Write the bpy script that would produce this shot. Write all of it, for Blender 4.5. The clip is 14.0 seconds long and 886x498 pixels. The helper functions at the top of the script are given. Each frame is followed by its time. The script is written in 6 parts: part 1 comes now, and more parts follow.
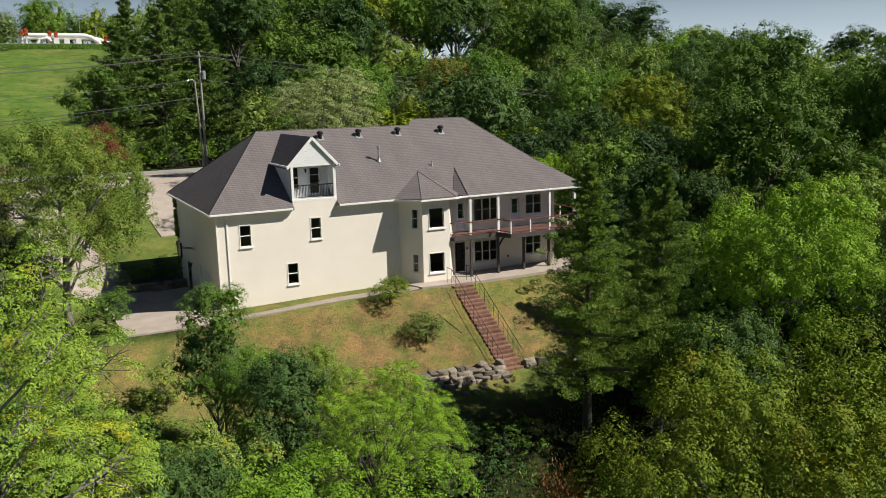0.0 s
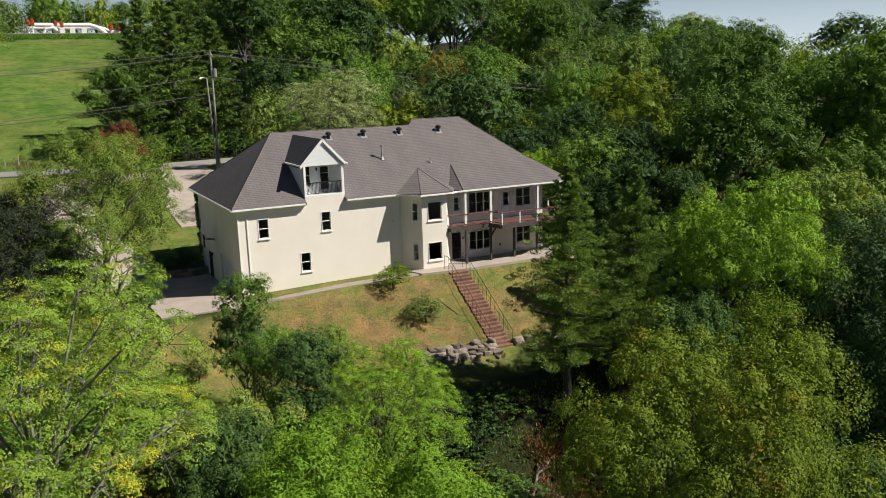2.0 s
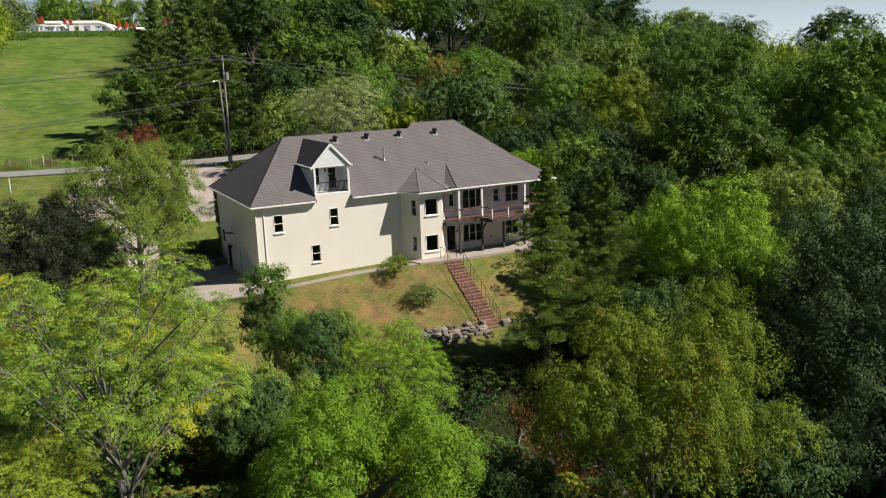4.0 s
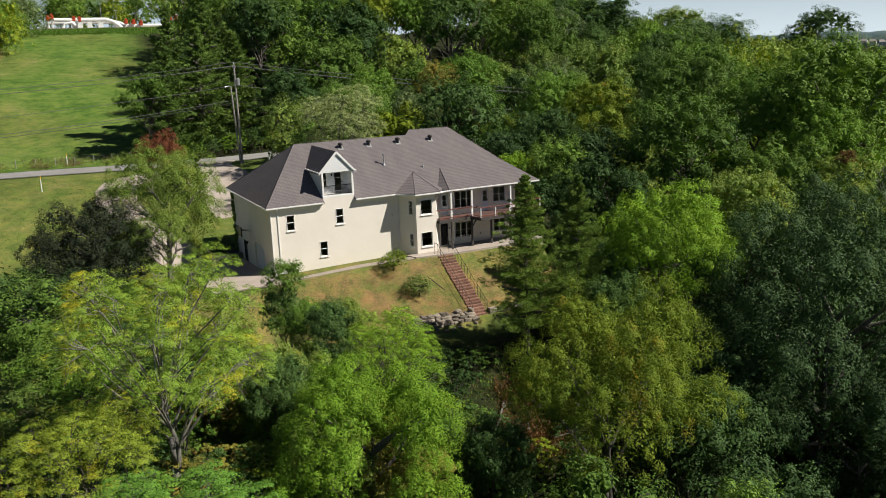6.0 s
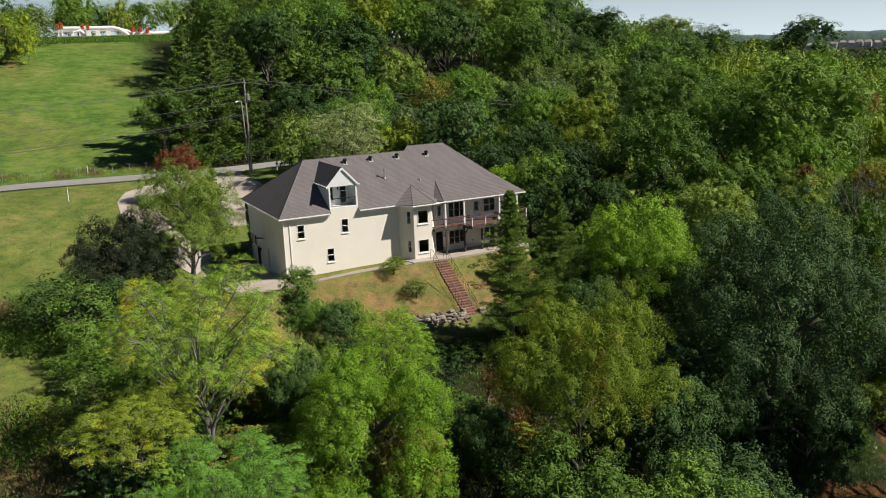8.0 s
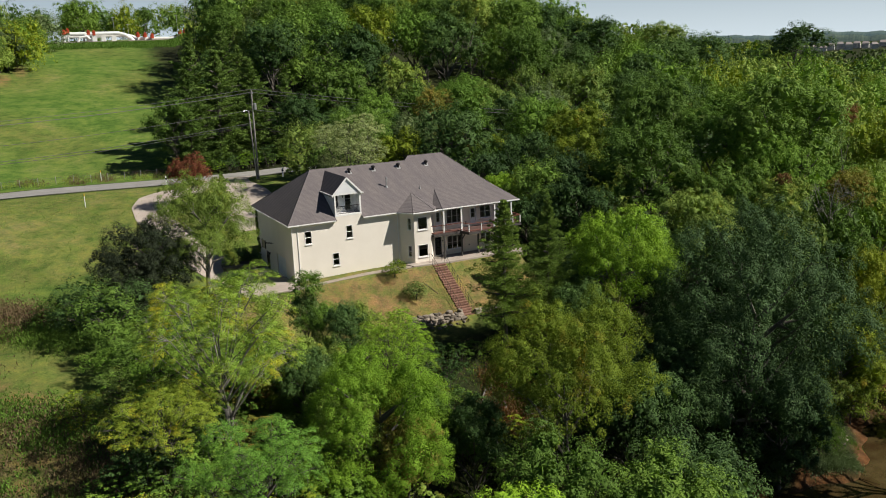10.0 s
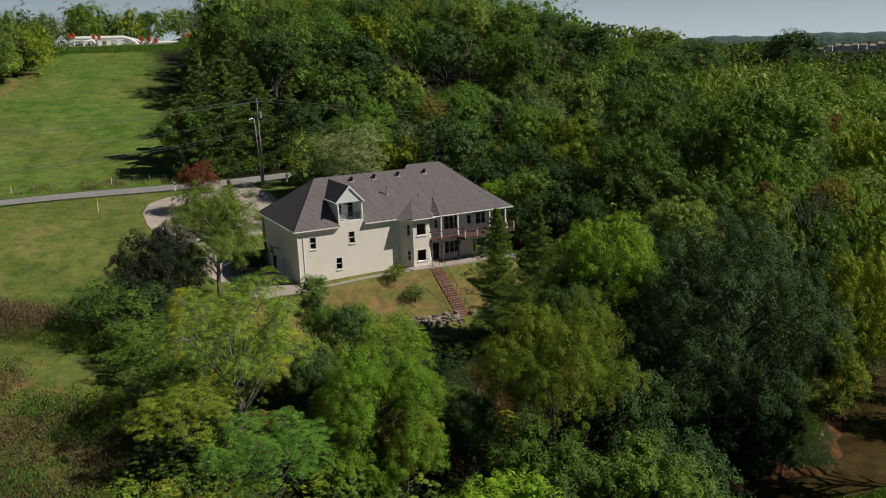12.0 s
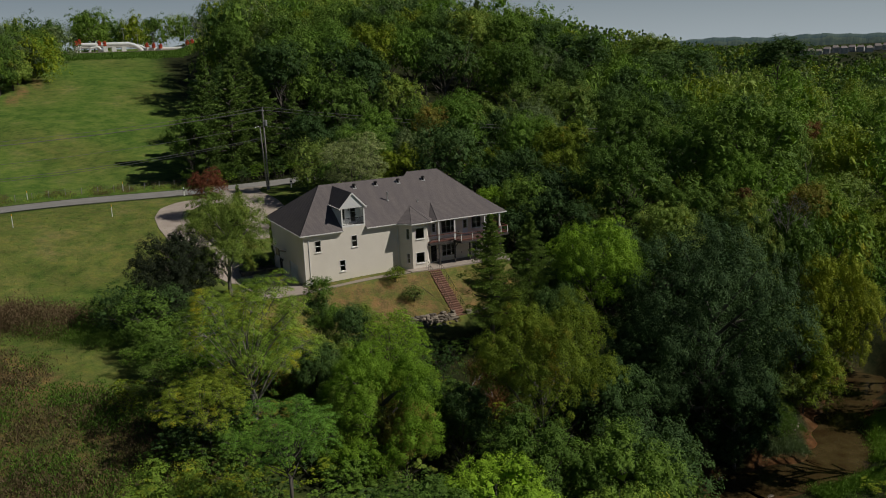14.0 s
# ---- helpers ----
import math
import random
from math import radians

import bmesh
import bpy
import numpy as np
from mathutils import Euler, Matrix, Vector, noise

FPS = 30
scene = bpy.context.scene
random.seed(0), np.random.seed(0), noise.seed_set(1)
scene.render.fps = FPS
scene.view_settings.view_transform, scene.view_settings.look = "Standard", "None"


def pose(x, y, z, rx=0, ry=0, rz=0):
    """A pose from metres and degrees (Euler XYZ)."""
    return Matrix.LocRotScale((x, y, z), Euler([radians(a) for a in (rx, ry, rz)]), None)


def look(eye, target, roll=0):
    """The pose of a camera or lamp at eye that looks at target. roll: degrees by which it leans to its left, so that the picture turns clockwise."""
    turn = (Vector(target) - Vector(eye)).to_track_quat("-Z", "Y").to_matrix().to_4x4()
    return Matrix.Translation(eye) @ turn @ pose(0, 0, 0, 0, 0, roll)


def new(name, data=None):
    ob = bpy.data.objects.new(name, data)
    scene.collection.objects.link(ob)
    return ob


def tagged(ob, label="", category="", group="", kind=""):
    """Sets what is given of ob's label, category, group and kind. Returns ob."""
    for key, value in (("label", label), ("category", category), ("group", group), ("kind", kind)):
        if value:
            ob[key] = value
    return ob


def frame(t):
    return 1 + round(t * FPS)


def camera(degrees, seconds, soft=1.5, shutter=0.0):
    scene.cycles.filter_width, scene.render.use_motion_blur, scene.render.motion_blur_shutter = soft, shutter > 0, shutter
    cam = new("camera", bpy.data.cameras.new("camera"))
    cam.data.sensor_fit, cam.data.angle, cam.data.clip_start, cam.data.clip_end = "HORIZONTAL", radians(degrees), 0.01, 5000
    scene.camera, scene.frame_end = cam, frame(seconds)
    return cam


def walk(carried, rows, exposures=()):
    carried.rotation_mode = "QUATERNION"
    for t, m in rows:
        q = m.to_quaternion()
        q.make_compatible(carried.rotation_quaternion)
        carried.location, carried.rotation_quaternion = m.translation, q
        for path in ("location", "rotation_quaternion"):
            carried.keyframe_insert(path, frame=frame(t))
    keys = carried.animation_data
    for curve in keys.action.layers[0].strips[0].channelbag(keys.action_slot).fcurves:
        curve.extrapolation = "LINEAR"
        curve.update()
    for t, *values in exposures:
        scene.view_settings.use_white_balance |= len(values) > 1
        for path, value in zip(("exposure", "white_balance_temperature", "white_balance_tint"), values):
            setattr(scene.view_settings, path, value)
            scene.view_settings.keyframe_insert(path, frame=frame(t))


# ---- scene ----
cam = camera(56.3, 14.0, soft=0.95)
PATH = [
    (0, (-10.337, -50.999, 12.892), (-9.436, -49.252, 12.525), -1.4),
    (0.5, (-10.887, -52.235, 13.26), (-9.988, -50.489, 12.882), -1.4),
    (1, (-11.492, -53.544, 13.738), (-10.594, -51.8, 13.347), -1.5),
    (1.5, (-12.137, -54.871, 14.154), (-11.241, -53.129, 13.754), -1.6),
    (2, (-12.812, -56.332, 14.568), (-11.917, -54.59, 14.159), -1.7),
    (2.5, (-13.454, -57.858, 14.934), (-12.561, -56.117, 14.52), -1.8),
    (3, (-14.059, -59.357, 15.28), (-13.169, -57.616, 14.861), -1.9),
    (5.5, (-17.739, -68.348, 17.909), (-16.857, -66.61, 17.456), -2.1),
    (6, (-18.495, -70.233, 18.567), (-17.615, -68.497, 18.109), -2.1),
    (6.5, (-19.362, -72.153, 19.254), (-18.482, -70.417, 18.792), -2.1),
    (7, (-20.166, -74.103, 19.961), (-19.286, -72.367, 19.498), -2.1),
    (7.5, (-20.937, -75.946, 20.569), (-20.057, -74.21, 20.108), -2.1),
    (8, (-21.652, -77.599, 21.152), (-20.772, -75.864, 20.692), -2.2),
    (10.5, (-24.335, -83.461, 23.333), (-23.454, -81.725, 22.873), -2.2),
    (11, (-24.775, -84.569, 23.808), (-23.894, -82.833, 23.347), -2.2),
    (11.5, (-25.274, -85.625, 24.186), (-24.393, -83.89, 23.725), -2.2),
    (12, (-25.795, -86.799, 24.638), (-24.914, -85.064, 24.177), -2.1),
    (12.5, (-26.318, -88.046, 25.049), (-25.437, -86.311, 24.588), -2.2),
    (13, (-26.857, -89.251, 25.444), (-25.976, -87.516, 24.983), -2.2),
    (13.5, (-27.429, -90.465, 25.887), (-26.547, -88.73, 25.425), -2.2),
    (14, (-28.018, -91.966, 26.149), (-27.137, -90.23, 25.691), -2.2),
]
EXPO = 0.47
walk(cam, [(t, look(eye, target, roll)) for t, eye, target, roll in PATH],
     [(t, EXPO + e) for t, e in ((0, 0.0), (8.2, 0.0), (10.3, -0.15), (11.0, -0.37), (12.5, -0.75), (14.0, -1.1))])

# ---- light ----
SUN_AZ, SUN_EL = 126.0, 44.5          # clockwise from +y, and height, in degrees
sun = new("sun", bpy.data.lights.new("sun", "SUN"))
sun.data.energy, sun.data.angle, sun.data.color = 5.0, radians(0.6), (1.0, 0.95, 0.86)
sun.matrix_world = look((40 * math.sin(radians(SUN_AZ)), 40 * math.cos(radians(SUN_AZ)), 40 * math.tan(radians(SUN_EL))), (0, 0, 0))
world = bpy.data.worlds.new("sky")
scene.world = world
world.use_nodes = True
sky = world.node_tree.nodes.new("ShaderNodeTexSky")
sky.sky_type, sky.sun_disc = "NISHITA", False
sky.sun_elevation, sky.sun_rotation = radians(SUN_EL), radians(SUN_AZ)
sky.air_density, sky.dust_density, sky.ozone_density = 1.0, 0.3, 3.0
haze = world.node_tree.nodes.new("ShaderNodeMix")
haze.data_type, haze.blend_type = "RGBA", "MULTIPLY"
haze.inputs[0].default_value, haze.inputs[7].default_value = 1.0, (0.92, 0.97, 1.14, 1)
world.node_tree.links.new(sky.outputs[0], haze.inputs[6])
place = world.node_tree.nodes.new("ShaderNodeTexCoord")
split = world.node_tree.nodes.new("ShaderNodeSeparateXYZ")
low = world.node_tree.nodes.new("ShaderNodeMapRange")
low.inputs["From Min"].default_value, low.inputs["From Max"].default_value = -0.02, 0.15
low.inputs["To Min"].default_value, low.inputs["To Max"].default_value = 0.75, 0.0
pale = world.node_tree.nodes.new("ShaderNodeMix")
pale.data_type = "RGBA"
pale.inputs[7].default_value = (28.6, 33.4, 36.8, 1)
world.node_tree.links.new(place.outputs["Generated"], split.inputs[0])
world.node_tree.links.new(split.outputs["Z"], low.inputs["Value"])
world.node_tree.links.new(low.outputs[0], pale.inputs[0])
world.node_tree.links.new(haze.outputs[2], pale.inputs[6])
world.node_tree.links.new(pale.outputs[2], world.node_tree.nodes["Background"].inputs[0])
world.node_tree.nodes["Background"].inputs[1].default_value = 0.0245


# ---- materials ----
def shader(name, rough=0.8, metal=0.0):
    m = bpy.data.materials.new(name)
    m.use_nodes = True
    b = m.node_tree.nodes["Principled BSDF"]
    b.inputs["Roughness"].default_value, b.inputs["Metallic"].default_value = rough, metal
    b.inputs["Specular IOR Level"].default_value = 0.3
    return m, m.node_tree.nodes, m.node_tree.links, b


def ramp(nodes, stops):
    r = nodes.new("ShaderNodeValToRGB")
    while len(r.color_ramp.elements) < len(stops):
        r.color_ramp.elements.new(0.5)
    for e, (p, c) in zip(r.color_ramp.elements, stops):
        e.position, e.color = p, (*c, 1)
    return r


def noise_tex(nodes, links, scale, detail=5.0, rough=0.6, coords="Object", stretch=None):
    n = nodes.new("ShaderNodeTexNoise")
    n.inputs["Scale"].default_value, n.inputs["Detail"].default_value, n.inputs["Roughness"].default_value = scale, detail, rough
    c = nodes.new("ShaderNodeTexCoord")
    if stretch:
        mp = nodes.new("ShaderNodeMapping")
        mp.inputs["Scale"].default_value = stretch
        links.new(c.outputs[coords], mp.inputs["Vector"])
        links.new(mp.outputs[0], n.inputs["Vector"])
    else:
        links.new(c.outputs[coords], n.inputs["Vector"])
    return n


def mix(nodes, links, fac, a, b, mode="MIX"):
    m = nodes.new("ShaderNodeMix")
    m.data_type, m.blend_type = "RGBA", mode
    for sock, v in ((m.inputs[0], fac), (m.inputs[6], a), (m.inputs[7], b)):
        if hasattr(v, "links") or hasattr(v, "is_output"):
            links.new(v, sock)
        elif isinstance(v, (int, float)):
            sock.default_value = v
        else:
            sock.default_value = (*v, 1)
    return m.outputs[2]


def bump(nodes, links, b, height, strength=0.3, distance=0.02):
    n = nodes.new("ShaderNodeBump")
    n.inputs["Strength"].default_value, n.inputs["Distance"].default_value = strength, distance
    links.new(height, n.inputs["Height"])
    links.new(n.outputs[0], b.inputs["Normal"])


def surface(name, c1, c2, scale=3.0, fine=40.0, rough=0.8, metal=0.0, grain=0.25, relief=0.3, depth=0.01, stretch=None, vary=0.0):
    """A two-scale surface: broad blotches between two colours, and fine grain with relief."""
    m, nodes, links, b = shader(name, rough, metal)
    big = noise_tex(nodes, links, scale, 4, 0.6, stretch=stretch)
    small = noise_tex(nodes, links, fine, 3, 0.7)
    r = ramp(nodes, [(0.3, c1), (0.7, c2)])
    links.new(big.outputs[0], r.inputs[0])
    g = ramp(nodes, [(0.25, (1 - grain,) * 3), (0.75, (1 + 0.3 * grain,) * 3)])
    links.new(small.outputs[0], g.inputs[0])
    col = mix(nodes, links, 1.0, r.outputs[0], g.outputs[0], "MULTIPLY")
    if vary:
        info = nodes.new("ShaderNodeObjectInfo")
        v = ramp(nodes, [(0.0, (1 - vary,) * 3), (1.0, (1 + vary * 0.4,) * 3)])
        links.new(info.outputs["Random"], v.inputs[0])
        col = mix(nodes, links, 1.0, col, v.outputs[0], "MULTIPLY")
    links.new(col, b.inputs["Base Color"])
    bump(nodes, links, b, small.outputs[0], relief, depth)
    return m


def leaf_material(name, dark, light, accent=None, share=0.0, translucent=0.15):
    """Leaves: each leaf and each tree a little different, with patches of an accent colour and light through the blade."""
    m, nodes, links, b = shader(name, 0.62)
    dark, light = (0.93 * dark[0], *dark[1:]), (0.93 * light[0], *light[1:])
    b.inputs["Specular IOR Level"].default_value = 0.10
    geo, info = nodes.new("ShaderNodeNewGeometry"), nodes.new("ShaderNodeObjectInfo")
    r = ramp(nodes, [(0.0, dark), (1.0, light)])
    links.new(geo.outputs["Random Per Island"], r.inputs[0])
    col = r.outputs[0]
    patch = noise_tex(nodes, links, 2.2, 3, 0.6)
    if accent:
        a = ramp(nodes, [(0.62 - 0.3 * share, (0, 0, 0)), (0.78 - 0.3 * share, (1, 1, 1))])
        links.new(patch.outputs[0], a.inputs[0])
        col = mix(nodes, links, a.outputs[0], col, accent)
    v = ramp(nodes, [(0.0, (0.70, 0.75, 0.74)), (0.5, (1.0, 1.0, 1.0)), (1.0, (1.28, 1.24, 1.08))])
    links.new(info.outputs["Random"], v.inputs[0])
    col = mix(nodes, links, 1.0, col, v.outputs[0], "MULTIPLY")
    tuft = noise_tex(nodes, links, 6.0, 2, 0.5)
    w = ramp(nodes, [(0.35, (0.84, 0.88, 0.86)), (0.65, (1.12, 1.08, 1.05))])
    links.new(tuft.outputs[0], w.inputs[0])
    col = mix(nodes, links, 1.0, col, w.outputs[0], "MULTIPLY")
    links.new(col, b.inputs["Base Color"])
    t = nodes.new("ShaderNodeBsdfTranslucent")
    warm = mix(nodes, links, 1.0, col, (1.25, 1.35, 0.55), "MULTIPLY")
    links.new(warm, t.inputs["Color"])
    s = nodes.new("ShaderNodeMixShader")
    s.inputs[0].default_value = translucent
    links.new(b.outputs[0], s.inputs[1])
    links.new(t.outputs[0], s.inputs[2])
    links.new(s.outputs[0], nodes["Material Output"].inputs["Surface"])
    return m


LEAF = {
    "mid": leaf_material("leaf_mid", (0.088, 0.148, 0.024), (0.145, 0.222, 0.040)),
    "bright": leaf_material("leaf_bright", (0.168, 0.278, 0.020), (0.262, 0.390, 0.036)),
    "dark": leaf_material("leaf_dark", (0.050, 0.092, 0.026), (0.090, 0.146, 0.043), translucent=0.15),
    "locust": leaf_material("leaf_locust", (0.150, 0.225, 0.030), (0.240, 0.330, 0.048), (0.400, 0.365, 0.028), 0.30),
    "olive": leaf_material("leaf_olive", (0.138, 0.180, 0.016), (0.224, 0.272, 0.028), (0.320, 0.215, 0.022), 0.12),
    "lush": leaf_material("leaf_lush", (0.105, 0.185, 0.026), (0.170, 0.270, 0.042)),
    "grey": leaf_material("leaf_grey", (0.100, 0.132, 0.060), (0.160, 0.198, 0.092)),
    "willow": leaf_material("leaf_willow", (0.185, 0.215, 0.095), (0.270, 0.305, 0.140)),
    "cedar": leaf_material("leaf_cedar", (0.105, 0.158, 0.034), (0.185, 0.250, 0.055), translucent=0.16),
    "red": leaf_material("leaf_red", (0.120, 0.036, 0.024), (0.190, 0.070, 0.040)),
    "russet": leaf_material("leaf_russet", (0.135, 0.080, 0.045), (0.225, 0.150, 0.088), (0.10, 0.13, 0.03), 0.22),
    "purple": leaf_material("leaf_purple", (0.020, 0.028, 0.016), (0.044, 0.052, 0.030)),
    "autumn": leaf_material("leaf_autumn", (0.150, 0.140, 0.026), (0.225, 0.195, 0.040), (0.230, 0.115, 0.035), 0.3),
    "pale": leaf_material("leaf_pale", (0.155, 0.215, 0.045), (0.240, 0.305, 0.070), (0.300, 0.280, 0.050), 0.2),
    "yellow": leaf_material("leaf_yellow", (0.235, 0.262, 0.020), (0.335, 0.350, 0.035), (0.40, 0.30, 0.02), 0.12),
    "oak": leaf_material("leaf_oak", (0.040, 0.076, 0.024), (0.082, 0.132, 0.042), translucent=0.10),
    "great_oak": leaf_material("leaf_great_oak", (0.050, 0.092, 0.032), (0.112, 0.168, 0.062), translucent=0.10),
    "cedar_deep": leaf_material("leaf_cedar_deep", (0.090, 0.140, 0.032), (0.165, 0.230, 0.054), translucent=0.18),
    "rust": leaf_material("leaf_rust", (0.170, 0.075, 0.030), (0.250, 0.130, 0.050)),
    "fresh": leaf_material("leaf_fresh", (0.175, 0.228, 0.038), (0.270, 0.332, 0.062), (0.350, 0.320, 0.050), 0.14),
    "flower": leaf_material("leaf_flower", (0.088, 0.130, 0.030), (0.145, 0.190, 0.050), (0.40, 0.09, 0.07), -0.02),
    "sumac": leaf_material("leaf_sumac", (0.190, 0.245, 0.028), (0.290, 0.345, 0.042), (0.430, 0.370, 0.030), 0.28),
    "walnut": leaf_material("leaf_walnut", (0.118, 0.238, 0.032), (0.190, 0.335, 0.052)),
    "gold": leaf_material("leaf_gold", (0.230, 0.170, 0.022), (0.340, 0.250, 0.032)),
}
BARK = surface("bark", (0.07, 0.06, 0.05), (0.15, 0.135, 0.115), 3, 25, 0.9, relief=0.8, depth=0.03, stretch=(1, 1, 0.2))
BARK_PALE = surface("bark_pale", (0.15, 0.135, 0.115), (0.27, 0.25, 0.225), 3, 25, 0.9, relief=0.6, depth=0.02, stretch=(1, 1, 0.2))
ASPHALT = surface("asphalt", (0.24, 0.23, 0.215), (0.31, 0.30, 0.285), 0.5, 30, 0.9, relief=0.2)
PAVING = surface("footpath_concrete", (0.27, 0.225, 0.185), (0.36, 0.305, 0.255), 0.8, 18, 0.85, grain=0.2)
CONCRETE = surface("concrete", (0.34, 0.285, 0.24), (0.44, 0.375, 0.32), 0.6, 18, 0.85, grain=0.15)
STUCCO = surface("stucco", (0.76, 0.70, 0.61), (0.81, 0.75, 0.66), 0.5, 60, 0.9, grain=0.06, relief=0.25, depth=0.006)
TRIM = surface("white_trim", (0.74, 0.73, 0.70), (0.80, 0.79, 0.76), 1.5, 30, 0.55, grain=0.06, relief=0.05)


# ---- shapes ----
def mesh_from(bm, name, material=None, smooth=False):
    me = bpy.data.meshes.new(name)
    bm.normal_update()
    bm.to_mesh(me)
    bm.free()
    if material:
        me.materials.append(material)
    if smooth:
        me.shade_smooth()
    return me


def part(name, bm, material, parent=None, label="", smooth=False):
    """Links a bmesh, or a ready mesh, as one object under a thing or part."""
    me = bm if isinstance(bm, bpy.types.Mesh) else mesh_from(bm, name, material, smooth)
    ob = new(name, me)
    if parent is not None:
        ob.parent = parent
    if label:
        ob["label"] = label
    return ob


def thing(name, label, category, group="", kind="", at=(0, 0, 0), turn=0):
    ob = new(name)
    ob.empty_display_size = 0.3
    ob.matrix_basis = pose(*at, 0, 0, turn)
    return tagged(ob, label, category, group, kind)


def add_box(bm, lo, hi, bevel=0.0):
    """A box from corner to corner, its edges rounded by bevel."""
    c = [(a + b) / 2 for a, b in zip(lo, hi)]
    s = [abs(b - a) for a, b in zip(lo, hi)]
    r = bmesh.ops.create_cube(bm, size=1.0, matrix=Matrix.Translation(c) @ Matrix.Diagonal((*s, 1)))
    if bevel:
        es = list({e for v in r["verts"] for e in v.link_edges})
        bmesh.ops.bevel(bm, geom=es, offset=bevel, segments=1, affect="EDGES")
    return bm


def box(lo, hi, bevel=0.0):
    return add_box(bmesh.new(), lo, hi, bevel)


def add_tube(bm, a, b, r1, r2, sides=8, caps=True):
    a, b = Vector(a), Vector(b)
    q = (b - a).to_track_quat("Z", "Y").to_matrix()
    rings = []
    for p, r in ((a, r1), (b, r2)):
        rings.append([bm.verts.new(p + q @ Vector((r * math.cos(i * math.tau / sides), r * math.sin(i * math.tau / sides), 0))) for i in range(sides)])
    for i in range(sides):
        j = (i + 1) % sides
        bm.faces.new((rings[0][i], rings[0][j], rings[1][j], rings[1][i]))
    if caps:
        bm.faces.new(rings[0][::-1])
        bm.faces.new(rings[1])
    return bm


def tube(a, b, r1, r2=None, sides=8):
    return add_tube(bmesh.new(), a, b, r1, r1 if r2 is None else r2, sides)


def add_path(bm, pts, r, sides=6):
    """One bent tube along a line of points."""
    P = [Vector(p) for p in pts]
    last = None
    for i, p in enumerate(P):
        d = (P[min(i + 1, len(P) - 1)] - P[max(i - 1, 0)]).normalized()
        side = d.cross(Vector((0, 0, 1)) if abs(d.z) < 0.95 else Vector((0, 1, 0))).normalized()
        up = side.cross(d)
        cur = [bm.verts.new(p + side * (r * math.cos(k * math.tau / sides)) + up * (r * math.sin(k * math.tau / sides))) for k in range(sides)]
        if last:
            for k in range(sides):
                bm.faces.new((last[k], last[(k + 1) % sides], cur[(k + 1) % sides], cur[k]))
        else:
            bm.faces.new(cur[::-1])
        last = cur
    bm.faces.new(last)
    return bm


def slab(poly, z0, z1):
    """A prism over a plan polygon (counter-clockwise)."""
    bm = bmesh.new()
    lo = [bm.verts.new((x, y, z0)) for x, y in poly]
    hi = [bm.verts.new((x, y, z1)) for x, y in poly]
    bm.faces.new(lo[::-1])
    bm.faces.new(hi)
    for i in range(len(poly)):
        j = (i + 1) % len(poly)
        bm.faces.new((lo[i], lo[j], hi[j], hi[i]))
    return bm


# ---- ground ----
def step(a, b, v):
    t = np.clip((np.asarray(v, float) - a) / (b - a), 0, 1)
    return t * t * (3 - 2 * t)


CREEK = [(-10, -62), (14, -50), (28, -38.5), (36, -33.8), (42, -35.2), (47, -36.2), (52, -34.4), (58, -29.3), (66, -25.0), (80, -19), (96, -10)]


def creek_gap(x, y):
    """Distance in plan to the middle of the creek."""
    best = np.full(np.broadcast(x, y).shape, 1e9)
    for (ax, ay), (bx, by) in zip(CREEK, CREEK[1:]):
        dx, dy = bx - ax, by - ay
        t = np.clip(((x - ax) * dx + (y - ay) * dy) / (dx * dx + dy * dy), 0, 1)
        best = np.minimum(best, np.hypot(x - ax - t * dx, y - ay - t * dy))
    return best


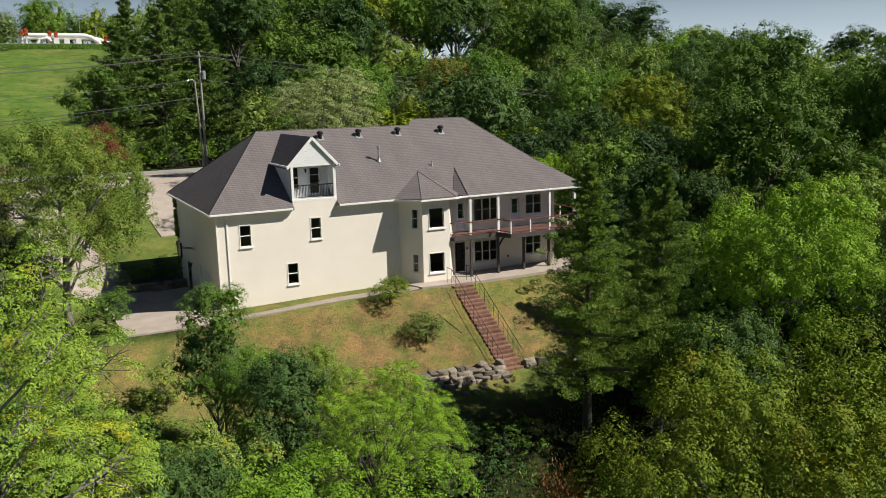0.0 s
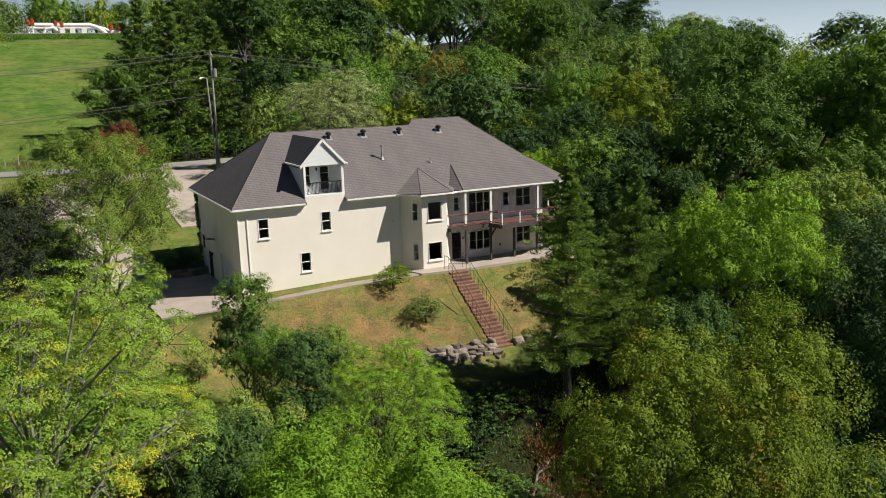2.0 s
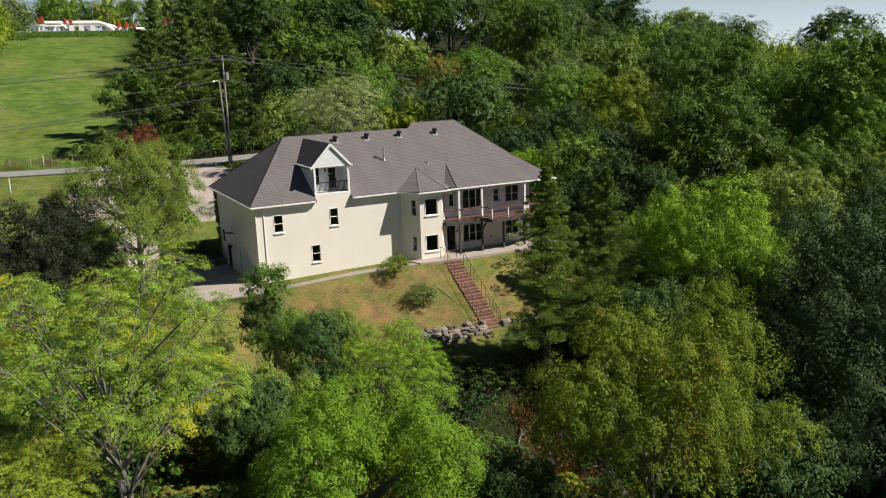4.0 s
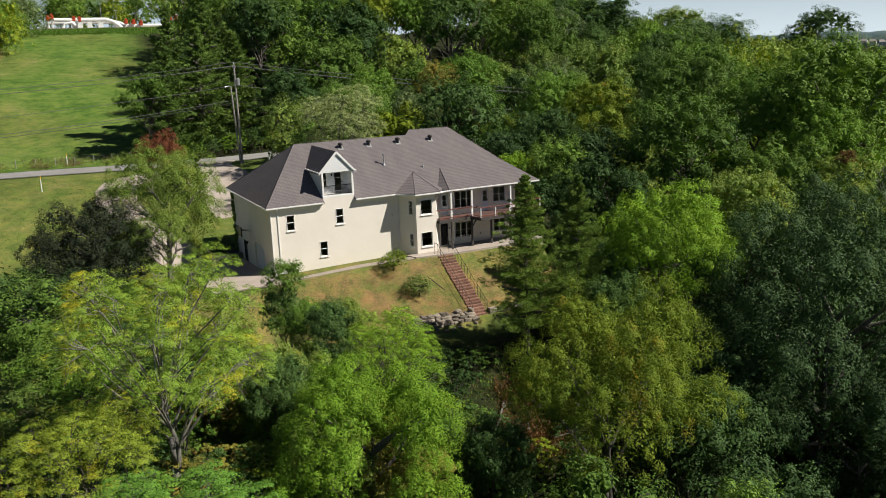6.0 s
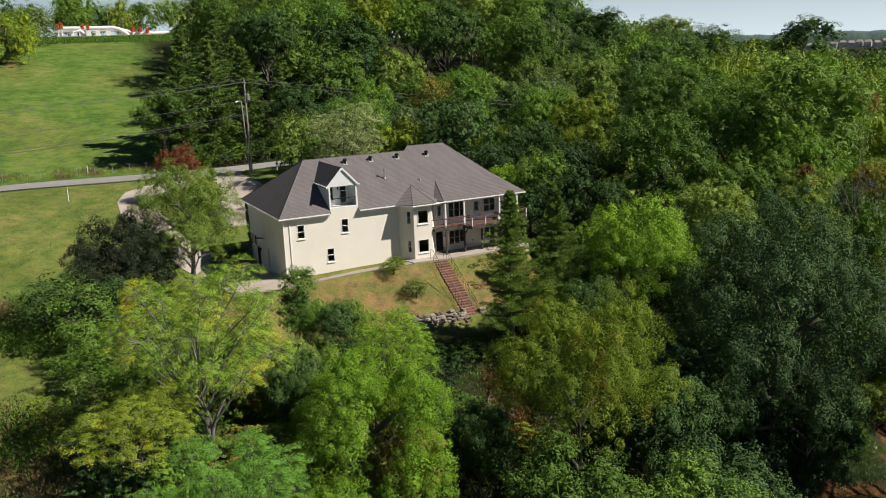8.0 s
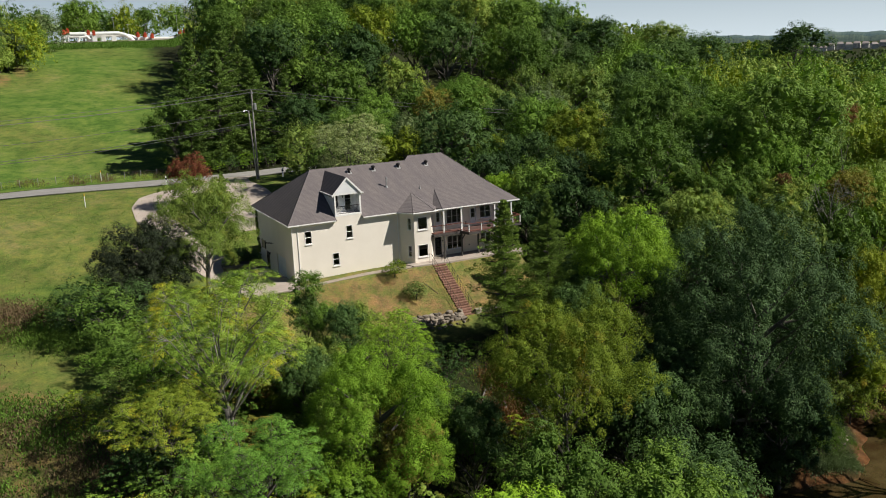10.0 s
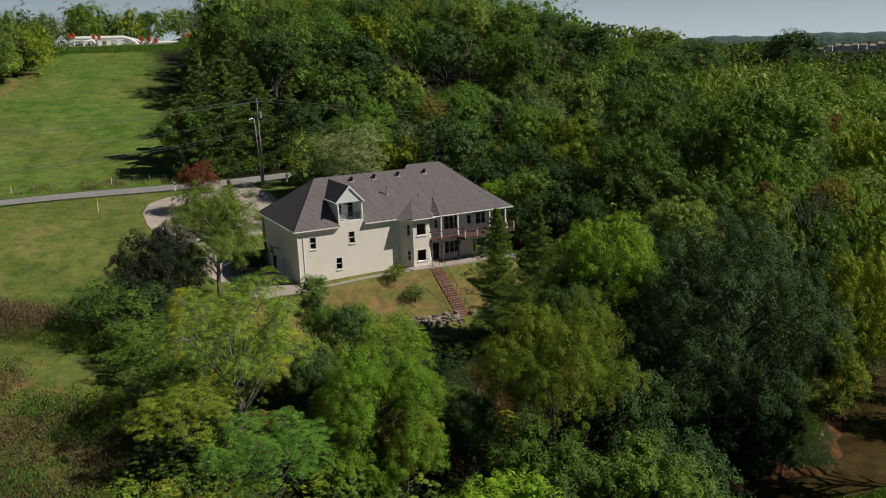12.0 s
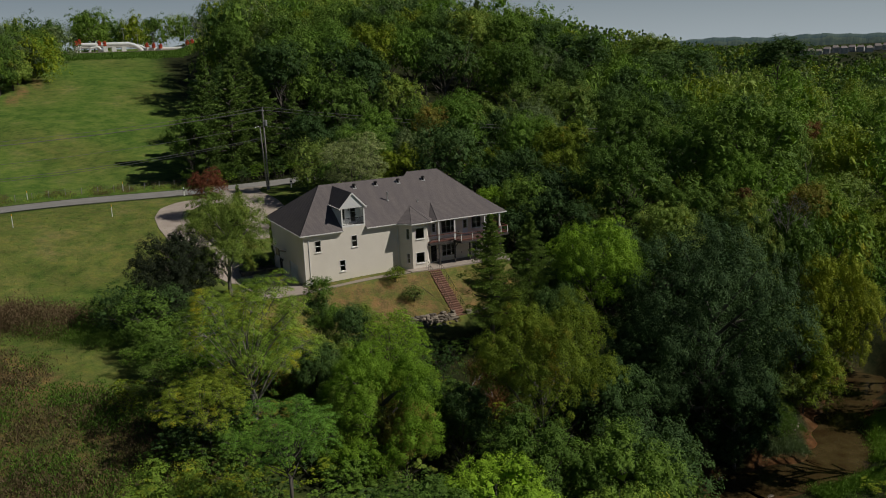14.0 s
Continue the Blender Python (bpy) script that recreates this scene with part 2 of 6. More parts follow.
def ground_z(x, y):
    """Height of the ground: a level house pad, the lawn bank and ravine before it, the road and wooded hill behind."""
    x, y = np.asarray(x, float), np.asarray(y, float)
    back = 4.3 * step(12, 47, y) * (1 - 0.4 * step(40, 110, x))
    hill = np.clip(y - 62, 0, None)
    hill = (0.155 * hill - 0.000045 * hill ** 2) * (1 - step(220, 420, y) * 0.5)
    hill = np.where(y > 420, np.minimum(hill, 26), hill)
    hill = hill * (1 - 0.85 * step(55, 190, x)) * (1 - 0.4 * step(-150, -500, x))
    hill = np.minimum(hill, 31.0) + 8.5 * step(64, 112, y) * step(10, 34, x - 0.11 * np.clip(y - 64, 0, 220)) * (1 - step(70, 170, x)) * (1 - step(230, 330, y))
    d = -2.85 - y
    run = np.interp(d, [0, 6.4, 7.2, 10, 15, 25, 33, 60, 140, 400], [0, -4.1, -4.5, -5.0, -7.0, -13.0, -19.5, -20.6, -14, -4])
    lean = 0.22 + 0.78 * step(-24, 6, x + 0.25 * (y + 10))
    front = run * lean
    pit = -0.75 * step(0.0, 9.0, y) * (1 - step(12, 16, y)) * (1 - step(0.2, 1.5, x)) * step(-9, -5, x) - 0.2 * step(-3.5, -0.8, y) * (1 - step(0, 10, x)) * (1 - step(12, 16, y))
    right = -8.5 * step(29, 50, x) * (1 - step(15, 60, y)) * (1 - step(10, 40, d)) * (1 - 0.5 * step(110, 220, x))
    left = -1.6 * step(-8, -22, x) * (1 - step(10, 34, y))
    dist = np.hypot(x, y)
    far = -16 * step(150, 500, x) * (1 - step(700, 1100, x)) + 10 * np.exp(-((np.hypot(x + 28, y + 92) - 1210) / 120.0) ** 2) + (10 + 5 * np.sin(x * 0.0031) + 4 * np.sin(y * 0.0043 + x * 0.002)) * step(1300, 2700, dist) + 40 * np.exp(-((x - 330) ** 2 + (y - 470) ** 2) / 175.0 ** 2)
    shelf = 0.13 * step(11.5, 13, x) * (1 - step(28, 32, x)) * step(-4.5, -2.8, y) * (1 - step(3, 8, y))
    roll = 0.35 * np.sin(x * 0.11 + 1) * np.sin(y * 0.09) * (1 - step(-30, -6, y) * (1 - step(30, 70, y)) * step(-40, -20, x) * (1 - step(34, 50, x)))
    creek = -1.5 * np.exp(-(creek_gap(x, y) / 3.0) ** 4)
    z = shelf + creek + back + hill + front + pit + right + left + far + roll
    wobble = 0.6 * np.sin(x * 0.9 + 1) * np.sin(y * 0.8)
    bed = -21.4 + 0.50 * np.clip(creek_gap(x, y) + wobble - 0.7, 0, None)
    return np.where(x > 20, np.minimum(z, bed + 9 * (1 - step(22, 32, x)) + 9 * step(74, 90, x)), z)


def gz(x, y):
    return float(ground_z(x, y))


def spaced(lo, hi, core_lo, core_hi, fine, growth):
    a = [core_lo + i * fine for i in range(int((core_hi - core_lo) / fine) + 1)]
    s, v = fine, a[-1]
    while v < hi:
        s *= growth
        v += s
        a.append(v)
    s, v = fine, a[0]
    while v > lo:
        s *= growth
        v -= s
        a.insert(0, v)
    return np.array(a)


def grid_mesh(name, xs, ys, zs):
    nx, ny = len(xs), len(ys)
    X, Y = np.meshgrid(xs, ys)
    co = np.stack([X.ravel(), Y.ravel(), zs.ravel()], 1)
    i = np.arange(nx * ny).reshape(ny, nx)
    quads = np.stack([i[:-1, :-1], i[:-1, 1:], i[1:, 1:], i[1:, :-1]], -1).reshape(-1, 4)
    me = bpy.data.meshes.new(name)
    me.from_pydata(co.tolist(), [], quads.tolist())
    me.shade_smooth()
    return me, X.ravel(), Y.ravel()


gx = spaced(-3000, 4500, -50, 70, 0.75, 1.12)
gy = spaced(-2500, 4500, -60, 70, 0.75, 1.12)
GX, GY = np.meshgrid(gx, gy)
ground_mesh, vx, vy = grid_mesh("ground", gx, gy, ground_z(GX, GY))
MOWN_Y, MOWN_X = [-40, -14.1, -9, -4.5, 5.3, 12], [-12, -21.5, -25.1, -28.2, -30.8, -33]     # the mown path round the rough
# how wooded (bare litter, coloured darker for shade), how dry, and how rank the ground is
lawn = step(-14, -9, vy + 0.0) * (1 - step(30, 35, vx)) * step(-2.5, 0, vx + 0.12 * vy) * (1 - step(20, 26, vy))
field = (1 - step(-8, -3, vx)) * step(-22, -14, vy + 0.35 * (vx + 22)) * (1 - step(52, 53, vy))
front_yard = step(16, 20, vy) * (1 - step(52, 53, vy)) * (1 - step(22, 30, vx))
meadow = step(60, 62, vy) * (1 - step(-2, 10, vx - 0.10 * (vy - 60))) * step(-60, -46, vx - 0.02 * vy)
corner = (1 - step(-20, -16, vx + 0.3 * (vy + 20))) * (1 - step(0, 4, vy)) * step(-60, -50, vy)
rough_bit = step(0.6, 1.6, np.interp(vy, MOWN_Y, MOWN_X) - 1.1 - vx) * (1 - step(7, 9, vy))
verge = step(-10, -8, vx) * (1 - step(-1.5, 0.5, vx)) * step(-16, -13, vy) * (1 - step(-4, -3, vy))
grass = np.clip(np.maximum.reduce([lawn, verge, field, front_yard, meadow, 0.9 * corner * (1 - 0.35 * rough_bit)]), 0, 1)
dry = np.clip(0.14 * field + 0.2 * front_yard + lawn * ((0.48 - 0.38 * step(0, 6, vy)) + (0.48 - 0.34 * step(15.5, 19, vx) * step(-6.2, -4.2, vy)) * (1 - step(-3.4, -2.4, vy))) * (0.35 + 0.65 * step(-10.5, -9.2, vy)) + 0.6 * verge + (0.2 + 0.55 * rough_bit) * corner + 0.3 * meadow * (0.5 + 0.5 * np.sin(vx * 0.21 + 1.3 * np.sin(vy * 0.06))) * (0.5 + 0.5 * np.sin(vy * 0.09 + vx * 0.05)), 0, 1)
gap = creek_gap(vx, vy) + 1.6 * np.sin(vx * 0.7) * np.cos(vy * 0.6)
mud = (1 - step(2.7, 4.4, gap)) * step(27, 32, vx) * (1 - step(70, 78, vx))
edge = np.abs(vx - (-25.5 + 0.36 * (vy - 165)) + 0.8 * np.sin(vy * 0.35))
dry = np.clip(dry + (1 - step(0.6, 2.2, edge)) * step(112, 124, vy) * (1 - step(175, 200, vy)), 0, 1)
for key, values in (("grass", grass), ("dry", dry), ("mud", mud)):
    at = ground_mesh.attributes.new(key, "FLOAT", "POINT")
    at.data.foreach_set("value", values.astype(np.float32))


def ground_material():
    m, nodes, links, b = shader("ground_cover", 0.95)
    b.inputs["Specular IOR Level"].default_value = 0.1
    big, fine = noise_tex(nodes, links, 0.22, 5, 0.65), noise_tex(nodes, links, 6.0, 6, 0.75)
    speck = noise_tex(nodes, links, 0.9, 8, 0.78)
    green = ramp(nodes, [(0.30, (0.046, 0.105, 0.018)), (0.44, (0.082, 0.152, 0.028)), (0.54, (0.128, 0.196, 0.042)), (0.66, (0.190, 0.220, 0.075))])
    patch = noise_tex(nodes, links, 0.10, 6, 0.72, stretch=(1.0, 0.5, 1.0))
    both = nodes.new("ShaderNodeMix")
    both.inputs[0].default_value = 0.55
    links.new(big.outputs[0], both.inputs[2])
    links.new(patch.outputs[0], both.inputs[3])
    links.new(both.outputs[0], green.inputs[0])
    brown = ramp(nodes, [(0.30, (0.150, 0.135, 0.045)), (0.42, (0.215, 0.150, 0.068)), (0.54, (0.265, 0.165, 0.086)), (0.72, (0.320, 0.200, 0.118))])
    straw = noise_tex(nodes, links, 3.2, 9, 0.72)
    sward = nodes.new("ShaderNodeMix")
    sward.inputs[0].default_value = 0.45
    links.new(straw.outputs[0], sward.inputs[2])
    links.new(big.outputs[0], sward.inputs[3])
    links.new(sward.outputs[0], brown.inputs[0])
    # leaf litter taken near-black: the shade under the trees is in its colour
    shaded_litter = ramp(nodes, [(0.3, (0.012, 0.020, 0.007)), (0.55, (0.030, 0.036, 0.014)), (0.78, (0.070, 0.055, 0.030))])
    links.new(speck.outputs[0], shaded_litter.inputs[0])
    a, d = nodes.new("ShaderNodeAttribute"), nodes.new("ShaderNodeAttribute")
    a.attribute_name, d.attribute_name = "grass", "dry"
    thin = ramp(nodes, [(0.36, (0.35, 0.35, 0.35)), (0.58, (1.0, 1.0, 1.0))])
    wide = noise_tex(nodes, links, 0.45, 7, 0.7)
    links.new(wide.outputs[0], thin.inputs[0])
    how = nodes.new("ShaderNodeMath")
    how.operation = "MULTIPLY"
    links.new(d.outputs["Fac"], how.inputs[0])
    links.new(thin.outputs[0], how.inputs[1])
    c = mix(nodes, links, how.outputs[0], green.outputs[0], brown.outputs[0])
    c = mix(nodes, links, a.outputs["Fac"], shaded_litter.outputs[0], c)
    w = nodes.new("ShaderNodeAttribute")
    w.attribute_name = "mud"
    soil = ramp(nodes, [(0.3, (0.050, 0.022, 0.010)), (0.52, (0.110, 0.052, 0.022)), (0.70, (0.20, 0.13, 0.088))])
    links.new(speck.outputs[0], soil.inputs[0])
    c = mix(nodes, links, w.outputs["Fac"], c, soil.outputs[0])
    g = ramp(nodes, [(0.25, (0.55, 0.60, 0.52)), (0.75, (1.25, 1.20, 1.15))])
    links.new(fine.outputs[0], g.inputs[0])
    clump = noise_tex(nodes, links, 0.55, 7, 0.8)
    t = ramp(nodes, [(0.38, (0.60, 0.72, 0.62)), (0.50, (0.98, 0.96, 0.94)), (0.64, (1.32, 1.20, 1.02))])
    links.new(clump.outputs[0], t.inputs[0])
    c = mix(nodes, links, 1.0, c, t.outputs[0], "MULTIPLY")
    links.new(mix(nodes, links, 1.0, c, g.outputs[0], "MULTIPLY"), b.inputs["Base Color"])
    bump(nodes, links, b, fine.outputs[0], 0.8, 0.10)
    return m


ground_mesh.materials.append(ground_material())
ground = tagged(new("ground", ground_mesh), "grassy hillside with mown lawn, meadow and wooded ravine", "ground", kind="structure")


def strip(name, rows, lift, material, label, category="road"):
    """A band that lies on the ground; rows of left and right edge points, in plan."""
    bm, last = bmesh.new(), None
    n = 6
    for (ax, ay), (bx, by) in rows:
        cur = []
        for i in range(n + 1):
            x, y = ax + (bx - ax) * i / n, ay + (by - ay) * i / n
            cur.append(bm.verts.new((x, y, gz(x, y) + lift)))
        if last:
            for i in range(n):
                bm.faces.new((last[i], last[i + 1], cur[i + 1], cur[i]))
        last = cur
    bmesh.ops.recalc_face_normals(bm, faces=bm.faces)
    if bm.faces[:] and sum(f.normal.z for f in bm.faces) < 0:
        bmesh.ops.reverse_faces(bm, faces=bm.faces)
    old = bm.verts[:]
    bmesh.ops.extrude_face_region(bm, geom=bm.faces[:])
    for v in old:
        v.co.z -= 0.35
    bmesh.ops.recalc_face_normals(bm, faces=bm.faces)
    return tagged(part(name, bm, material), label, category, kind="structure")


def road_y(x):
    return 57.2 + 0.02 * x - 0.0016 * np.clip(x - 2, 0, None) ** 1.9



# ---- trees ----
def unit(v):
    return v / (np.linalg.norm(v, axis=-1, keepdims=True) + 1e-9)


def leaf_cloud(rng, lobes, per_lobe, leaf, shell=0.35, droop=0.25, order=0.66, wide=0.40):
    """Leaves, each a small pointed blade, scattered over the upper and outer side of lobes (centre, radii)."""
    C = np.array([c for c, r in lobes], float).repeat(per_lobe, 0)
    R = np.array([r for c, r in lobes], float).repeat(per_lobe, 0)
    n = len(C)
    u = unit(rng.normal(size=(n, 3)))
    flip = (u[:, 2] < -0.15) & (rng.random(n) < 0.8)
    u[:, 2] = np.where(flip, -u[:, 2], u[:, 2])
    k = 1 - shell * rng.random(n) ** 1.5 + 0.12 * rng.random(n) ** 6
    N = unit(u * order + rng.normal(size=(n, 3)) * (1 - order) * 0.75 + np.array([0, 0, 0.25]))
    return blades(rng, C + u * k[:, None] * R, N, leaf, droop, wide)


def blades(rng, P, N, leaf, droop=0.2, wide=0.40, along=None):
    """One pointed blade at each place of P, facing N; along: the way that its tip points, when it is not left to chance."""
    n = len(P)
    T = np.cross(N, rng.normal(size=(n, 3))) if along is None else along + 0.35 * rng.normal(size=(n, 3))
    T = unit(T)
    T[:, 2] -= droop
    T = unit(T)
    B = unit(np.cross(N, T))
    s = leaf * (0.55 + 0.9 * rng.random(n))[:, None]
    side = (rng.random(n) - 0.5)[:, None] * 0.5
    return np.stack([P - T * s * 0.45 + B * s * wide, P + T * s * 0.65 + B * s * side, P - T * s * 0.35 - B * s * wide], 1).reshape(-1, 3)


def clumps(rng, C, A, Q, per, leaf, order=0.7, flat=0.65, droop=0.2, wide=0.42, fill=0.45):
    """Tufts of leaves: domes of radius Q about C that face along A, thick with leaves outside and hollow within."""
    n = len(C) * per
    C, A, Q = C.repeat(per, 0), A.repeat(per, 0), Q.repeat(per)[:, None]
    u = unit(rng.normal(size=(n, 3)))
    d = (u * A).sum(1, keepdims=True)
    u = np.where(d < -0.1, u - 2 * d * A, u)
    d = (u * A).sum(1, keepdims=True)
    k = 1 - fill * rng.random((n, 1)) ** 1.4 + 0.22 * rng.random((n, 1)) ** 5
    P = C + Q * k * (u - (1 - flat) * d * A) * (1.0 if flat < 1 else 0.86)
    N = unit((0.78 * u + 0.30 * A) * order + rng.normal(size=(n, 3)) * (1 - order) * 0.8 + np.array([0, 0, 0.12]))
    return blades(rng, P, N, leaf, droop, wide)


def mesh_of_leaves(name, V, material):
    F = np.arange(len(V)).reshape(-1, 3)
    me = bpy.data.meshes.new(name)
    me.vertices.add(len(V))
    me.vertices.foreach_set("co", V.astype(np.float32).ravel())
    me.loops.add(len(F) * 3)
    me.loops.foreach_set("vertex_index", F.astype(np.int32).ravel())
    me.polygons.add(len(F))
    me.polygons.foreach_set("loop_start", (np.arange(len(F)) * 3).astype(np.int32))
    me.polygons.foreach_set("loop_total", np.full(len(F), 3, np.int32))
    me.update(calc_edges=True)
    me.validate()
    if material:
        me.materials.append(material)
    return me


def broad_lobes(rng, mains, subs, size=0.46, ragged=0.16):
    """Soft billows over a low shrub of radius 1 that stands from z 0 to 2."""
    out = []
    for k in range(mains):
        h = (k + 0.5) / mains
        a = k * 2.39996 + rng.random() * 0.8
        z = -0.80 + 1.62 * h ** 0.9
        ring = math.sqrt(max(0.02, 1 - (0.98 * z) ** 2)) * (0.64 + ragged * rng.normal() * 0.7)
        r = size * (0.55 + 0.6 * rng.random()) * (1.0 - 0.15 * max(0, z))
        c = np.array([ring * math.cos(a), ring * math.sin(a), 1 + 0.72 * z + 0.5 * ragged * rng.normal()])
        for _ in range(subs):
            u = rng.normal(size=3) + 0.5 * (c - np.array([0, 0, 0.8]))
            u[2] = abs(u[2]) if rng.random() < 0.75 else u[2]
            u /= np.linalg.norm(u)
            q = r * (0.15 + 0.24 * rng.random() ** 1.3)
            out.append((c + u * r * (0.64 + 0.34 * rng.random() ** 0.6) * np.array([1, 1, 0.8]), (q, q * (0.8 + 0.4 * rng.random()), q * 0.62)))
    return out


def boughs(rng, n, size, ragged, low=-0.62):
    """The great billows of a crown of radius 1 that stands from z 0 to 2: their centres and radii."""
    C, R = [], []
    for k in range(n):
        z = low + (0.80 - low) * ((k + 0.5) / n) ** 0.85
        a = k * 2.39996 + 0.7 * rng.random()
        r = size * rng.uniform(0.60, 1.30) * (1 - 0.12 * max(0, z))
        out = math.sqrt(max(0.0, 1 - z * z)) * (1 + ragged * rng.normal())
        C.append((max(0.0, out - 0.82 * r) * math.cos(a), max(0.0, out - 0.82 * r) * math.sin(a), 1 + z * (1 - 0.45 * r) + ragged * 0.45 * rng.normal()))
        R.append(r)
    return np.array(C), np.array(R)


def tufts(rng, C, R, q, gaps, rough):
    """Places for tufts over the outer skin of the billows: centre, facing and radius of each."""
    P, A = [], []
    for i, (c, r) in enumerate(zip(C, R)):
        n = max(6, int(2.5 * (r / q) ** 2))
        k = np.arange(n) + 0.5
        z = 1 - 1.35 * k / n
        a = k * 2.39996 + 6 * rng.random()
        u = np.stack([np.sqrt(1 - z * z) * np.cos(a), np.sqrt(1 - z * z) * np.sin(a), z], 1)
        u = unit(u + 0.22 * rng.normal(size=u.shape))
        p = c + u * (r * (0.86 + rough * rng.normal(size=(n, 1))))
        hid = np.zeros(n, bool)
        for j, (c2, r2) in enumerate(zip(C, R)):
            if j != i:
                hid |= np.linalg.norm(p - c2, axis=1) < 0.80 * r2
        keep = ~hid & (rng.random(n) > gaps)
        P.append(p[keep])
        A.append(unit(0.55 * u[keep] + 0.25 * unit(p[keep] - np.array([0, 0, 0.7])) + np.array([0, 0, 0.7])))
    P, A = np.concatenate(P), np.concatenate(A)
    return P, A, q * rng.uniform(0.65, 1.6, len(P))


def cedar_sprays(rng, n, per, leaf):
    """A cedar of radius 1 that stands from z 0 to 2: rising boughs set round the stem, each with feathery sprays."""
    P, T, N = [], [], []
    for k in range(n):
        h = ((k + 0.5) / n) ** 0.85
        a = k * 2.39996 + rng.random() * 0.8
        reach = (1 - h) ** 0.85 * rng.uniform(0.40, 1.10) * (0.80 + 0.35 * min(1.0, h / 0.3)) + 0.035
        lift, way = rng.uniform(0.05, 0.40), np.array([math.cos(a), math.sin(a), 0.0])
        m = 3 + int(4 * reach)
        for i in range(m):
            t = (i + 0.7 + 0.4 * rng.random()) / m
            across = np.array([-way[1], way[0], 0.0]) * rng.normal() * 0.13 * reach * t
            c = way * t * reach + across + np.array([0, 0, 1.93 * h + lift * reach * t * t - 0.06 * reach * t])
            q = (0.040 + 0.105 * reach) * (1.15 - 0.5 * t)
            e = unit(rng.normal(size=(per, 3)))
            e[:, 2] = e[:, 2] * 0.30
            P.append(c + e * q)
            T.append(unit(way * 0.9 + e * 0.8 + np.array([0, 0, 0.12])))
            N.append(unit(e + np.array([0, 0, 0.7]) + 0.3 * way + 0.35 * rng.normal(size=(per, 3))))
    return blades(rng, np.concatenate(P), np.concatenate(N), leaf, 0.0, 0.15, np.concatenate(T))


CROWNS, BOUGHS = {}, {}
# billows, their size, tuft radius, leaves to a tuft, leaf, share of gaps
BROAD = {"close": (21, 0.36, 0.092, 190, 0.0140, 0.08), "near": (18, 0.38, 0.108, 136, 0.0200, 0.08), "fine": (14, 0.42, 0.132, 84, 0.031, 0.07),
         "mid": (13, 0.43, 0.148, 62, 0.037, 0.07), "far": (9, 0.48, 0.21, 34, 0.056, 0.04), "small": (8, 0.50, 0.24, 64, 0.056, 0.04)}
AIRY = {"close": (27, 0.32, 0.066, 120, 0.0135, 0.10), "near": (20, 0.34, 0.082, 98, 0.0190, 0.09)}


def crown_shape(kind, grade, variant):
    key = (kind, grade, variant)
    if key not in CROWNS:
        rng = np.random.default_rng(hash_of(key))
        if kind == "cedar":
            n, per, leaf = {"near": (190, 120, 0.027), "fine": (90, 52, 0.060), "mid": (64, 30, 0.095), "far": (34, 18, 0.16)}[grade]
            V = cedar_sprays(rng, n, per, leaf)
        elif kind == "shrub":
            V = leaf_cloud(rng, broad_lobes(rng, 10, 9, 0.5), 23, 0.071, 0.8)
        elif grade in ("remote", "last"):
            m, sb, per, leaf, size = {"remote": (7, 4, 8, 0.21, 0.60), "last": (3, 3, 8, 0.40, 0.7)}[grade]
            V = leaf_cloud(rng, broad_lobes(rng, m, sb, size), per, leaf, 0.8, order=0.86)
        else:
            airy = kind == "airy"
            m, size, q, per, leaf, gaps = (AIRY if airy else BROAD)[grade]
            C, R = boughs(rng, m, size, 0.14 if airy else 0.11 if grade == "close" else 0.14, -0.30 if airy else -0.62)
            BOUGHS[key] = C, R
            P, A, Q = tufts(rng, C, R, q, gaps, 0.13 if airy else 0.14)
            A = unit(A + np.array([0, 0, 0.8])) if airy else A
            V = clumps(rng, P, A, Q, per, leaf, 0.84, 0.48 if airy else 1.15, 0.02 if airy else 0.06, 0.26 if airy else 0.36)
            n, big = {"close": (560, 0.026), "near": (300, 0.042), "fine": (70, 0.13), "mid": (60, 0.14), "far": (24, 0.18), "small": (24, 0.16)}[grade]
            core = [(c * np.array([0.93, 0.93, 1]) - np.array([0, 0, 0.03]), (0.74 * r,) * 3) for c, r in zip(C, R)]
            V = np.concatenate([V, leaf_cloud(rng, core, n // 2 if airy else n, 0.7 * big if airy else big, 0.6, 0.1, 0.4)])
        CROWNS[key] = V
    return CROWNS[key]


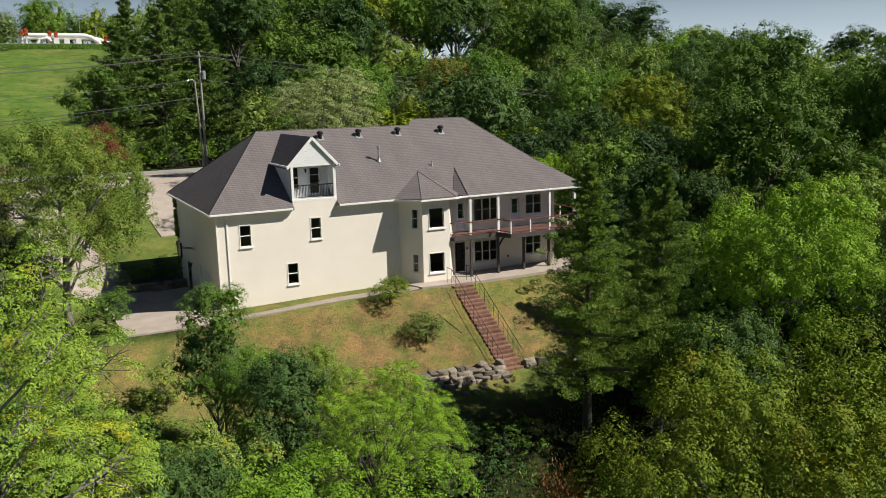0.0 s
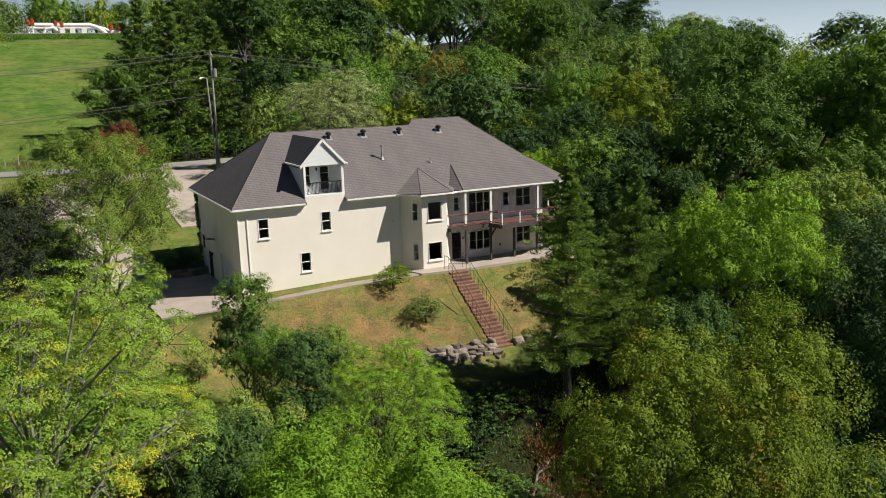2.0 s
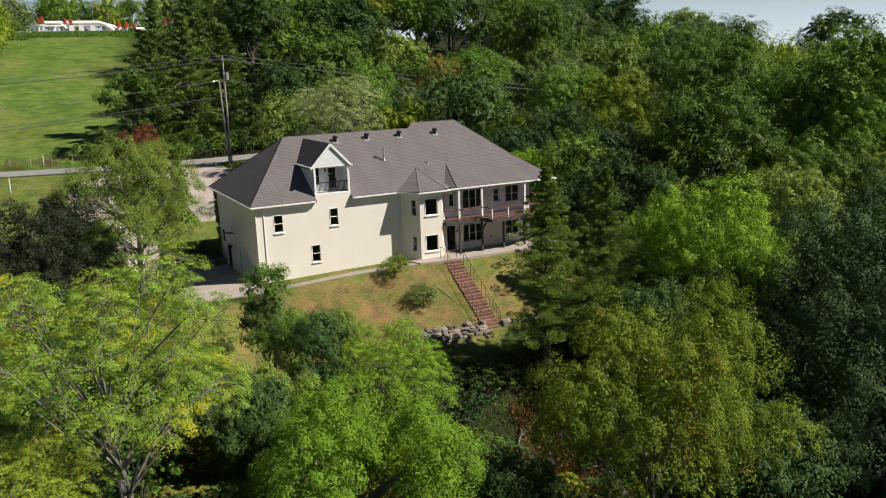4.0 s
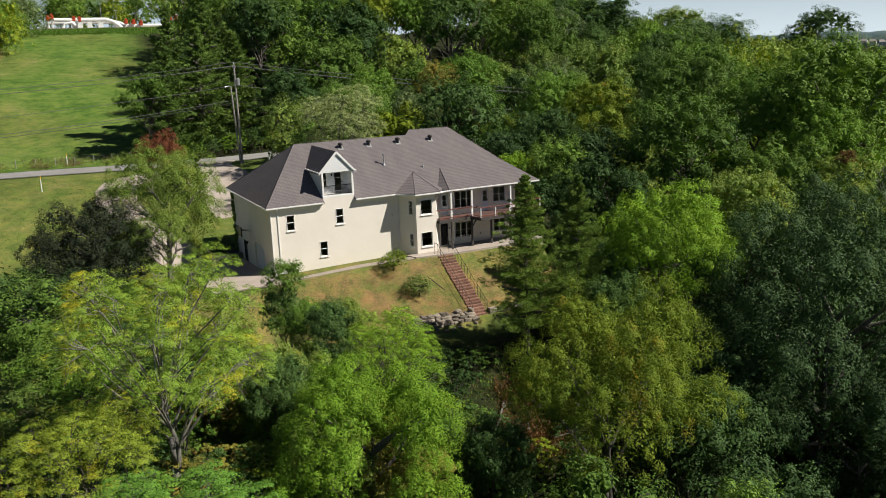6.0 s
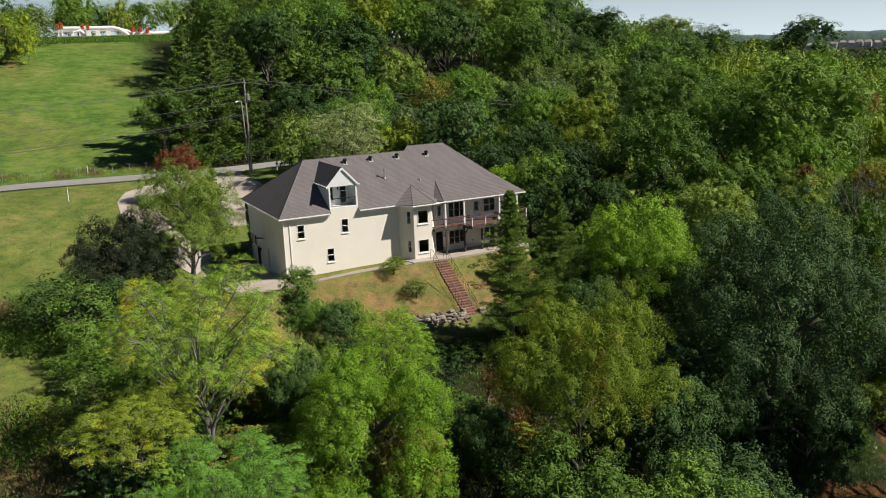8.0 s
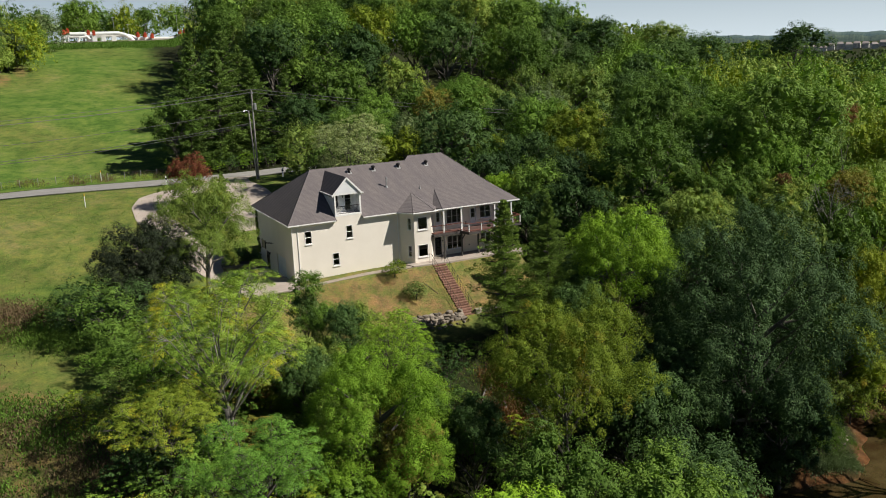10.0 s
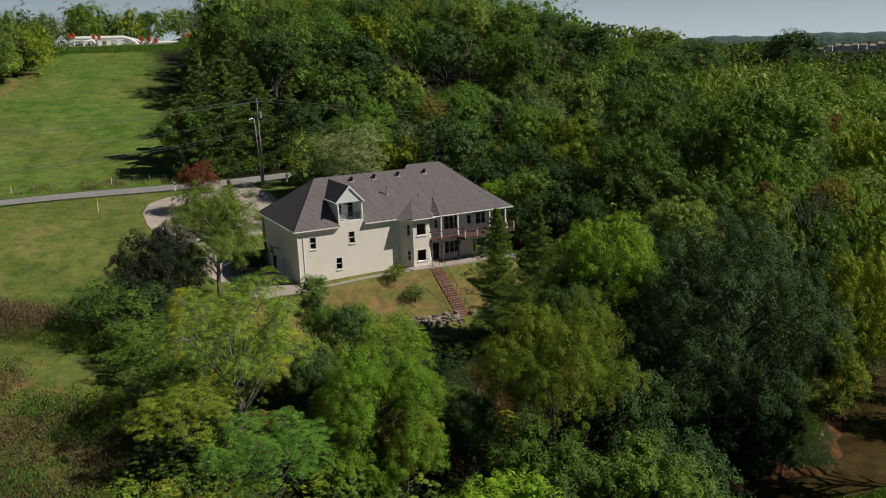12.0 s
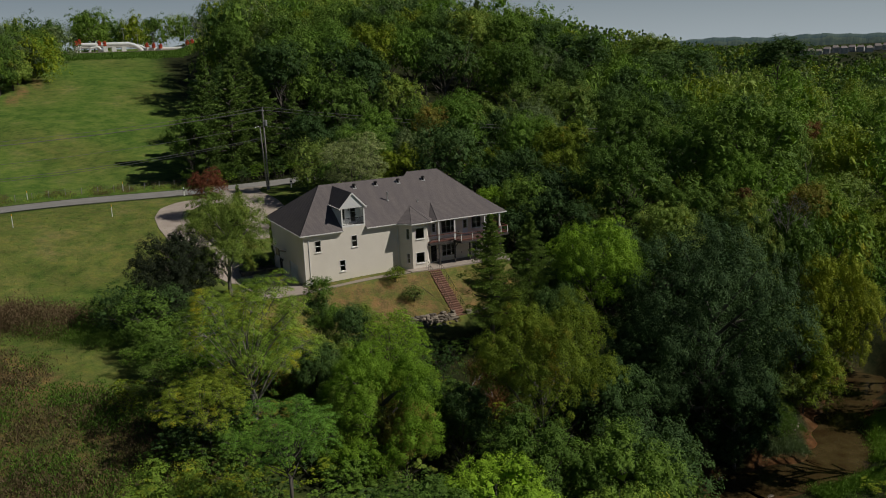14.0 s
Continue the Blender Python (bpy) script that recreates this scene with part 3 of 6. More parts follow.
def limb_mesh(kind, grade, variant, pale):
    """Limbs that fork from the head of the trunk and reach into every billow of that crown."""
    key = ("limbs", kind, grade, variant, pale)
    if key in TRUNK_MESH:
        return TRUNK_MESH[key]
    crown_shape(kind, grade, variant)
    C, R = BOUGHS[(kind, grade, variant)]
    rng = np.random.default_rng(hash_of(key))
    bm = bmesh.new()
    forks = [np.array([0.06 * math.cos(i * 1.6), 0.06 * math.sin(i * 1.6), 0.10 + 0.16 * i]) for i in range(5)]
    for i, (a, b) in enumerate(zip([np.array([0, 0, -0.5])] + forks, forks)):
        add_tube(bm, a, b, 0.030 - 0.004 * i, 0.026 - 0.004 * i, 7, False)
    for c, r in zip(C, R):
        f = forks[min(4, max(0, int((c[2] - 0.55) * 3.2)))]
        knee = f + (c - f) * 0.5 + np.array([0, 0, 0.06]) + 0.06 * rng.normal(size=3)
        add_tube(bm, f, knee, 0.013, 0.010, 6, False)
        add_tube(bm, knee, c, 0.010, 0.006, 5, False)
        for _ in range(6):
            u = unit(rng.normal(size=3) + 1.2 * unit(c - np.array([0, 0, 0.6])))
            mid = c + u * r * 0.45 + 0.03 * rng.normal(size=3)
            add_tube(bm, c, mid, 0.0055, 0.004, 4, False)
            for _ in range(2):
                add_tube(bm, mid, c + unit(u + 0.5 * rng.normal(size=3)) * r * 0.95, 0.004, 0.0015, 3, False)
    TRUNK_MESH[key] = mesh_from(bm, "limbwork", BARK_PALE if pale else BARK, True)
    return TRUNK_MESH[key]


def hash_of(key):
    return sum((i + 1) * ord(c) for i, c in enumerate("".join(str(k) for k in key))) % 100003


CROWN_MESH, TRUNK_MESH = {}, {}


def crown_mesh(kind, grade, variant, hue):
    key = (kind, grade, variant, hue)
    if key not in CROWN_MESH:
        CROWN_MESH[key] = mesh_of_leaves("crown", crown_shape(kind, grade, variant), LEAF[hue])
    return CROWN_MESH[key]


def trunk_mesh(kind, variant, pale=False):
    """A tapered trunk with limbs, unit height, for a crown of unit radius."""
    key = (kind, variant, pale)
    if key in TRUNK_MESH:
        return TRUNK_MESH[key]
    rng = random.Random(variant * 7 + len(kind))
    bm = bmesh.new()
    if kind == "cedar":
        add_tube(bm, (0, 0, -0.05), (0, 0, 0.96), 0.075, 0.012, 7)
        for k in range(26):
            h, a = 0.28 + 0.66 * k / 26, k * 2.4
            r = 0.85 * (1 - h)
            add_tube(bm, (0, 0, h), (r * math.cos(a), r * math.sin(a), h + 0.02), 0.014, 0.004, 4, False)
    elif kind == "bole":
        add_tube(bm, (0, 0, -0.05), (0.01, 0, 0.5), 0.050, 0.038, 9)
        add_tube(bm, (0.01, 0, 0.5), (0, 0, 1.0), 0.038, 0.029, 9)
    elif kind == "stem":
        for k in range(6):
            a = k * math.tau / 6 + rng.random()
            add_tube(bm, (0.05 * math.cos(a), 0.05 * math.sin(a), -0.05), (0.45 * math.cos(a), 0.45 * math.sin(a), 0.75), 0.03, 0.01, 4, False)
    else:
        z, p = 0.0, Vector((0, 0, -0.04))
        bend = Vector((rng.uniform(-0.1, 0.1), rng.uniform(-0.1, 0.1), 0))
        nodes = [p]
        for k in range(5):
            nodes.append(Vector((bend.x * (k + 1) ** 1.3 / 4 + rng.uniform(-0.03, 0.03), bend.y * (k + 1) ** 1.3 / 4, 0.16 * (k + 1))))
        rad = [0.068, 0.052, 0.044, 0.034, 0.022, 0.010]
        for k in range(5):
            add_tube(bm, nodes[k], nodes[k + 1], rad[k], rad[k + 1], 8, k == 0)
        for k in range(13):
            i = 1 + k % 4
            a, q = k * 2.4 + rng.random(), nodes[i] + (nodes[i + 1] - nodes[i]) * rng.random()
            mid = q + Vector((0.32 * math.cos(a), 0.32 * math.sin(a), 0.10 + 0.06 * rng.random()))
            end = mid + Vector((0.38 * math.cos(a + 0.3), 0.38 * math.sin(a + 0.3), 0.12 + 0.1 * rng.random()))
            add_tube(bm, q, mid, 0.018, 0.012, 5, False)
            add_tube(bm, mid, end, 0.012, 0.004, 5, False)
            for s in (-0.7, 0.7):
                e2 = mid + Vector((0.30 * math.cos(a + s), 0.30 * math.sin(a + s), 0.16 * rng.random()))
                add_tube(bm, mid, e2, 0.011, 0.004, 4, False)
    TRUNK_MESH[key] = mesh_from(bm, "trunk", BARK_PALE if pale else BARK, True)
    return TRUNK_MESH[key]


def tree(x, y, top, r, hue, kind="broad", grade="near", variant=0, low=None, label="", name="tree", group="", pale=False, turn=None, base=None, slim=2.25):
    """A tree whose crown, of radius r, ends at height top. low: where the crown begins."""
    z0 = gz(x, y) if base is None else base
    turn = (x * 37 + y * 91) % 360 if turn is None else turn
    t = thing(name, label, "shrub" if name in ("shrub", "bush") else "tree", group, at=(x, y, z0 - 0.05), turn=turn)
    h = top - z0
    low = (0.3 * h if kind == "broad" else 0.06 * h) if low is None else max(low - z0, 0.0)
    if kind in ("broad", "airy"):
        low = max(low, h - slim * r)
    limbed = kind == "airy"
    k = part("trunk", trunk_mesh("bole" if limbed else "cedar" if kind == "cedar" else "broad" if kind != "shrub" else "stem", variant % 3, pale), None, t)
    k.scale = (r, r, max(low, 0.3) + 0.1 * (h - low)) if limbed else (r, r, h * 0.97) if kind == "cedar" else (r * 0.8, r * 0.8, h * 0.80)
    c = part("crown", crown_mesh(kind, grade, variant, hue), None, t)
    c.location, c.scale = (0, 0, low), (r, r, (h - low) / 2)
    if limbed:
        m = part("limbwork", limb_mesh(kind, grade, variant, pale), None, t)
        m.location, m.scale = c.location, c.scale
    return t



FAR_LEAVES = []


def far_tree(x, y, top, r, hue, kind, variant, low, grade="far"):
    """Adds a distant tree's crown to the joined far woodland."""
    V = crown_shape(kind, grade, variant)
    low = max(low, top - 3.0 * r) if kind == "broad" else low
    a = x * 1.7 + y
    c, s = math.cos(a), math.sin(a)
    W = np.stack([(V[:, 0] * c - V[:, 1] * s) * r + x, (V[:, 0] * s + V[:, 1] * c) * r + y, V[:, 2] * (top - low) / 2 + low], 1)
    FAR_LEAVES.append((W, hue))


# ---- road and drive ----
xs = np.concatenate([np.linspace(-400, -60, 12), np.linspace(-50, 60, 56), np.linspace(70, 400, 12)])
strip("road", [((x, float(road_y(x)) - 3.2), (x, float(road_y(x)) + 3.2)) for x in xs], 0.07, ASPHALT, "grey asphalt country road with pale worn verges")


def band(name, line, lift, material, label, category):
    """A paved band along rows of (x, y, half width)."""
    pts = []
    for (x0, y0, w0), (x1, y1, w1) in zip(line, line[1:]):
        n = max(2, int(math.hypot(x1 - x0, y1 - y0) / 0.8))
        pts += [(x0 + (x1 - x0) * i / n, y0 + (y1 - y0) * i / n, w0 + (w1 - w0) * i / n) for i in range(n)]
    pts.append(line[-1])
    rows = []
    for i, (x, y, w) in enumerate(pts):
        ax, ay, _ = pts[max(0, i - 2)]
        bx, by, _ = pts[min(len(pts) - 1, i + 2)]
        d = Vector((bx - ax, by - ay)).normalized()
        rows.append(((x - d.y * w, y + d.x * w), (x + d.y * w, y - d.x * w)))
    return strip(name, rows, lift, material, label, category)


band("driveway", [(5.6, 55.6, 5.0), (5.0, 52, 3.9), (4.6, 47, 3.7), (4.6, 40, 4.3), (4.6, 32, 4.3), (4.6, 24, 4.0)],
     0.09, CONCRETE, "pale concrete driveway that comes down from the road", "driveway")
band("driveway_loop", [(3.0, 45.5, 2.9), (-1.0, 45.2, 2.7), (-4.6, 43.8, 2.5), (-7.2, 41.2, 2.4), (-8.6, 37.5, 2.3), (-8.8, 33, 2.3), (-8.2, 27, 2.3), (-7.0, 20, 2.3), (-5.6, 14, 2.4), (-4.2, 9.5, 2.8)],
     0.08, CONCRETE, "pale concrete drive that loops round to the garage", "driveway")
band("driveway_apron", [(-2.75, 11.6, 3.15), (-2.75, 4, 3.15), (-2.75, -3.0, 2.9)], 0.10, CONCRETE, "pale concrete forecourt before the garage", "driveway")
band("path", [(-1.0, -2.6, 0.5), (1.5, -2.2, 0.5), (4.5, -1.75, 0.5), (8, -1.45, 0.5), (11.2, -1.5, 0.5), (13.0, -1.9, 0.55)], 0.05, PAVING, "narrow concrete footpath along the house wall", "path")

# ---- house ----
EAVE, SLOPE = 6.0, 0.615
GLASS, nodes, links, b = shader("window_glass", 0.02)
b.inputs["Base Color"].default_value = (0.75, 0.80, 0.80, 1)
b.inputs["Transmission Weight"].default_value, b.inputs["IOR"].default_value = 1.0, 1.45
b.inputs["Specular IOR Level"].default_value = 0.5
DARK_METAL = surface("dark_metal", (0.018, 0.018, 0.020), (0.035, 0.034, 0.034), 3, 40, 0.5, 0.4, relief=0.1)
DARK_WOOD = surface("grey_brown_timber", (0.055, 0.050, 0.046), (0.095, 0.085, 0.078), 2, 30, 0.8, stretch=(1, 1, 0.2))
RED_WOOD = surface("red_stained_timber", (0.14, 0.045, 0.032), (0.22, 0.075, 0.05), 2, 30, 0.6, stretch=(0.3, 1, 1))
DECK_WOOD = surface("deck_boards", (0.075, 0.040, 0.034), (0.14, 0.080, 0.068), 1.5, 30, 0.75, stretch=(0.2, 1, 1))
DOOR_WHITE = surface("door_paint", (0.70, 0.71, 0.72), (0.78, 0.79, 0.80), 1, 30, 0.45, grain=0.05, relief=0.05)
INSIDE = surface("plaster", (0.42, 0.39, 0.34), (0.50, 0.46, 0.41), 0.8, 20, 0.9, grain=0.08)
SIDING = surface("white_siding", (0.72, 0.73, 0.73), (0.80, 0.80, 0.80), 1, 30, 0.5, grain=0.05, relief=0.05)
BRICK = surface("brown_brick", (0.17, 0.085, 0.06), (0.30, 0.165, 0.12), 4, 30, 0.9, relief=0.5, vary=0.3)
GALV = surface("galvanised", (0.42, 0.42, 0.41), (0.55, 0.55, 0.54), 4, 30, 0.45, 0.7, relief=0.1)
BLACK = surface("black_vent", (0.012, 0.011, 0.011), (0.025, 0.023, 0.022), 4, 40, 0.5, relief=0.1)


def shingle_material():
    """Brown laminate shingles: courses that follow the slope's height, tabs of mixed tone, faint streaks."""
    m, nodes, links, b = shader("shingle", 0.92)
    b.inputs["Specular IOR Level"].default_value = 0.2
    c = nodes.new("ShaderNodeTexCoord")
    sep = nodes.new("ShaderNodeSeparateXYZ")
    links.new(c.outputs["Object"], sep.inputs[0])
    add = nodes.new("ShaderNodeMath")
    add.operation = "ADD"
    links.new(sep.outputs["X"], add.inputs[0])
    links.new(sep.outputs["Y"], add.inputs[1])
    comb = nodes.new("ShaderNodeCombineXYZ")
    links.new(add.outputs[0], comb.inputs["X"])
    links.new(sep.outputs["Z"], comb.inputs["Y"])
    br = nodes.new("ShaderNodeTexBrick")
    br.inputs["Scale"].default_value, br.inputs["Brick Width"].default_value, br.inputs["Row Height"].default_value = 1.0, 0.30, 0.105
    br.inputs["Mortar Size"].default_value, br.inputs["Bias"].default_value = 0.016, 0.0
    br.inputs["Color1"].default_value, br.inputs["Color2"].default_value = (0.150, 0.132, 0.132, 1), (0.166, 0.147, 0.146, 1)
    br.inputs["Mortar"].default_value = (0.112, 0.098, 0.098, 1)
    links.new(comb.outputs[0], br.inputs["Vector"])
    streak = noise_tex(nodes, links, 0.6, 5, 0.6, stretch=(1.6, 0.5, 0.5))
    g = ramp(nodes, [(0.3, (0.88, 0.88, 0.90)), (0.7, (1.07, 1.06, 1.03))])
    links.new(streak.outputs[0], g.inputs[0])
    fine = noise_tex(nodes, links, 30, 3, 0.7)
    g2 = ramp(nodes, [(0.25, (0.8, 0.8, 0.8)), (0.75, (1.15, 1.15, 1.15))])
    links.new(fine.outputs[0], g2.inputs[0])
    col = mix(nodes, links, 1.0, br.outputs["Color"], g.outputs[0], "MULTIPLY")
    links.new(mix(nodes, links, 1.0, col, g2.outputs[0], "MULTIPLY"), b.inputs["Base Color"])
    bump(nodes, links, b, br.outputs["Fac"], -0.45, 0.012)
    return m


ROOF = shingle_material()


def wall_panel(p0, p1, z0, z1, holes=(), thick=0.25):
    """A wall along p0 to p1, its outer face on that line (outside is to the right), with openings (u0, u1, z0, z1) right through it."""
    p0, p1 = Vector(p0), Vector(p1)
    L = (p1 - p0).length
    d = (p1 - p0) / L
    n = Vector((-d.y, d.x))
    us = sorted({0.0, L, *(h[0] for h in holes), *(h[1] for h in holes)})
    zs = sorted({z0, z1, *(h[2] for h in holes), *(h[3] for h in holes)})
    solid = lambda u, z: not any(h[0] < u < h[1] and h[2] < z < h[3] for h in holes) and 0 < u < L and z0 < z < z1
    bm, cache = bmesh.new(), {}

    def vert(u, w, z):
        k = (round(u, 4), w, round(z, 4))
        if k not in cache:
            q = p0 + d * u + n * (thick * w)
            cache[k] = bm.verts.new((q.x, q.y, z))
        return cache[k]
    for u0, u1 in zip(us, us[1:]):
        for a, c in zip(zs, zs[1:]):
            um, zm = (u0 + u1) / 2, (a + c) / 2
            if not solid(um, zm):
                continue
            bm.faces.new([vert(u0, 0, a), vert(u1, 0, a), vert(u1, 0, c), vert(u0, 0, c)])
            bm.faces.new([vert(u0, 1, c), vert(u1, 1, c), vert(u1, 1, a), vert(u0, 1, a)])
            if not solid(u0 - 0.001, zm):
                bm.faces.new([vert(u0, 0, a), vert(u0, 0, c), vert(u0, 1, c), vert(u0, 1, a)])
            if not solid(u1 + 0.001, zm):
                bm.faces.new([vert(u1, 0, c), vert(u1, 0, a), vert(u1, 1, a), vert(u1, 1, c)])
            if not solid(um, a - 0.001):
                bm.faces.new([vert(u0, 0, a), vert(u0, 1, a), vert(u1, 1, a), vert(u1, 0, a)])
            if not solid(um, c + 0.001):
                bm.faces.new([vert(u0, 0, c), vert(u1, 0, c), vert(u1, 1, c), vert(u0, 1, c)])
    return bm


def on_wall(p0, p1, u, z):
    """The pose of a point on a wall: local x along it, local -y outwards."""
    d = Vector((p1[0] - p0[0], p1[1] - p0[1])).normalized()
    return pose(p0[0] + d.x * u, p0[1] + d.y * u, z, 0, 0, math.degrees(math.atan2(d.y, d.x)))


def window(h, m, w, z, cols=1, rows=2, sill=True, trim=0.07, dark=False):
    """A window in its opening: frame with mullions, panes and sill. m: the pose of the opening's lower left corner."""
    bm = bmesh.new()
    t, o = trim - 0.025, 0.03
    for lo, hi in (((-t, -o, -t), (0.02, 0.12, z + t)), ((w - 0.02, -o, -t), (w + t, 0.12, z + t)), ((0.02, -o, z - 0.02), (w - 0.02, 0.12, z + t)), ((0.02, -o, -t), (w - 0.02, 0.12, 0.02))):
        add_box(bm, lo, hi, 0.01)
    f = part("window", bm, DARK_METAL if dark else TRIM, h)
    f.matrix_basis = m
    for i in range(1, cols):
        u = w * i / cols
        part("mullion", box((u - 0.035, -0.015, 0.02), (u + 0.035, 0.10, z - 0.02), 0.008), TRIM, f)
    for j in range(1, rows):
        for i in range(cols):
            v = z * j / rows
            part("sash_bar", box((w * i / cols + 0.03, 0.015, v - 0.022), (w * (i + 1) / cols - 0.03, 0.09, v + 0.022), 0.005), TRIM, f)
    for i in range(cols):
        for j in range(rows):
            a, c = w * i / cols + 0.03, w * (i + 1) / cols - 0.03
            part("pane", box((a, 0.05, z * j / rows + 0.02), (c, 0.062, z * (j + 1) / rows - 0.02)), GLASS, f).visible_shadow = False
    if sill:
        part("sill", box((-t - 0.04, -0.09, -t - 0.085), (w + t + 0.04, 0.02, -t - 0.004), 0.012), TRIM, f)
    return f


def door_leaf(h, m, w, z, material, glazed=True, bars=False, sill=0.42):
    bm = bmesh.new()
    for lo, hi in (((-0.06, -0.03, 0), (0.0, 0.12, z + 0.06)), ((w, -0.03, 0), (w + 0.06, 0.12, z + 0.06)), ((0.0, -0.03, z), (w, 0.12, z + 0.06))):
        add_box(bm, lo, hi, 0.008)
    f = part("door", bm, TRIM if material is not DARK_METAL else DARK_METAL, h)
    f.matrix_basis = m
    g0 = sill * z if glazed else z
    bm = bmesh.new()
    for lo, hi in (((0.01, 0.03, 0.01), (w - 0.01, 0.075, g0)), ((0.01, 0.03, g0), (0.14, 0.075, z)), ((w - 0.14, 0.03, g0), (w - 0.01, 0.075, z)), ((0.14, 0.03, z - 0.14), (w - 0.14, 0.075, z)), ((0.14, 0.03, 0.70 * z - 0.02), (w - 0.14, 0.075, 0.70 * z + 0.02))):
        add_box(bm, lo, hi, 0.006)
    part("leaf", bm, material, f)
    part("pane", box((0.14, 0.048, g0), (w - 0.14, 0.06, z - 0.14)), GLASS, f).visible_shadow = False
    if bars:
        bm = bmesh.new()
        for i in range(7):
            add_tube(bm, (0.08 + (w - 0.16) * i / 6, 0.0, 0.05), (0.08 + (w - 0.16) * i / 6, 0.0, z - 0.05), 0.012, 0.012, 5)
        for v in (0.08, 0.95, z - 0.08):
            add_box(bm, (0.03, -0.012, v - 0.02), (w - 0.03, 0.012, v + 0.02))
        part("grille", bm, DARK_METAL, f)
    part("handle", add_tube(bmesh.new(), (w - 0.10, -0.02, 0.98), (w - 0.10, 0.03, 0.98), 0.03, 0.03, 8), DARK_METAL, f, "dark door handle")
    return f


def plane_roof(faces, thick=0.14):
    """Roof skin from faces of corner points, with thickness below."""
    bm, cache = bmesh.new(), {}
    for f in faces:
        vs = []
        for p in f:
            k = tuple(round(c, 3) for c in p)
            if k not in cache:
                cache[k] = bm.verts.new(p)
            vs.append(cache[k])
        bm.faces.new(vs)
    bmesh.ops.recalc_face_normals(bm, faces=bm.faces)
    if sum(f.normal.z for f in bm.faces) < 0:
        bmesh.ops.reverse_faces(bm, faces=bm.faces)
    g = bmesh.ops.extrude_face_region(bm, geom=bm.faces[:])
    top = [v for v in g["geom"] if isinstance(v, bmesh.types.BMVert)]
    low = [v for v in bm.verts if v not in set(top)]
    for v in low:
        v.co.z -= thick
    bmesh.ops.recalc_face_normals(bm, faces=bm.faces)
    return bm


def gutter_along(a, b):
    """A white gutter from a to b: back board, trough and lip."""
    bm = bmesh.new()
    a, b = Vector(a), Vector(b)
    L = (b - a).length
    add_box(bm, (0, -0.015, -0.15), (L, 0.015, -0.01))
    add_box(bm, (0, -0.10, -0.12), (L, -0.015, -0.10))
    add_box(bm, (0, -0.11, -0.12), (L, -0.09, -0.02), 0.005)
    d = b - a
    bm.transform(Matrix.Translation(a) @ Matrix.Rotation(math.atan2(d.y, d.x), 4, "Z"))
    return bm


def downspout(x, y, z0, z1, out=(0, -1)):
    bm = bmesh.new()
    add_box(bm, (x - 0.045, y - 0.06 if out[1] else y - 0.045, z0 + 0.15), (x + 0.045, y if out[1] else y + 0.045, z1 - 0.35), 0.01)
    add_tube(bm, (x, y - 0.03 * abs(out[1]), z1 - 0.36), (x + 0.38 * out[0], y + 0.38 * out[1], z1 - 0.12), 0.045, 0.045, 6)
    add_tube(bm, (x, y - 0.03 * abs(out[1]), z0 + 0.18), (x + 0.3 * out[0], y + 0.3 * out[1], z0 + 0.05), 0.045, 0.045, 6)
    return bm


def roof_z(y):
    return EAVE + SLOPE * y


F, R, B, G0 = 0.35, 25.7, 14.6, -1.2
h = thing("house", "two-storey cream stucco house with a brown shingle hip roof", "house")
TOP = EAVE - 0.02
# outer walls, with their openings
b0, b1, b2, b3 = (12.8, F), (13.85, -1.15), (15.93, -1.15), (16.95, F)
win_front = [(1.40, 2.10, 3.76, 5.10), (6.05, 6.74, 3.82, 5.18), (4.35, 5.05, 1.00, 2.34)]
part("wall", wall_panel((0.45, F), b0, G0, TOP, win_front), STUCCO, h)
for u0, u1, z0, z1 in win_front:
    window(h, on_wall((0.45, F), b0, u0, z0), u1 - u0, z1 - z0)
side = Vector((b1[0] - b0[0], b1[1] - b0[1])).length
bay_side = [(1.02, 1.46, 4.00, 5.27), (1.01, 1.44, 0.93, 2.15)]
part("wall", wall_panel(b0, b1, G0, TOP, bay_side), STUCCO, h)
for u0, u1, z0, z1 in bay_side:
    window(h, on_wall(b0, b1, u0, z0), u1 - u0, z1 - z0, trim=0.05)
bay_front = [(0.50, 1.66, 3.95, 5.30), (0.48, 1.62, 0.87, 2.20)]
part("wall", wall_panel(b1, b2, G0, TOP, bay_front), STUCCO, h)
for u0, u1, z0, z1 in bay_front:
    window(h, on_wall(b1, b2, u0, z0), u1 - u0, z1 - z0, rows=1)
part("wall", wall_panel(b2, b3, G0, TOP), STUCCO, h)
u = lambda x: x - b3[0]
porch = [(u(17.30), u(17.95), 3.32, 5.36), (u(18.72), u(20.75), 3.86, 5.46), (u(21.80), u(22.55), 3.32, 5.36), (u(23.12), u(24.50), 4.02, 5.46),
         (u(17.18), u(17.84), 0.32, 2.36), (u(18.72), u(20.65), 0.84, 2.36), (u(23.12), u(24.45), 1.02, 2.44)]
part("wall", wall_panel(b3, (R, F), G0, TOP, porch), STUCCO, h)
pw = lambda i: on_wall(b3, (R, F), porch[i][0], porch[i][2])
for i, cols in ((1, 3), (3, 2), (5, 3), (6, 2)):
    window(h, pw(i), porch[i][1] - porch[i][0], porch[i][3] - porch[i][2], cols)
door_leaf(h, pw(0), 0.65, 2.04, DOOR_WHITE)
door_leaf(h, pw(2), 0.75, 2.04, DOOR_WHITE)
door_leaf(h, pw(4), 0.66, 2.04, DARK_METAL, bars=True)
left = [(14.6 - 11.0, 14.6 - 10.05, -0.85, 1.2), (14.6 - 6.9, 14.6 - 3.45, -0.45, 1.75)]
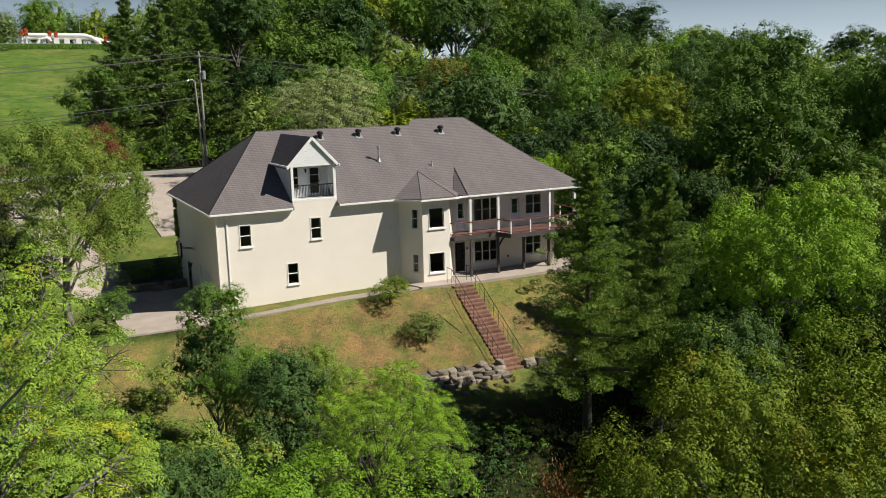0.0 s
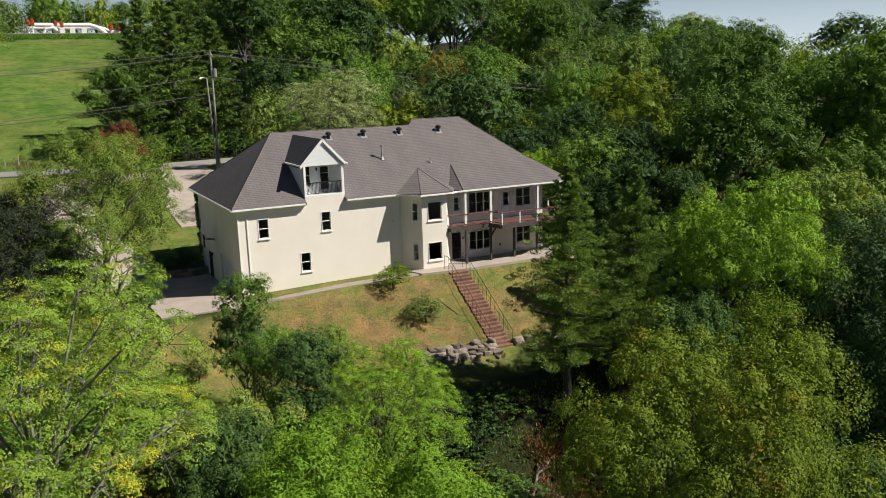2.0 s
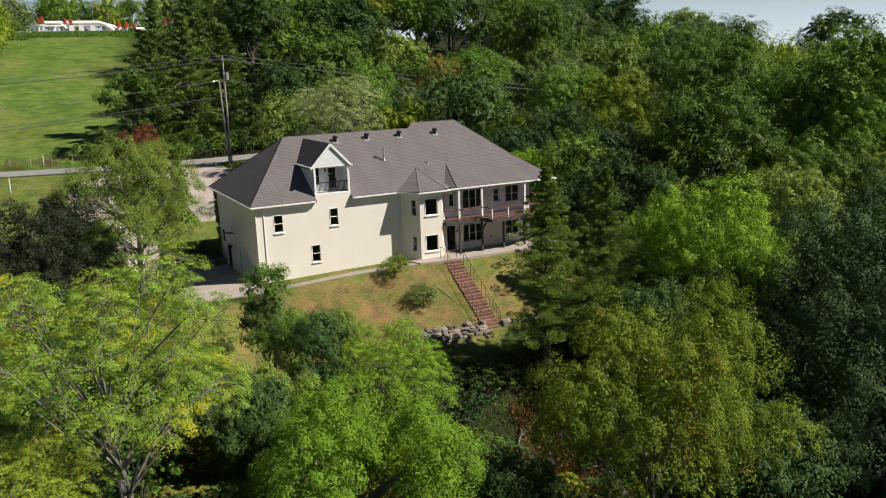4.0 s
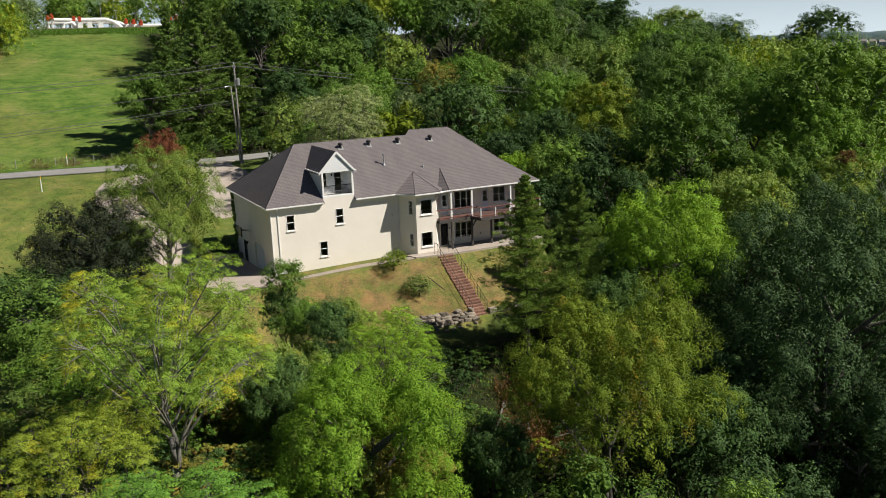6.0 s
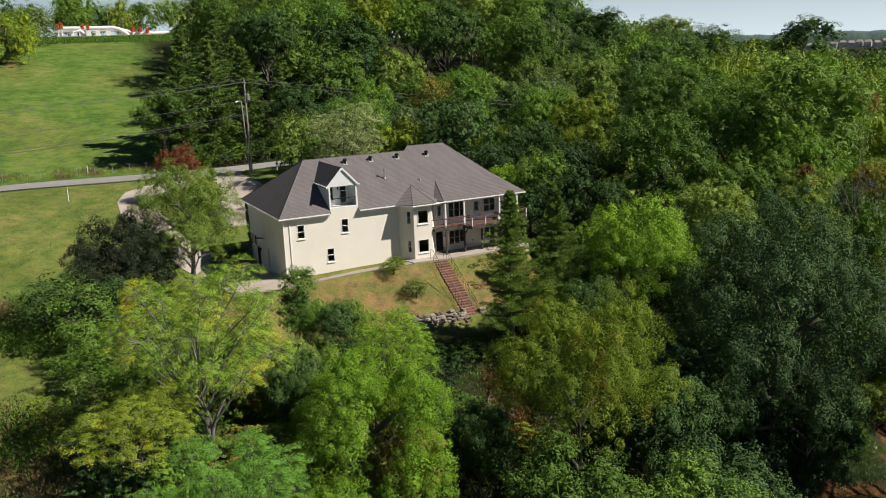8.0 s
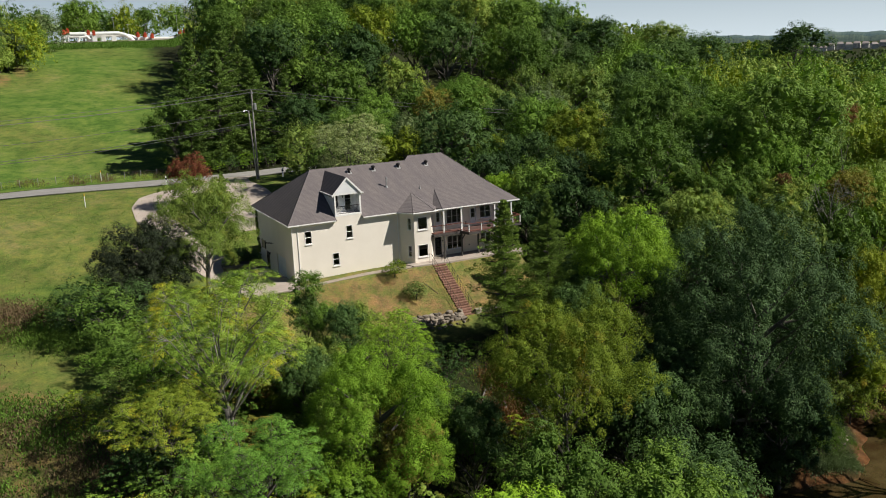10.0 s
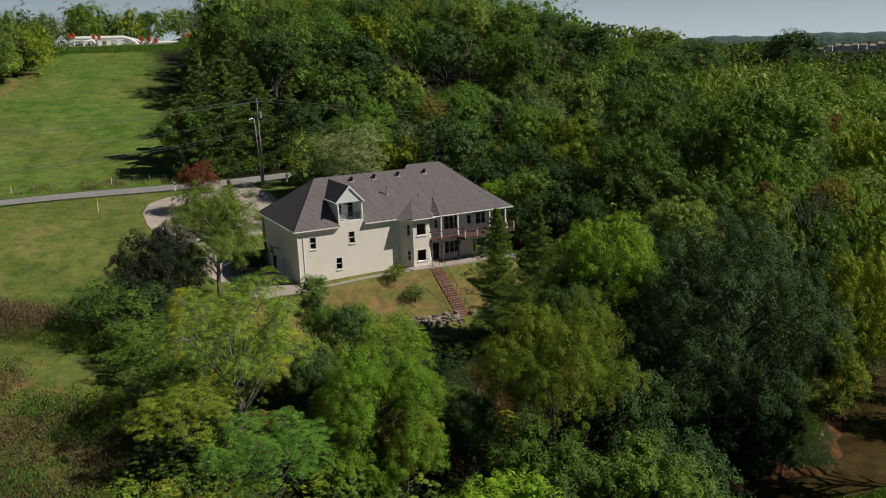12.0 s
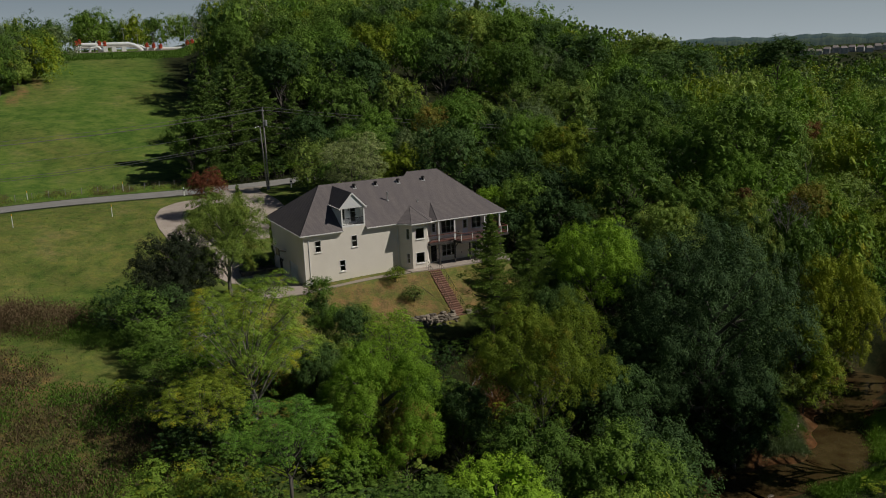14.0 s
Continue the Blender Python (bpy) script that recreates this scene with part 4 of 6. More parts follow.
part("wall", wall_panel((0.45, B - 0.25), (0.45, F + 0.25), G0, TOP, [(a - 0.25, c - 0.25, e, g) for a, c, e, g in left]), STUCCO, h)
door_leaf(h, on_wall((0.45, B), (0.45, F), left[0][0], -0.85), 0.95, 2.05, DARK_METAL)
bm = bmesh.new()
for j in range(4):
    for i in range(4):
        add_box(bm, (0.86 * i + 0.02, 0.12, 0.55 * j + 0.01), (0.86 * i + 0.84, 0.16, 0.55 * j + 0.53), 0.02)
add_box(bm, (0, 0.155, 0), (3.45, 0.18, 2.2))
part("garage_door", bm, DOOR_WHITE, h, "white panelled garage door").matrix_basis = on_wall((0.45, B), (0.45, F), left[1][0], -0.45)
part("wall", wall_panel((R, F + 0.25), (R, B + 1.35), G0, TOP), STUCCO, h)
part("wall", wall_panel((R, B + 1.6), (16.5, B + 1.6), G0, TOP), STUCCO, h)
part("wall", wall_panel((16.5, B), (0.45, B), G0, TOP), STUCCO, h)
inner = [(0.72, F + 0.27), (13.1, F + 0.27), (16.5, F + 0.27), (R - 0.27, F + 0.27), (R - 0.27, B - 0.27), (0.72, B - 0.27)]
for z in (-0.2, 3.05):
    part("floor", slab(inner, z, z + 0.15), INSIDE, h)
part("floor", slab([(13.15, F + 0.26), (14.02, -0.86), (15.76, -0.86), (16.52, F + 0.26)], 3.05, 3.2), INSIDE, h)
part("partition", box((12.4, 5.0, -0.05), (R - 0.3, 5.15, EAVE - 0.25)), INSIDE, h)

# main roof: one front slope with a step up in its ridge, hips at both ends
zr1, zr2 = roof_z(7.5), roof_z(8.2)
A, Bk, r1, r2, s1, s2 = (0, 0, EAVE), (0, 15.0, EAVE), (5.2, 7.5, zr1), (17.1, 7.5, zr1), (17.8, 8.2, zr2), (22.3, 8.2, zr2)
C, D, E2 = (27.5, 0, EAVE), (27.5, 16.6, EAVE), (16.2, 15.0, EAVE)
part("roof", plane_roof([(A, (5.36, 0, EAVE), (5.36, 2.6, roof_z(2.6)), (8.37, 2.6, roof_z(2.6)), (8.37, 0, EAVE), C, s2, s1, r2, r1), (Bk, A, r1), (C, D, s2), (E2, Bk, r1, r2), (D, E2, r2, s1, s2)]), ROOF, h)
porch_eave = -1.3
q = roof_z(2.55) + 0.03
part("porch_roof", plane_roof([((17.38, porch_eave, EAVE), (27.5, porch_eave, EAVE), (27.5, 2.55, q - 1.2), (25.9, 2.55, q), (18.38, 2.55, q)), ((16.8, -0.1, EAVE), (17.38, porch_eave, EAVE), (18.38, 2.55, q)), ]), ROOF, h)
pk = (15.35, 2.45, roof_z(2.45) + 0.03)
BE = EAVE + 0.07
part("bay_roof", plane_roof([((12.35, 0, EAVE + 0.02), (13.62, -1.62, BE), pk), ((13.62, -1.62, BE), (16.2, -1.62, BE), pk), ((16.2, -1.62, BE), (17.15, -0.25, BE), pk)]), ROOF, h)
for pts in ([(0.0, 0.0), (5.25, 0.0)], [(8.42, 0.0), (12.35, 0.0), (13.62, -1.62), (16.2, -1.62), (16.75, -1.30), (17.36, -1.29)], [(17.38, porch_eave), (27.5, porch_eave)], [(0, 15), (0, 0)]):
    for a, c in zip(pts, pts[1:]):
        part("gutter", gutter_along((*a, EAVE - 0.005), (*c, EAVE - 0.005)), TRIM, h)
part("soffit", slab([(0.05, 0.05), (5.34, 0.05), (5.34, F + 0.05), (8.39, F + 0.05), (8.39, 0.05), (12.38, 0.05), (13.66, -1.57), (16.16, -1.57), (16.72, porch_eave + 0.06), (27.4, porch_eave + 0.06), (27.4, 16.4), (16.5, 16.4), (16.5, 14.9), (0.05, 14.9)], EAVE - 0.19, EAVE - 0.145), TRIM, h)
ridge = bmesh.new()
for a, c in ((A, r1), (Bk, r1), (r1, r2), (r2, s1), (s1, s2), (s2, C), ((13.62, -1.62, BE), pk), ((16.2, -1.62, BE), pk), ((17.38, porch_eave, EAVE), (18.38, 2.55, q))):
    add_tube(ridge, Vector(a) + Vector((0, 0, 0.0)), Vector(c) + Vector((0, 0, 0.0)), 0.035, 0.035, 6)
part("ridge_cap", ridge, ROOF, h)
for x, y, o in ((0.42, F - 0.01, (0, -1)), (1.05, F - 0.01, (0, -1)), (12.55, F - 0.01, (0, -1))):
    part("downspout", downspout(x, y, -0.25, EAVE, o), TRIM, h)

# dormer with its little balcony
DX0, DX1, DY, DF, DE, DP = 5.35, 8.38, 0.42, 6.44, 8.70, 10.42
dm = (DX0 + DX1) / 2
yb = (DE - EAVE) / SLOPE


def dormer_side(x, s):
    """A cheek of the dormer: a wedge of lapped boards above the roof slope."""
    cheek = part("dormer_wall", box((min(x, x + s * 0.08), DY, DF), (max(x, x + s * 0.08), DY + 0.12, DE)), SIDING, h)
    n = 15
    for i in range(n):
        z0, z1 = DF + (DE - DF) * i / n, DF + (DE - DF) * (i + 1) / n
        y1 = max(DY + 0.15, (z1 - EAVE) / SLOPE + 0.1)
        part("siding_board", box((min(x, x + s * 0.10), DY + 0.003, z0), (max(x, x + s * (0.10 + 0.015)), y1, z1 - 0.006)), SIDING, cheek)


dormer_side(DX0 + 0.10, -1)
dormer_side(DX1 - 0.10, 1)
DB = 1.65
back = wall_panel((DX0 + 0.1, DB), (DX1 - 0.1, DB), DF, DE, [(0.34, 0.80, 7.05, 8.42), (1.46, 2.34, DF + 0.02, 8.47)], 0.15)
part("dormer_wall", back, SIDING, h)
window(h, on_wall((DX0 + 0.1, DB), (DX1 - 0.1, DB), 0.34, 7.05), 0.46, 1.37, trim=0.05)
door_leaf(h, on_wall((DX0 + 0.1, DB), (DX1 - 0.1, DB), 1.46, DF + 0.02), 0.88, 2.0, DOOR_WHITE, sill=0.10)
part("wall", box((DX0 + 0.005, F, TOP), (DX1 - 0.005, F + 0.24, DF - 0.162)), STUCCO, h)
part("dormer_floor", box((DX0, DY - 0.06, DF - 0.16), (DX1, 4.6, DF + 0.02), 0.02), TRIM, h)
part("dormer_ceiling", box((DX0 + 0.02, DY + 0.02, DE - 0.10), (DX1 - 0.02, DB + 0.2, DE - 0.02)), SIDING, h)
gable = part("gable", slab([(dm - 0.02, DY + 0.03), (dm + 0.02, DY + 0.03), (dm + 0.02, DY + 0.07), (dm - 0.02, DY + 0.07)], DE, DP - 0.25), SIDING, h, "white lapped gable boards")
for i in range(13):
    z0, z1 = DE + (DP - 0.22 - DE) * i / 13, DE + (DP - 0.22 - DE) * (i + 1) / 13
    w = (DX1 - DX0) / 2 * (1 - i / 13)
    part("siding_board", box((dm - w, DY - 0.015, z0), (dm + w, DY + 0.08, z1 - 0.006)), SIDING, gable)
ov, drop = 0.24, (DP - DE) / ((DX1 - DX0) / 2) * 0.24
yr = (DP - EAVE) / SLOPE
part("dormer_roof", plane_roof([((DX0 - ov, DY - 0.10, DE - drop + 0.1), (dm, DY - 0.10, DP), (dm, yr + 0.1, DP), (DX0 - ov, yb - 0.3, DE - drop + 0.1)),
                                ((dm, DY - 0.10, DP), (DX1 + ov, DY - 0.10, DE - drop + 0.1), (DX1 + ov, yb - 0.3, DE - drop + 0.1), (dm, yr + 0.1, DP))], 0.1), ROOF, h)
for s in (-1, 1):
    e = Vector((dm + s * ((DX1 - DX0) / 2 + ov + 0.02), DY - 0.11, DE - drop + 0.04))
    t = Vector((dm, DY - 0.11, DP - 0.06))
    bm = bmesh.new()
    L = (t - e).length
    add_box(bm, (0, -0.03, -0.10), (L, 0.03, 0.08), 0.008)
    bm.transform(Matrix.Translation(e) @ Matrix.Rotation(-math.atan2(t.z - e.z, abs(t.x - e.x)), 4, "Y") if s < 0 else Matrix.Translation(e) @ Matrix.Rotation(math.pi, 4, "Z") @ Matrix.Rotation(-math.atan2(t.z - e.z, abs(t.x - e.x)), 4, "Y"))
    part("bargeboard", bm, TRIM, h)
    x = DX0 + 0.09 if s < 0 else DX1 - 0.09
    part("post", box((x - 0.09, DY - 0.02, DF), (x + 0.09, DY + 0.16, DE), 0.012), TRIM, h)
    part("gutter", box((dm + s * 1.76 - 0.05, DY - 0.2, DE - 0.17), (dm + s * 1.76 + 0.05, yb - 0.3, DE - 0.06), 0.012), TRIM, h)
part("beam", box((DX0, DY - 0.01, DE - 0.16), (DX1, DY + 0.14, DE + 0.02), 0.01), TRIM, h)
rail = part("dormer_railing", box((DX0 + 0.18, DY + 0.02, DF + 0.86), (DX1 - 0.18, DY + 0.08, DF + 0.92), 0.008), DARK_METAL, h, "thin dark metal railing")
part("rail", box((DX0 + 0.18, DY + 0.03, DF + 0.10), (DX1 - 0.18, DY + 0.07, DF + 0.14)), DARK_METAL, rail)
bal = mesh_from(add_tube(bmesh.new(), (0, 0, 0), (0, 0, 0.74), 0.016, 0.016, 5), "baluster", DARK_METAL)
for i in range(26):
    o = part("baluster", bal, None, rail)
    o.location = (DX0 + 0.24 + (DX1 - DX0 - 0.48) * i / 25, DY + 0.05, DF + 0.13)
lamp = part("wall_lamp", tube((0, -0.12, 0), (0, -0.12, 0.24), 0.05, 0.075, 6), DARK_METAL, h, "dark wall lantern")
lamp.location = (6.72, DB, 8.05)
part("bracket", tube((0, 0, 0.26), (0, -0.12, 0.26), 0.015, None, 5), DARK_METAL, lamp)

# vents on the roof
for x, y in ((9.56, 6.5), (12.55, 6.55), (15.72, 6.55), (19.36, 6.55)):
    z = roof_z(y)
    bm = bmesh.new()
    add_tube(bm, (x, y, z - 0.12), (x, y, z + 0.26), 0.15, 0.14, 12)
    for a, c, ra, rb in ((0.24, 0.30, 0.15, 0.24), (0.30, 0.42, 0.24, 0.24), (0.42, 0.52, 0.24, 0.12)):
        add_tube(bm, (x, y, z + a), (x, y, z + c), ra, rb, 12)
    v = part("roof_vent", bm, BLACK, h, "round black roof vent")
    part("flashing", plane_roof([((x - 0.26, y - 0.28, roof_z(y - 0.28) + 0.03), (x + 0.26, y - 0.28, roof_z(y - 0.28) + 0.03), (x + 0.26, y + 0.24, roof_z(y + 0.24) + 0.03), (x - 0.26, y + 0.24, roof_z(y + 0.24) + 0.03))], 0.02), GALV, v)
for x, y, r, t in ((12.92, 3.75, 0.075, 0.95), (16.75, 2.95, 0.045, 0.38)):
    z = roof_z(y)
    bm = tube((x, y, z - 0.1), (x, y, z + t), r, None, 10)
    add_tube(bm, (x, y, z - 0.05), (x, y, z + 0.22), r * 2.4, r * 1.2, 10)
    if t > 0.5:
        add_tube(bm, (x, y, z + t), (x, y, z + t + 0.16), r * 1.8, r * 1.7, 10)
    part("flue", bm, GALV, h, "galvanised flue pipe")

# deck on timber posts
DZ = 3.2
deck_plan = [(16.98, F - 0.02), (15.98, -1.14), (16.15, -1.38), (19.62, -1.38), (19.95, -2.62), (24.9, -2.62), (26.6, -1.5), (27.6, -1.5), (27.6, 4.0), (R + 0.01, 4.0), (R + 0.01, F - 0.02)]
deck = part("deck", slab(deck_plan, DZ - 0.30, DZ - 0.05), DARK_WOOD, h, "dark timber deck frame")
boards = {}
for i in range(22):
    y0, y1 = -2.60 + i * 0.142, -2.60 + i * 0.142 + 0.132
    a, c = 16.20 + 0.68 * max(0.0, y1 + 1.15), 27.55
    if y0 < -1.40:
        a, c = 19.98 - 0.27 * (y0 + 2.6), min(27.5, 24.92 + 1.5 * (y0 + 2.6))
    elif y0 < -1.36:
        continue
    part("board", box((a, y0, DZ - 0.048), (c, y1, DZ), 0.004), DECK_WOOD, deck)
for x, y in ((17.52, -1.28), (19.72, -1.28), (21.9, -1.25), (24.12, -1.2), (26.45, -1.25)):
    part("post", box((x - 0.08, y - 0.08, 0.2), (x + 0.08, y + 0.08, DZ - 0.3), 0.01), DARK_WOOD, deck)
for x, y in ((19.72, -1.28), (24.12, -1.2)):
    bm = bmesh.new()
    add_box(bm, (-0.05, -0.05, 0), (0.05, 0.05, 1.0))
    bm.transform(pose(x + 0.05, y - 0.02, DZ - 1.0, 0, 35, 0))
    part("brace", bm, DARK_WOOD, deck)
for x, y in ((17.52, -1.22), (19.78, -1.22), (24.15, -1.22), (26.4, -1.22)):
    part("post", box((x - 0.09, y - 0.09, DZ), (x + 0.09, y + 0.09, EAVE - 0.19), 0.012), TRIM, deck, "white porch post")
rails = [[(16.04, -1.05), (16.2, -1.30), (19.70, -1.30), (20.02, -2.52), (24.86, -2.52), (26.5, -1.42), (27.5, -1.42), (27.5, 3.9)]]
for pts in rails:
    for (ax, ay), (cx, cy) in zip(pts, pts[1:]):
        for z, t in ((DZ + 0.92, 0.035), (DZ + 0.14, 0.03)):
            bm = bmesh.new()
            L = math.hypot(cx - ax, cy - ay)
            add_box(bm, (0, -0.055, -t), (L, 0.055, t), 0.008)
            bm.transform(Matrix.Translation((ax, ay, z)) @ Matrix.Rotation(math.atan2(cy - ay, cx - ax), 4, "Z"))
            part("rail", bm, RED_WOOD, deck, "red-stained timber rail")
        n = max(1, int(round(math.hypot(cx - ax, cy - ay) / 1.65)))
        for i in range(n):
            x, y = ax + (cx - ax) * i / n, ay + (cy - ay) * i / n
            if ax < 17:
                continue
            part("rail_post", box((x - 0.05, y - 0.05, DZ), (x + 0.05, y + 0.05, DZ + 0.90), 0.008), TRIM, deck, "white rail post")
for x, z in ((18.15, 5.1), (22.88, 5.08)):
    l = part("wall_lamp", tube((x, F - 0.13, z - 0.1), (x, F - 0.13, z + 0.14), 0.05, 0.07, 6), TRIM, h, "small wall lamp")
    part("bracket", box((x - 0.04, F - 0.12, z - 0.04), (x + 0.04, F + 0.005, z + 0.04)), TRIM, l)
for x, z in ((21.55, 1.02), (21.2, 3.75), (18.1, 1.95)):
    part("outlet_box", box((x - 0.06, F - 0.05, z - 0.08), (x + 0.06, F + 0.01, z + 0.08), 0.01), DARK_WOOD, h)
wl = part("wall_light", tube((12.05, F - 0.2, 3.98), (12.05, F + 0.005, 4.02), 0.03, None, 6), TRIM, h, "small white floodlight")
part("head", tube((12.05, F - 0.26, 3.93), (12.05, F - 0.17, 3.99), 0.09, 0.05, 8), TRIM, wl)

# patio and stairs
patio = part("patio", slab([(12.7, -1.0), (13.1, -2.35), (17.0, -2.75), (25.6, -2.75), (27.4, -2.0), (27.4, 0.6), (16.9, 0.6), (16.0, -1.0)], -0.6, 0.24), CONCRETE)
tagged(patio, "pale concrete patio slab beneath the deck", "patio", kind="structure")

stairs = thing("garden_stairs", "brown brick garden stairs with thin dark handrails", "stairs")
N, X0, X1, Y0, Y1, ZT, ZB = 22, 15.15, 16.7, -2.75, -9.2, 0.34, -3.9
for i in range(N):
    y = Y0 + (Y1 - Y0) * i / N
    z = ZT + (ZB - ZT) * (i + 1) / N
    w = 0.03 * math.sin(i * 2.1)
    part("step", box((X0 + w, y + (Y1 - Y0) / N - 0.02, z - 0.42), (X1 + w, y + 0.03, z), 0.025), BRICK, stairs)
for x in (X0 + 0.05, X1 + 0.02):
    bm = bmesh.new()
    pts = [(x, Y0 + 0.75, ZT + 0.95), (x, Y0 + 0.1, ZT + 0.95), (x, Y1 + 0.1, ZB + 0.98)]
    add_path(bm, pts, 0.022, 6)
    add_path(bm, [(x, Y0 + 0.1, ZT + 0.5), (x, Y1 + 0.1, ZB + 0.52)], 0.012, 5)
    hr = part("handrail", bm, DARK_METAL, stairs, "thin dark metal handrail")
    for i in range(12):
        k = i / 11
        y, z = Y0 + 0.1 + (Y1 - Y0) * k, ZT + (ZB - ZT) * k
        part("baluster", tube((x, y, z - 0.2), (x, y, z + 0.96), 0.014, None, 5), DARK_METAL, hr)
    part("baluster", tube((x, Y0 + 0.75, ZT - 0.1), (x, Y0 + 0.75, ZT + 0.95), 0.018, None, 5), DARK_METAL, hr)

# ---- the trees that stand singly ----
spots = []


def lone(x, y, top, r, hue, kind="broad", **more):
    spots.append((x, y, r))
    return tree(x, y, top, r, hue, kind, **more)


lone(-13.2, -26.5, 9.2, 5.3, "locust", "airy", grade="close", variant=0, low=-2.2, label="tall honey-green locust tree with yellowing crown", pale=True)
lone(-3.9, -31.5, 3.4, 5.9, "bright", grade="close", variant=1, low=-11, label="rounded bright green tree in the ravine")
lone(2.2, -20.5, 1.9, 3.5, "bright", "airy", grade="close", variant=2, low=-5.5, label="pale green ash tree below the lawn bank")
lone(-1.9, -20.2, 0.6, 2.0, "dark", grade="mid", variant=0, low=-4.5, label="slender dark green tree below the lawn bank")
lone(-1.4, -19.2, 3.0, 1.75, "dark", grade="mid", variant=2, low=-1.5, label="slender dark green tree below the lawn bank")
lone(12.3, -32.2, 4.8, 6.0, "olive", grade="close", variant=0, low=-11, slim=2.35, label="olive tree turning orange, broad rounded crown")
lone(16.0, -16.6, 9.7, 4.1, "cedar", "cedar", variant=0, low=-3.0, label="tall dark cedar with drooping boughs")
lone(20.8, -16.9, 9.4, 3.7, "cedar", "cedar", variant=1, low=-5, label="dark cedar at the edge of the wood")
lone(28.6, -18.6, 7.9, 5.5, "bright", variant=2, low=-4, label="rounded bright green tree in the wood")
lone(36.2, -28.6, 7.6, 9.4, "great_oak", grade="close", variant=2, low=-17.5, slim=2.5, label="large dark green oak above the creek")
lone(-8.3, 1.6, 12.5, 5.4, "fresh", grade="close", variant=1, low=1.0, label="light green tree beside the drive", pale=True)
lone(-14.0, 0.2, 8.9, 4.5, "purple", variant=1, low=-2, label="round tree with very dark leaves beside the drive")
lone(-3.3, 34.5, 11.0, 2.7, "red", variant=2, low=4.5, label="tree with dark red leaves")
lone(15.2, 20.6, 15.4, 5.4, "willow", "airy", variant=0, low=3, label="grey-green willow behind the house")
tree(-1.0, 25, 9.4, 1.7, "cedar", "cedar", "mid", 1, 2.5, "young open pine between the drives")
lone(-3.5, -15.3, 3.2, 1.7, "dark", grade="mid", variant=0, low=-0.6, label="small dark green tree below the garage")
lone(-3.2, -15.6, 5.3, 1.4, "mid", grade="mid", variant=2, low=1.8, label="small dark green tree below the garage")
lone(-2.4, -16.6, 2.6, 1.9, "lush", grade="near", variant=1, low=-2, label="small leafy tree below the garage")
lone(0.6, -16.6, 1.9, 1.7, "fresh", grade="fine", variant=0, low=-4, label="small light green tree below the lawn bank")
lone(-17.6, -29.5, 3.2, 3.5, "sumac", "airy", grade="near", variant=1, low=-3, label="pale green sumac with yellow leaves")
lone(-15.5, -44.7, 5.6, 3.1, "walnut", "airy", grade="near", variant=0, low=0, label="bright green walnut tree")
lone(-16.0, -1.6, 5.6, 3.2, "purple", variant=2, low=-2, label="smaller dark-leaved tree beside the drive")
# the right-hand wood: the trees that stand out in it
lone(25.5, -9.5, 7.0, 3.2, "cedar", "cedar", variant=1, low=-5, label="dark cedar in the wood's edge")
for x, y, top, r, hue, label in (
        (57.0, 9.0, 18.6, 5.6, "mid", "tall green oak above the wood"), (46.8, -0.5, 13.4, 6.3, "mid", "broad leafy oak in the wood"), (59.5, 0.0, 15.6, 4.8, "lush", "tall fresh green tree in the wood"),
        (61.0, -7.5, 12.2, 4.3, "lush", "leafy green tree in the wood"), (66.5, -5.0, 18.6, 7.6, "mid", "tall green oak above the wood"), (78.0, 3.0, 16.5, 6.5, "mid", "tall leafy tree in the wood"),
        (43.0, 42.0, 18.3, 5.6, "lush", "light green tree on the wooded slope"), (38.2, 41.0, 17.4, 3.4, "autumn", "tree turning brown on the wooded slope"), (30.2, 32.4, 14.1, 3.7, "grey", "grey-green tree behind the house"),
        (35.0, 30.5, 12.4, 2.8, "autumn", "small tree turning brown behind the house"), (50.0, 28.0, 15.8, 5.0, "lush", "leafy tree on the wooded slope"), (51.5, 20.0, 14.8, 5.2, "olive", "dull olive tree on the wooded slope"),
        (47.0, 12.5, 11.8, 4.6, "olive", "dull olive tree in the wood"), (31.7, 10.0, 7.4, 2.2, "bright", "light green tree at the house corner"), (45.0, -12.0, 6.4, 4.4, "pale", "pale green tree in the wood"),
        (36.5, -1.0, 7.4, 4.6, "dark", "dark leafy tree in the wood's edge"), (40.0, 7.5, 9.6, 4.8, "oak", "dark leafy tree in the wood"), (34.5, 17.5, 9.4, 4.6, "oak", "dark leafy tree behind the house"),
        (41.5, 19.0, 11.6, 4.8, "dark", "dark leafy tree behind the house"), (36.5, -11.5, 4.6, 4.2, "oak", "dark leafy tree in the wood's edge"), (53.0, -9.0, 8.6, 4.6, "mid", "leafy tree in the wood"),
        (56.1, -14.4, 7.4, 2.9, "pale", "light green tree with reddening top"), (87.0, 1.0, 13.4, 1.7, "rust", "small tree with red leaves in the wood"), (70.0, -13.0, 6.5, 3.0, "autumn", "tree turning brown in the wood"),
        (55.8, -14.6, 7.8, 0.9, "rust", "small reddening sapling in the wood")):
    lone(x, y, top, r, hue, grade="fine", variant=int(x * 3 + top) % 3, low=top - 2.1 * r, label=label)
for x, y, top, r, hue in ((190, 98, 27.8, 9.0, "dark"), (150, 96, 25.5, 9.5, "dark"), (134, 92, 25.0, 8.5, "dark"), (164, 129, 30.5, 9.0, "pale"), (101, 84, 30.5, 8.5, "dark"), (112, 200, 38.0, 9.0, "gold")):
    lone(x, y, top, r, hue, grade="mid", variant=int(x) % 3, low=top - 1.4 * r, label="tall tree on the wooded ridge")
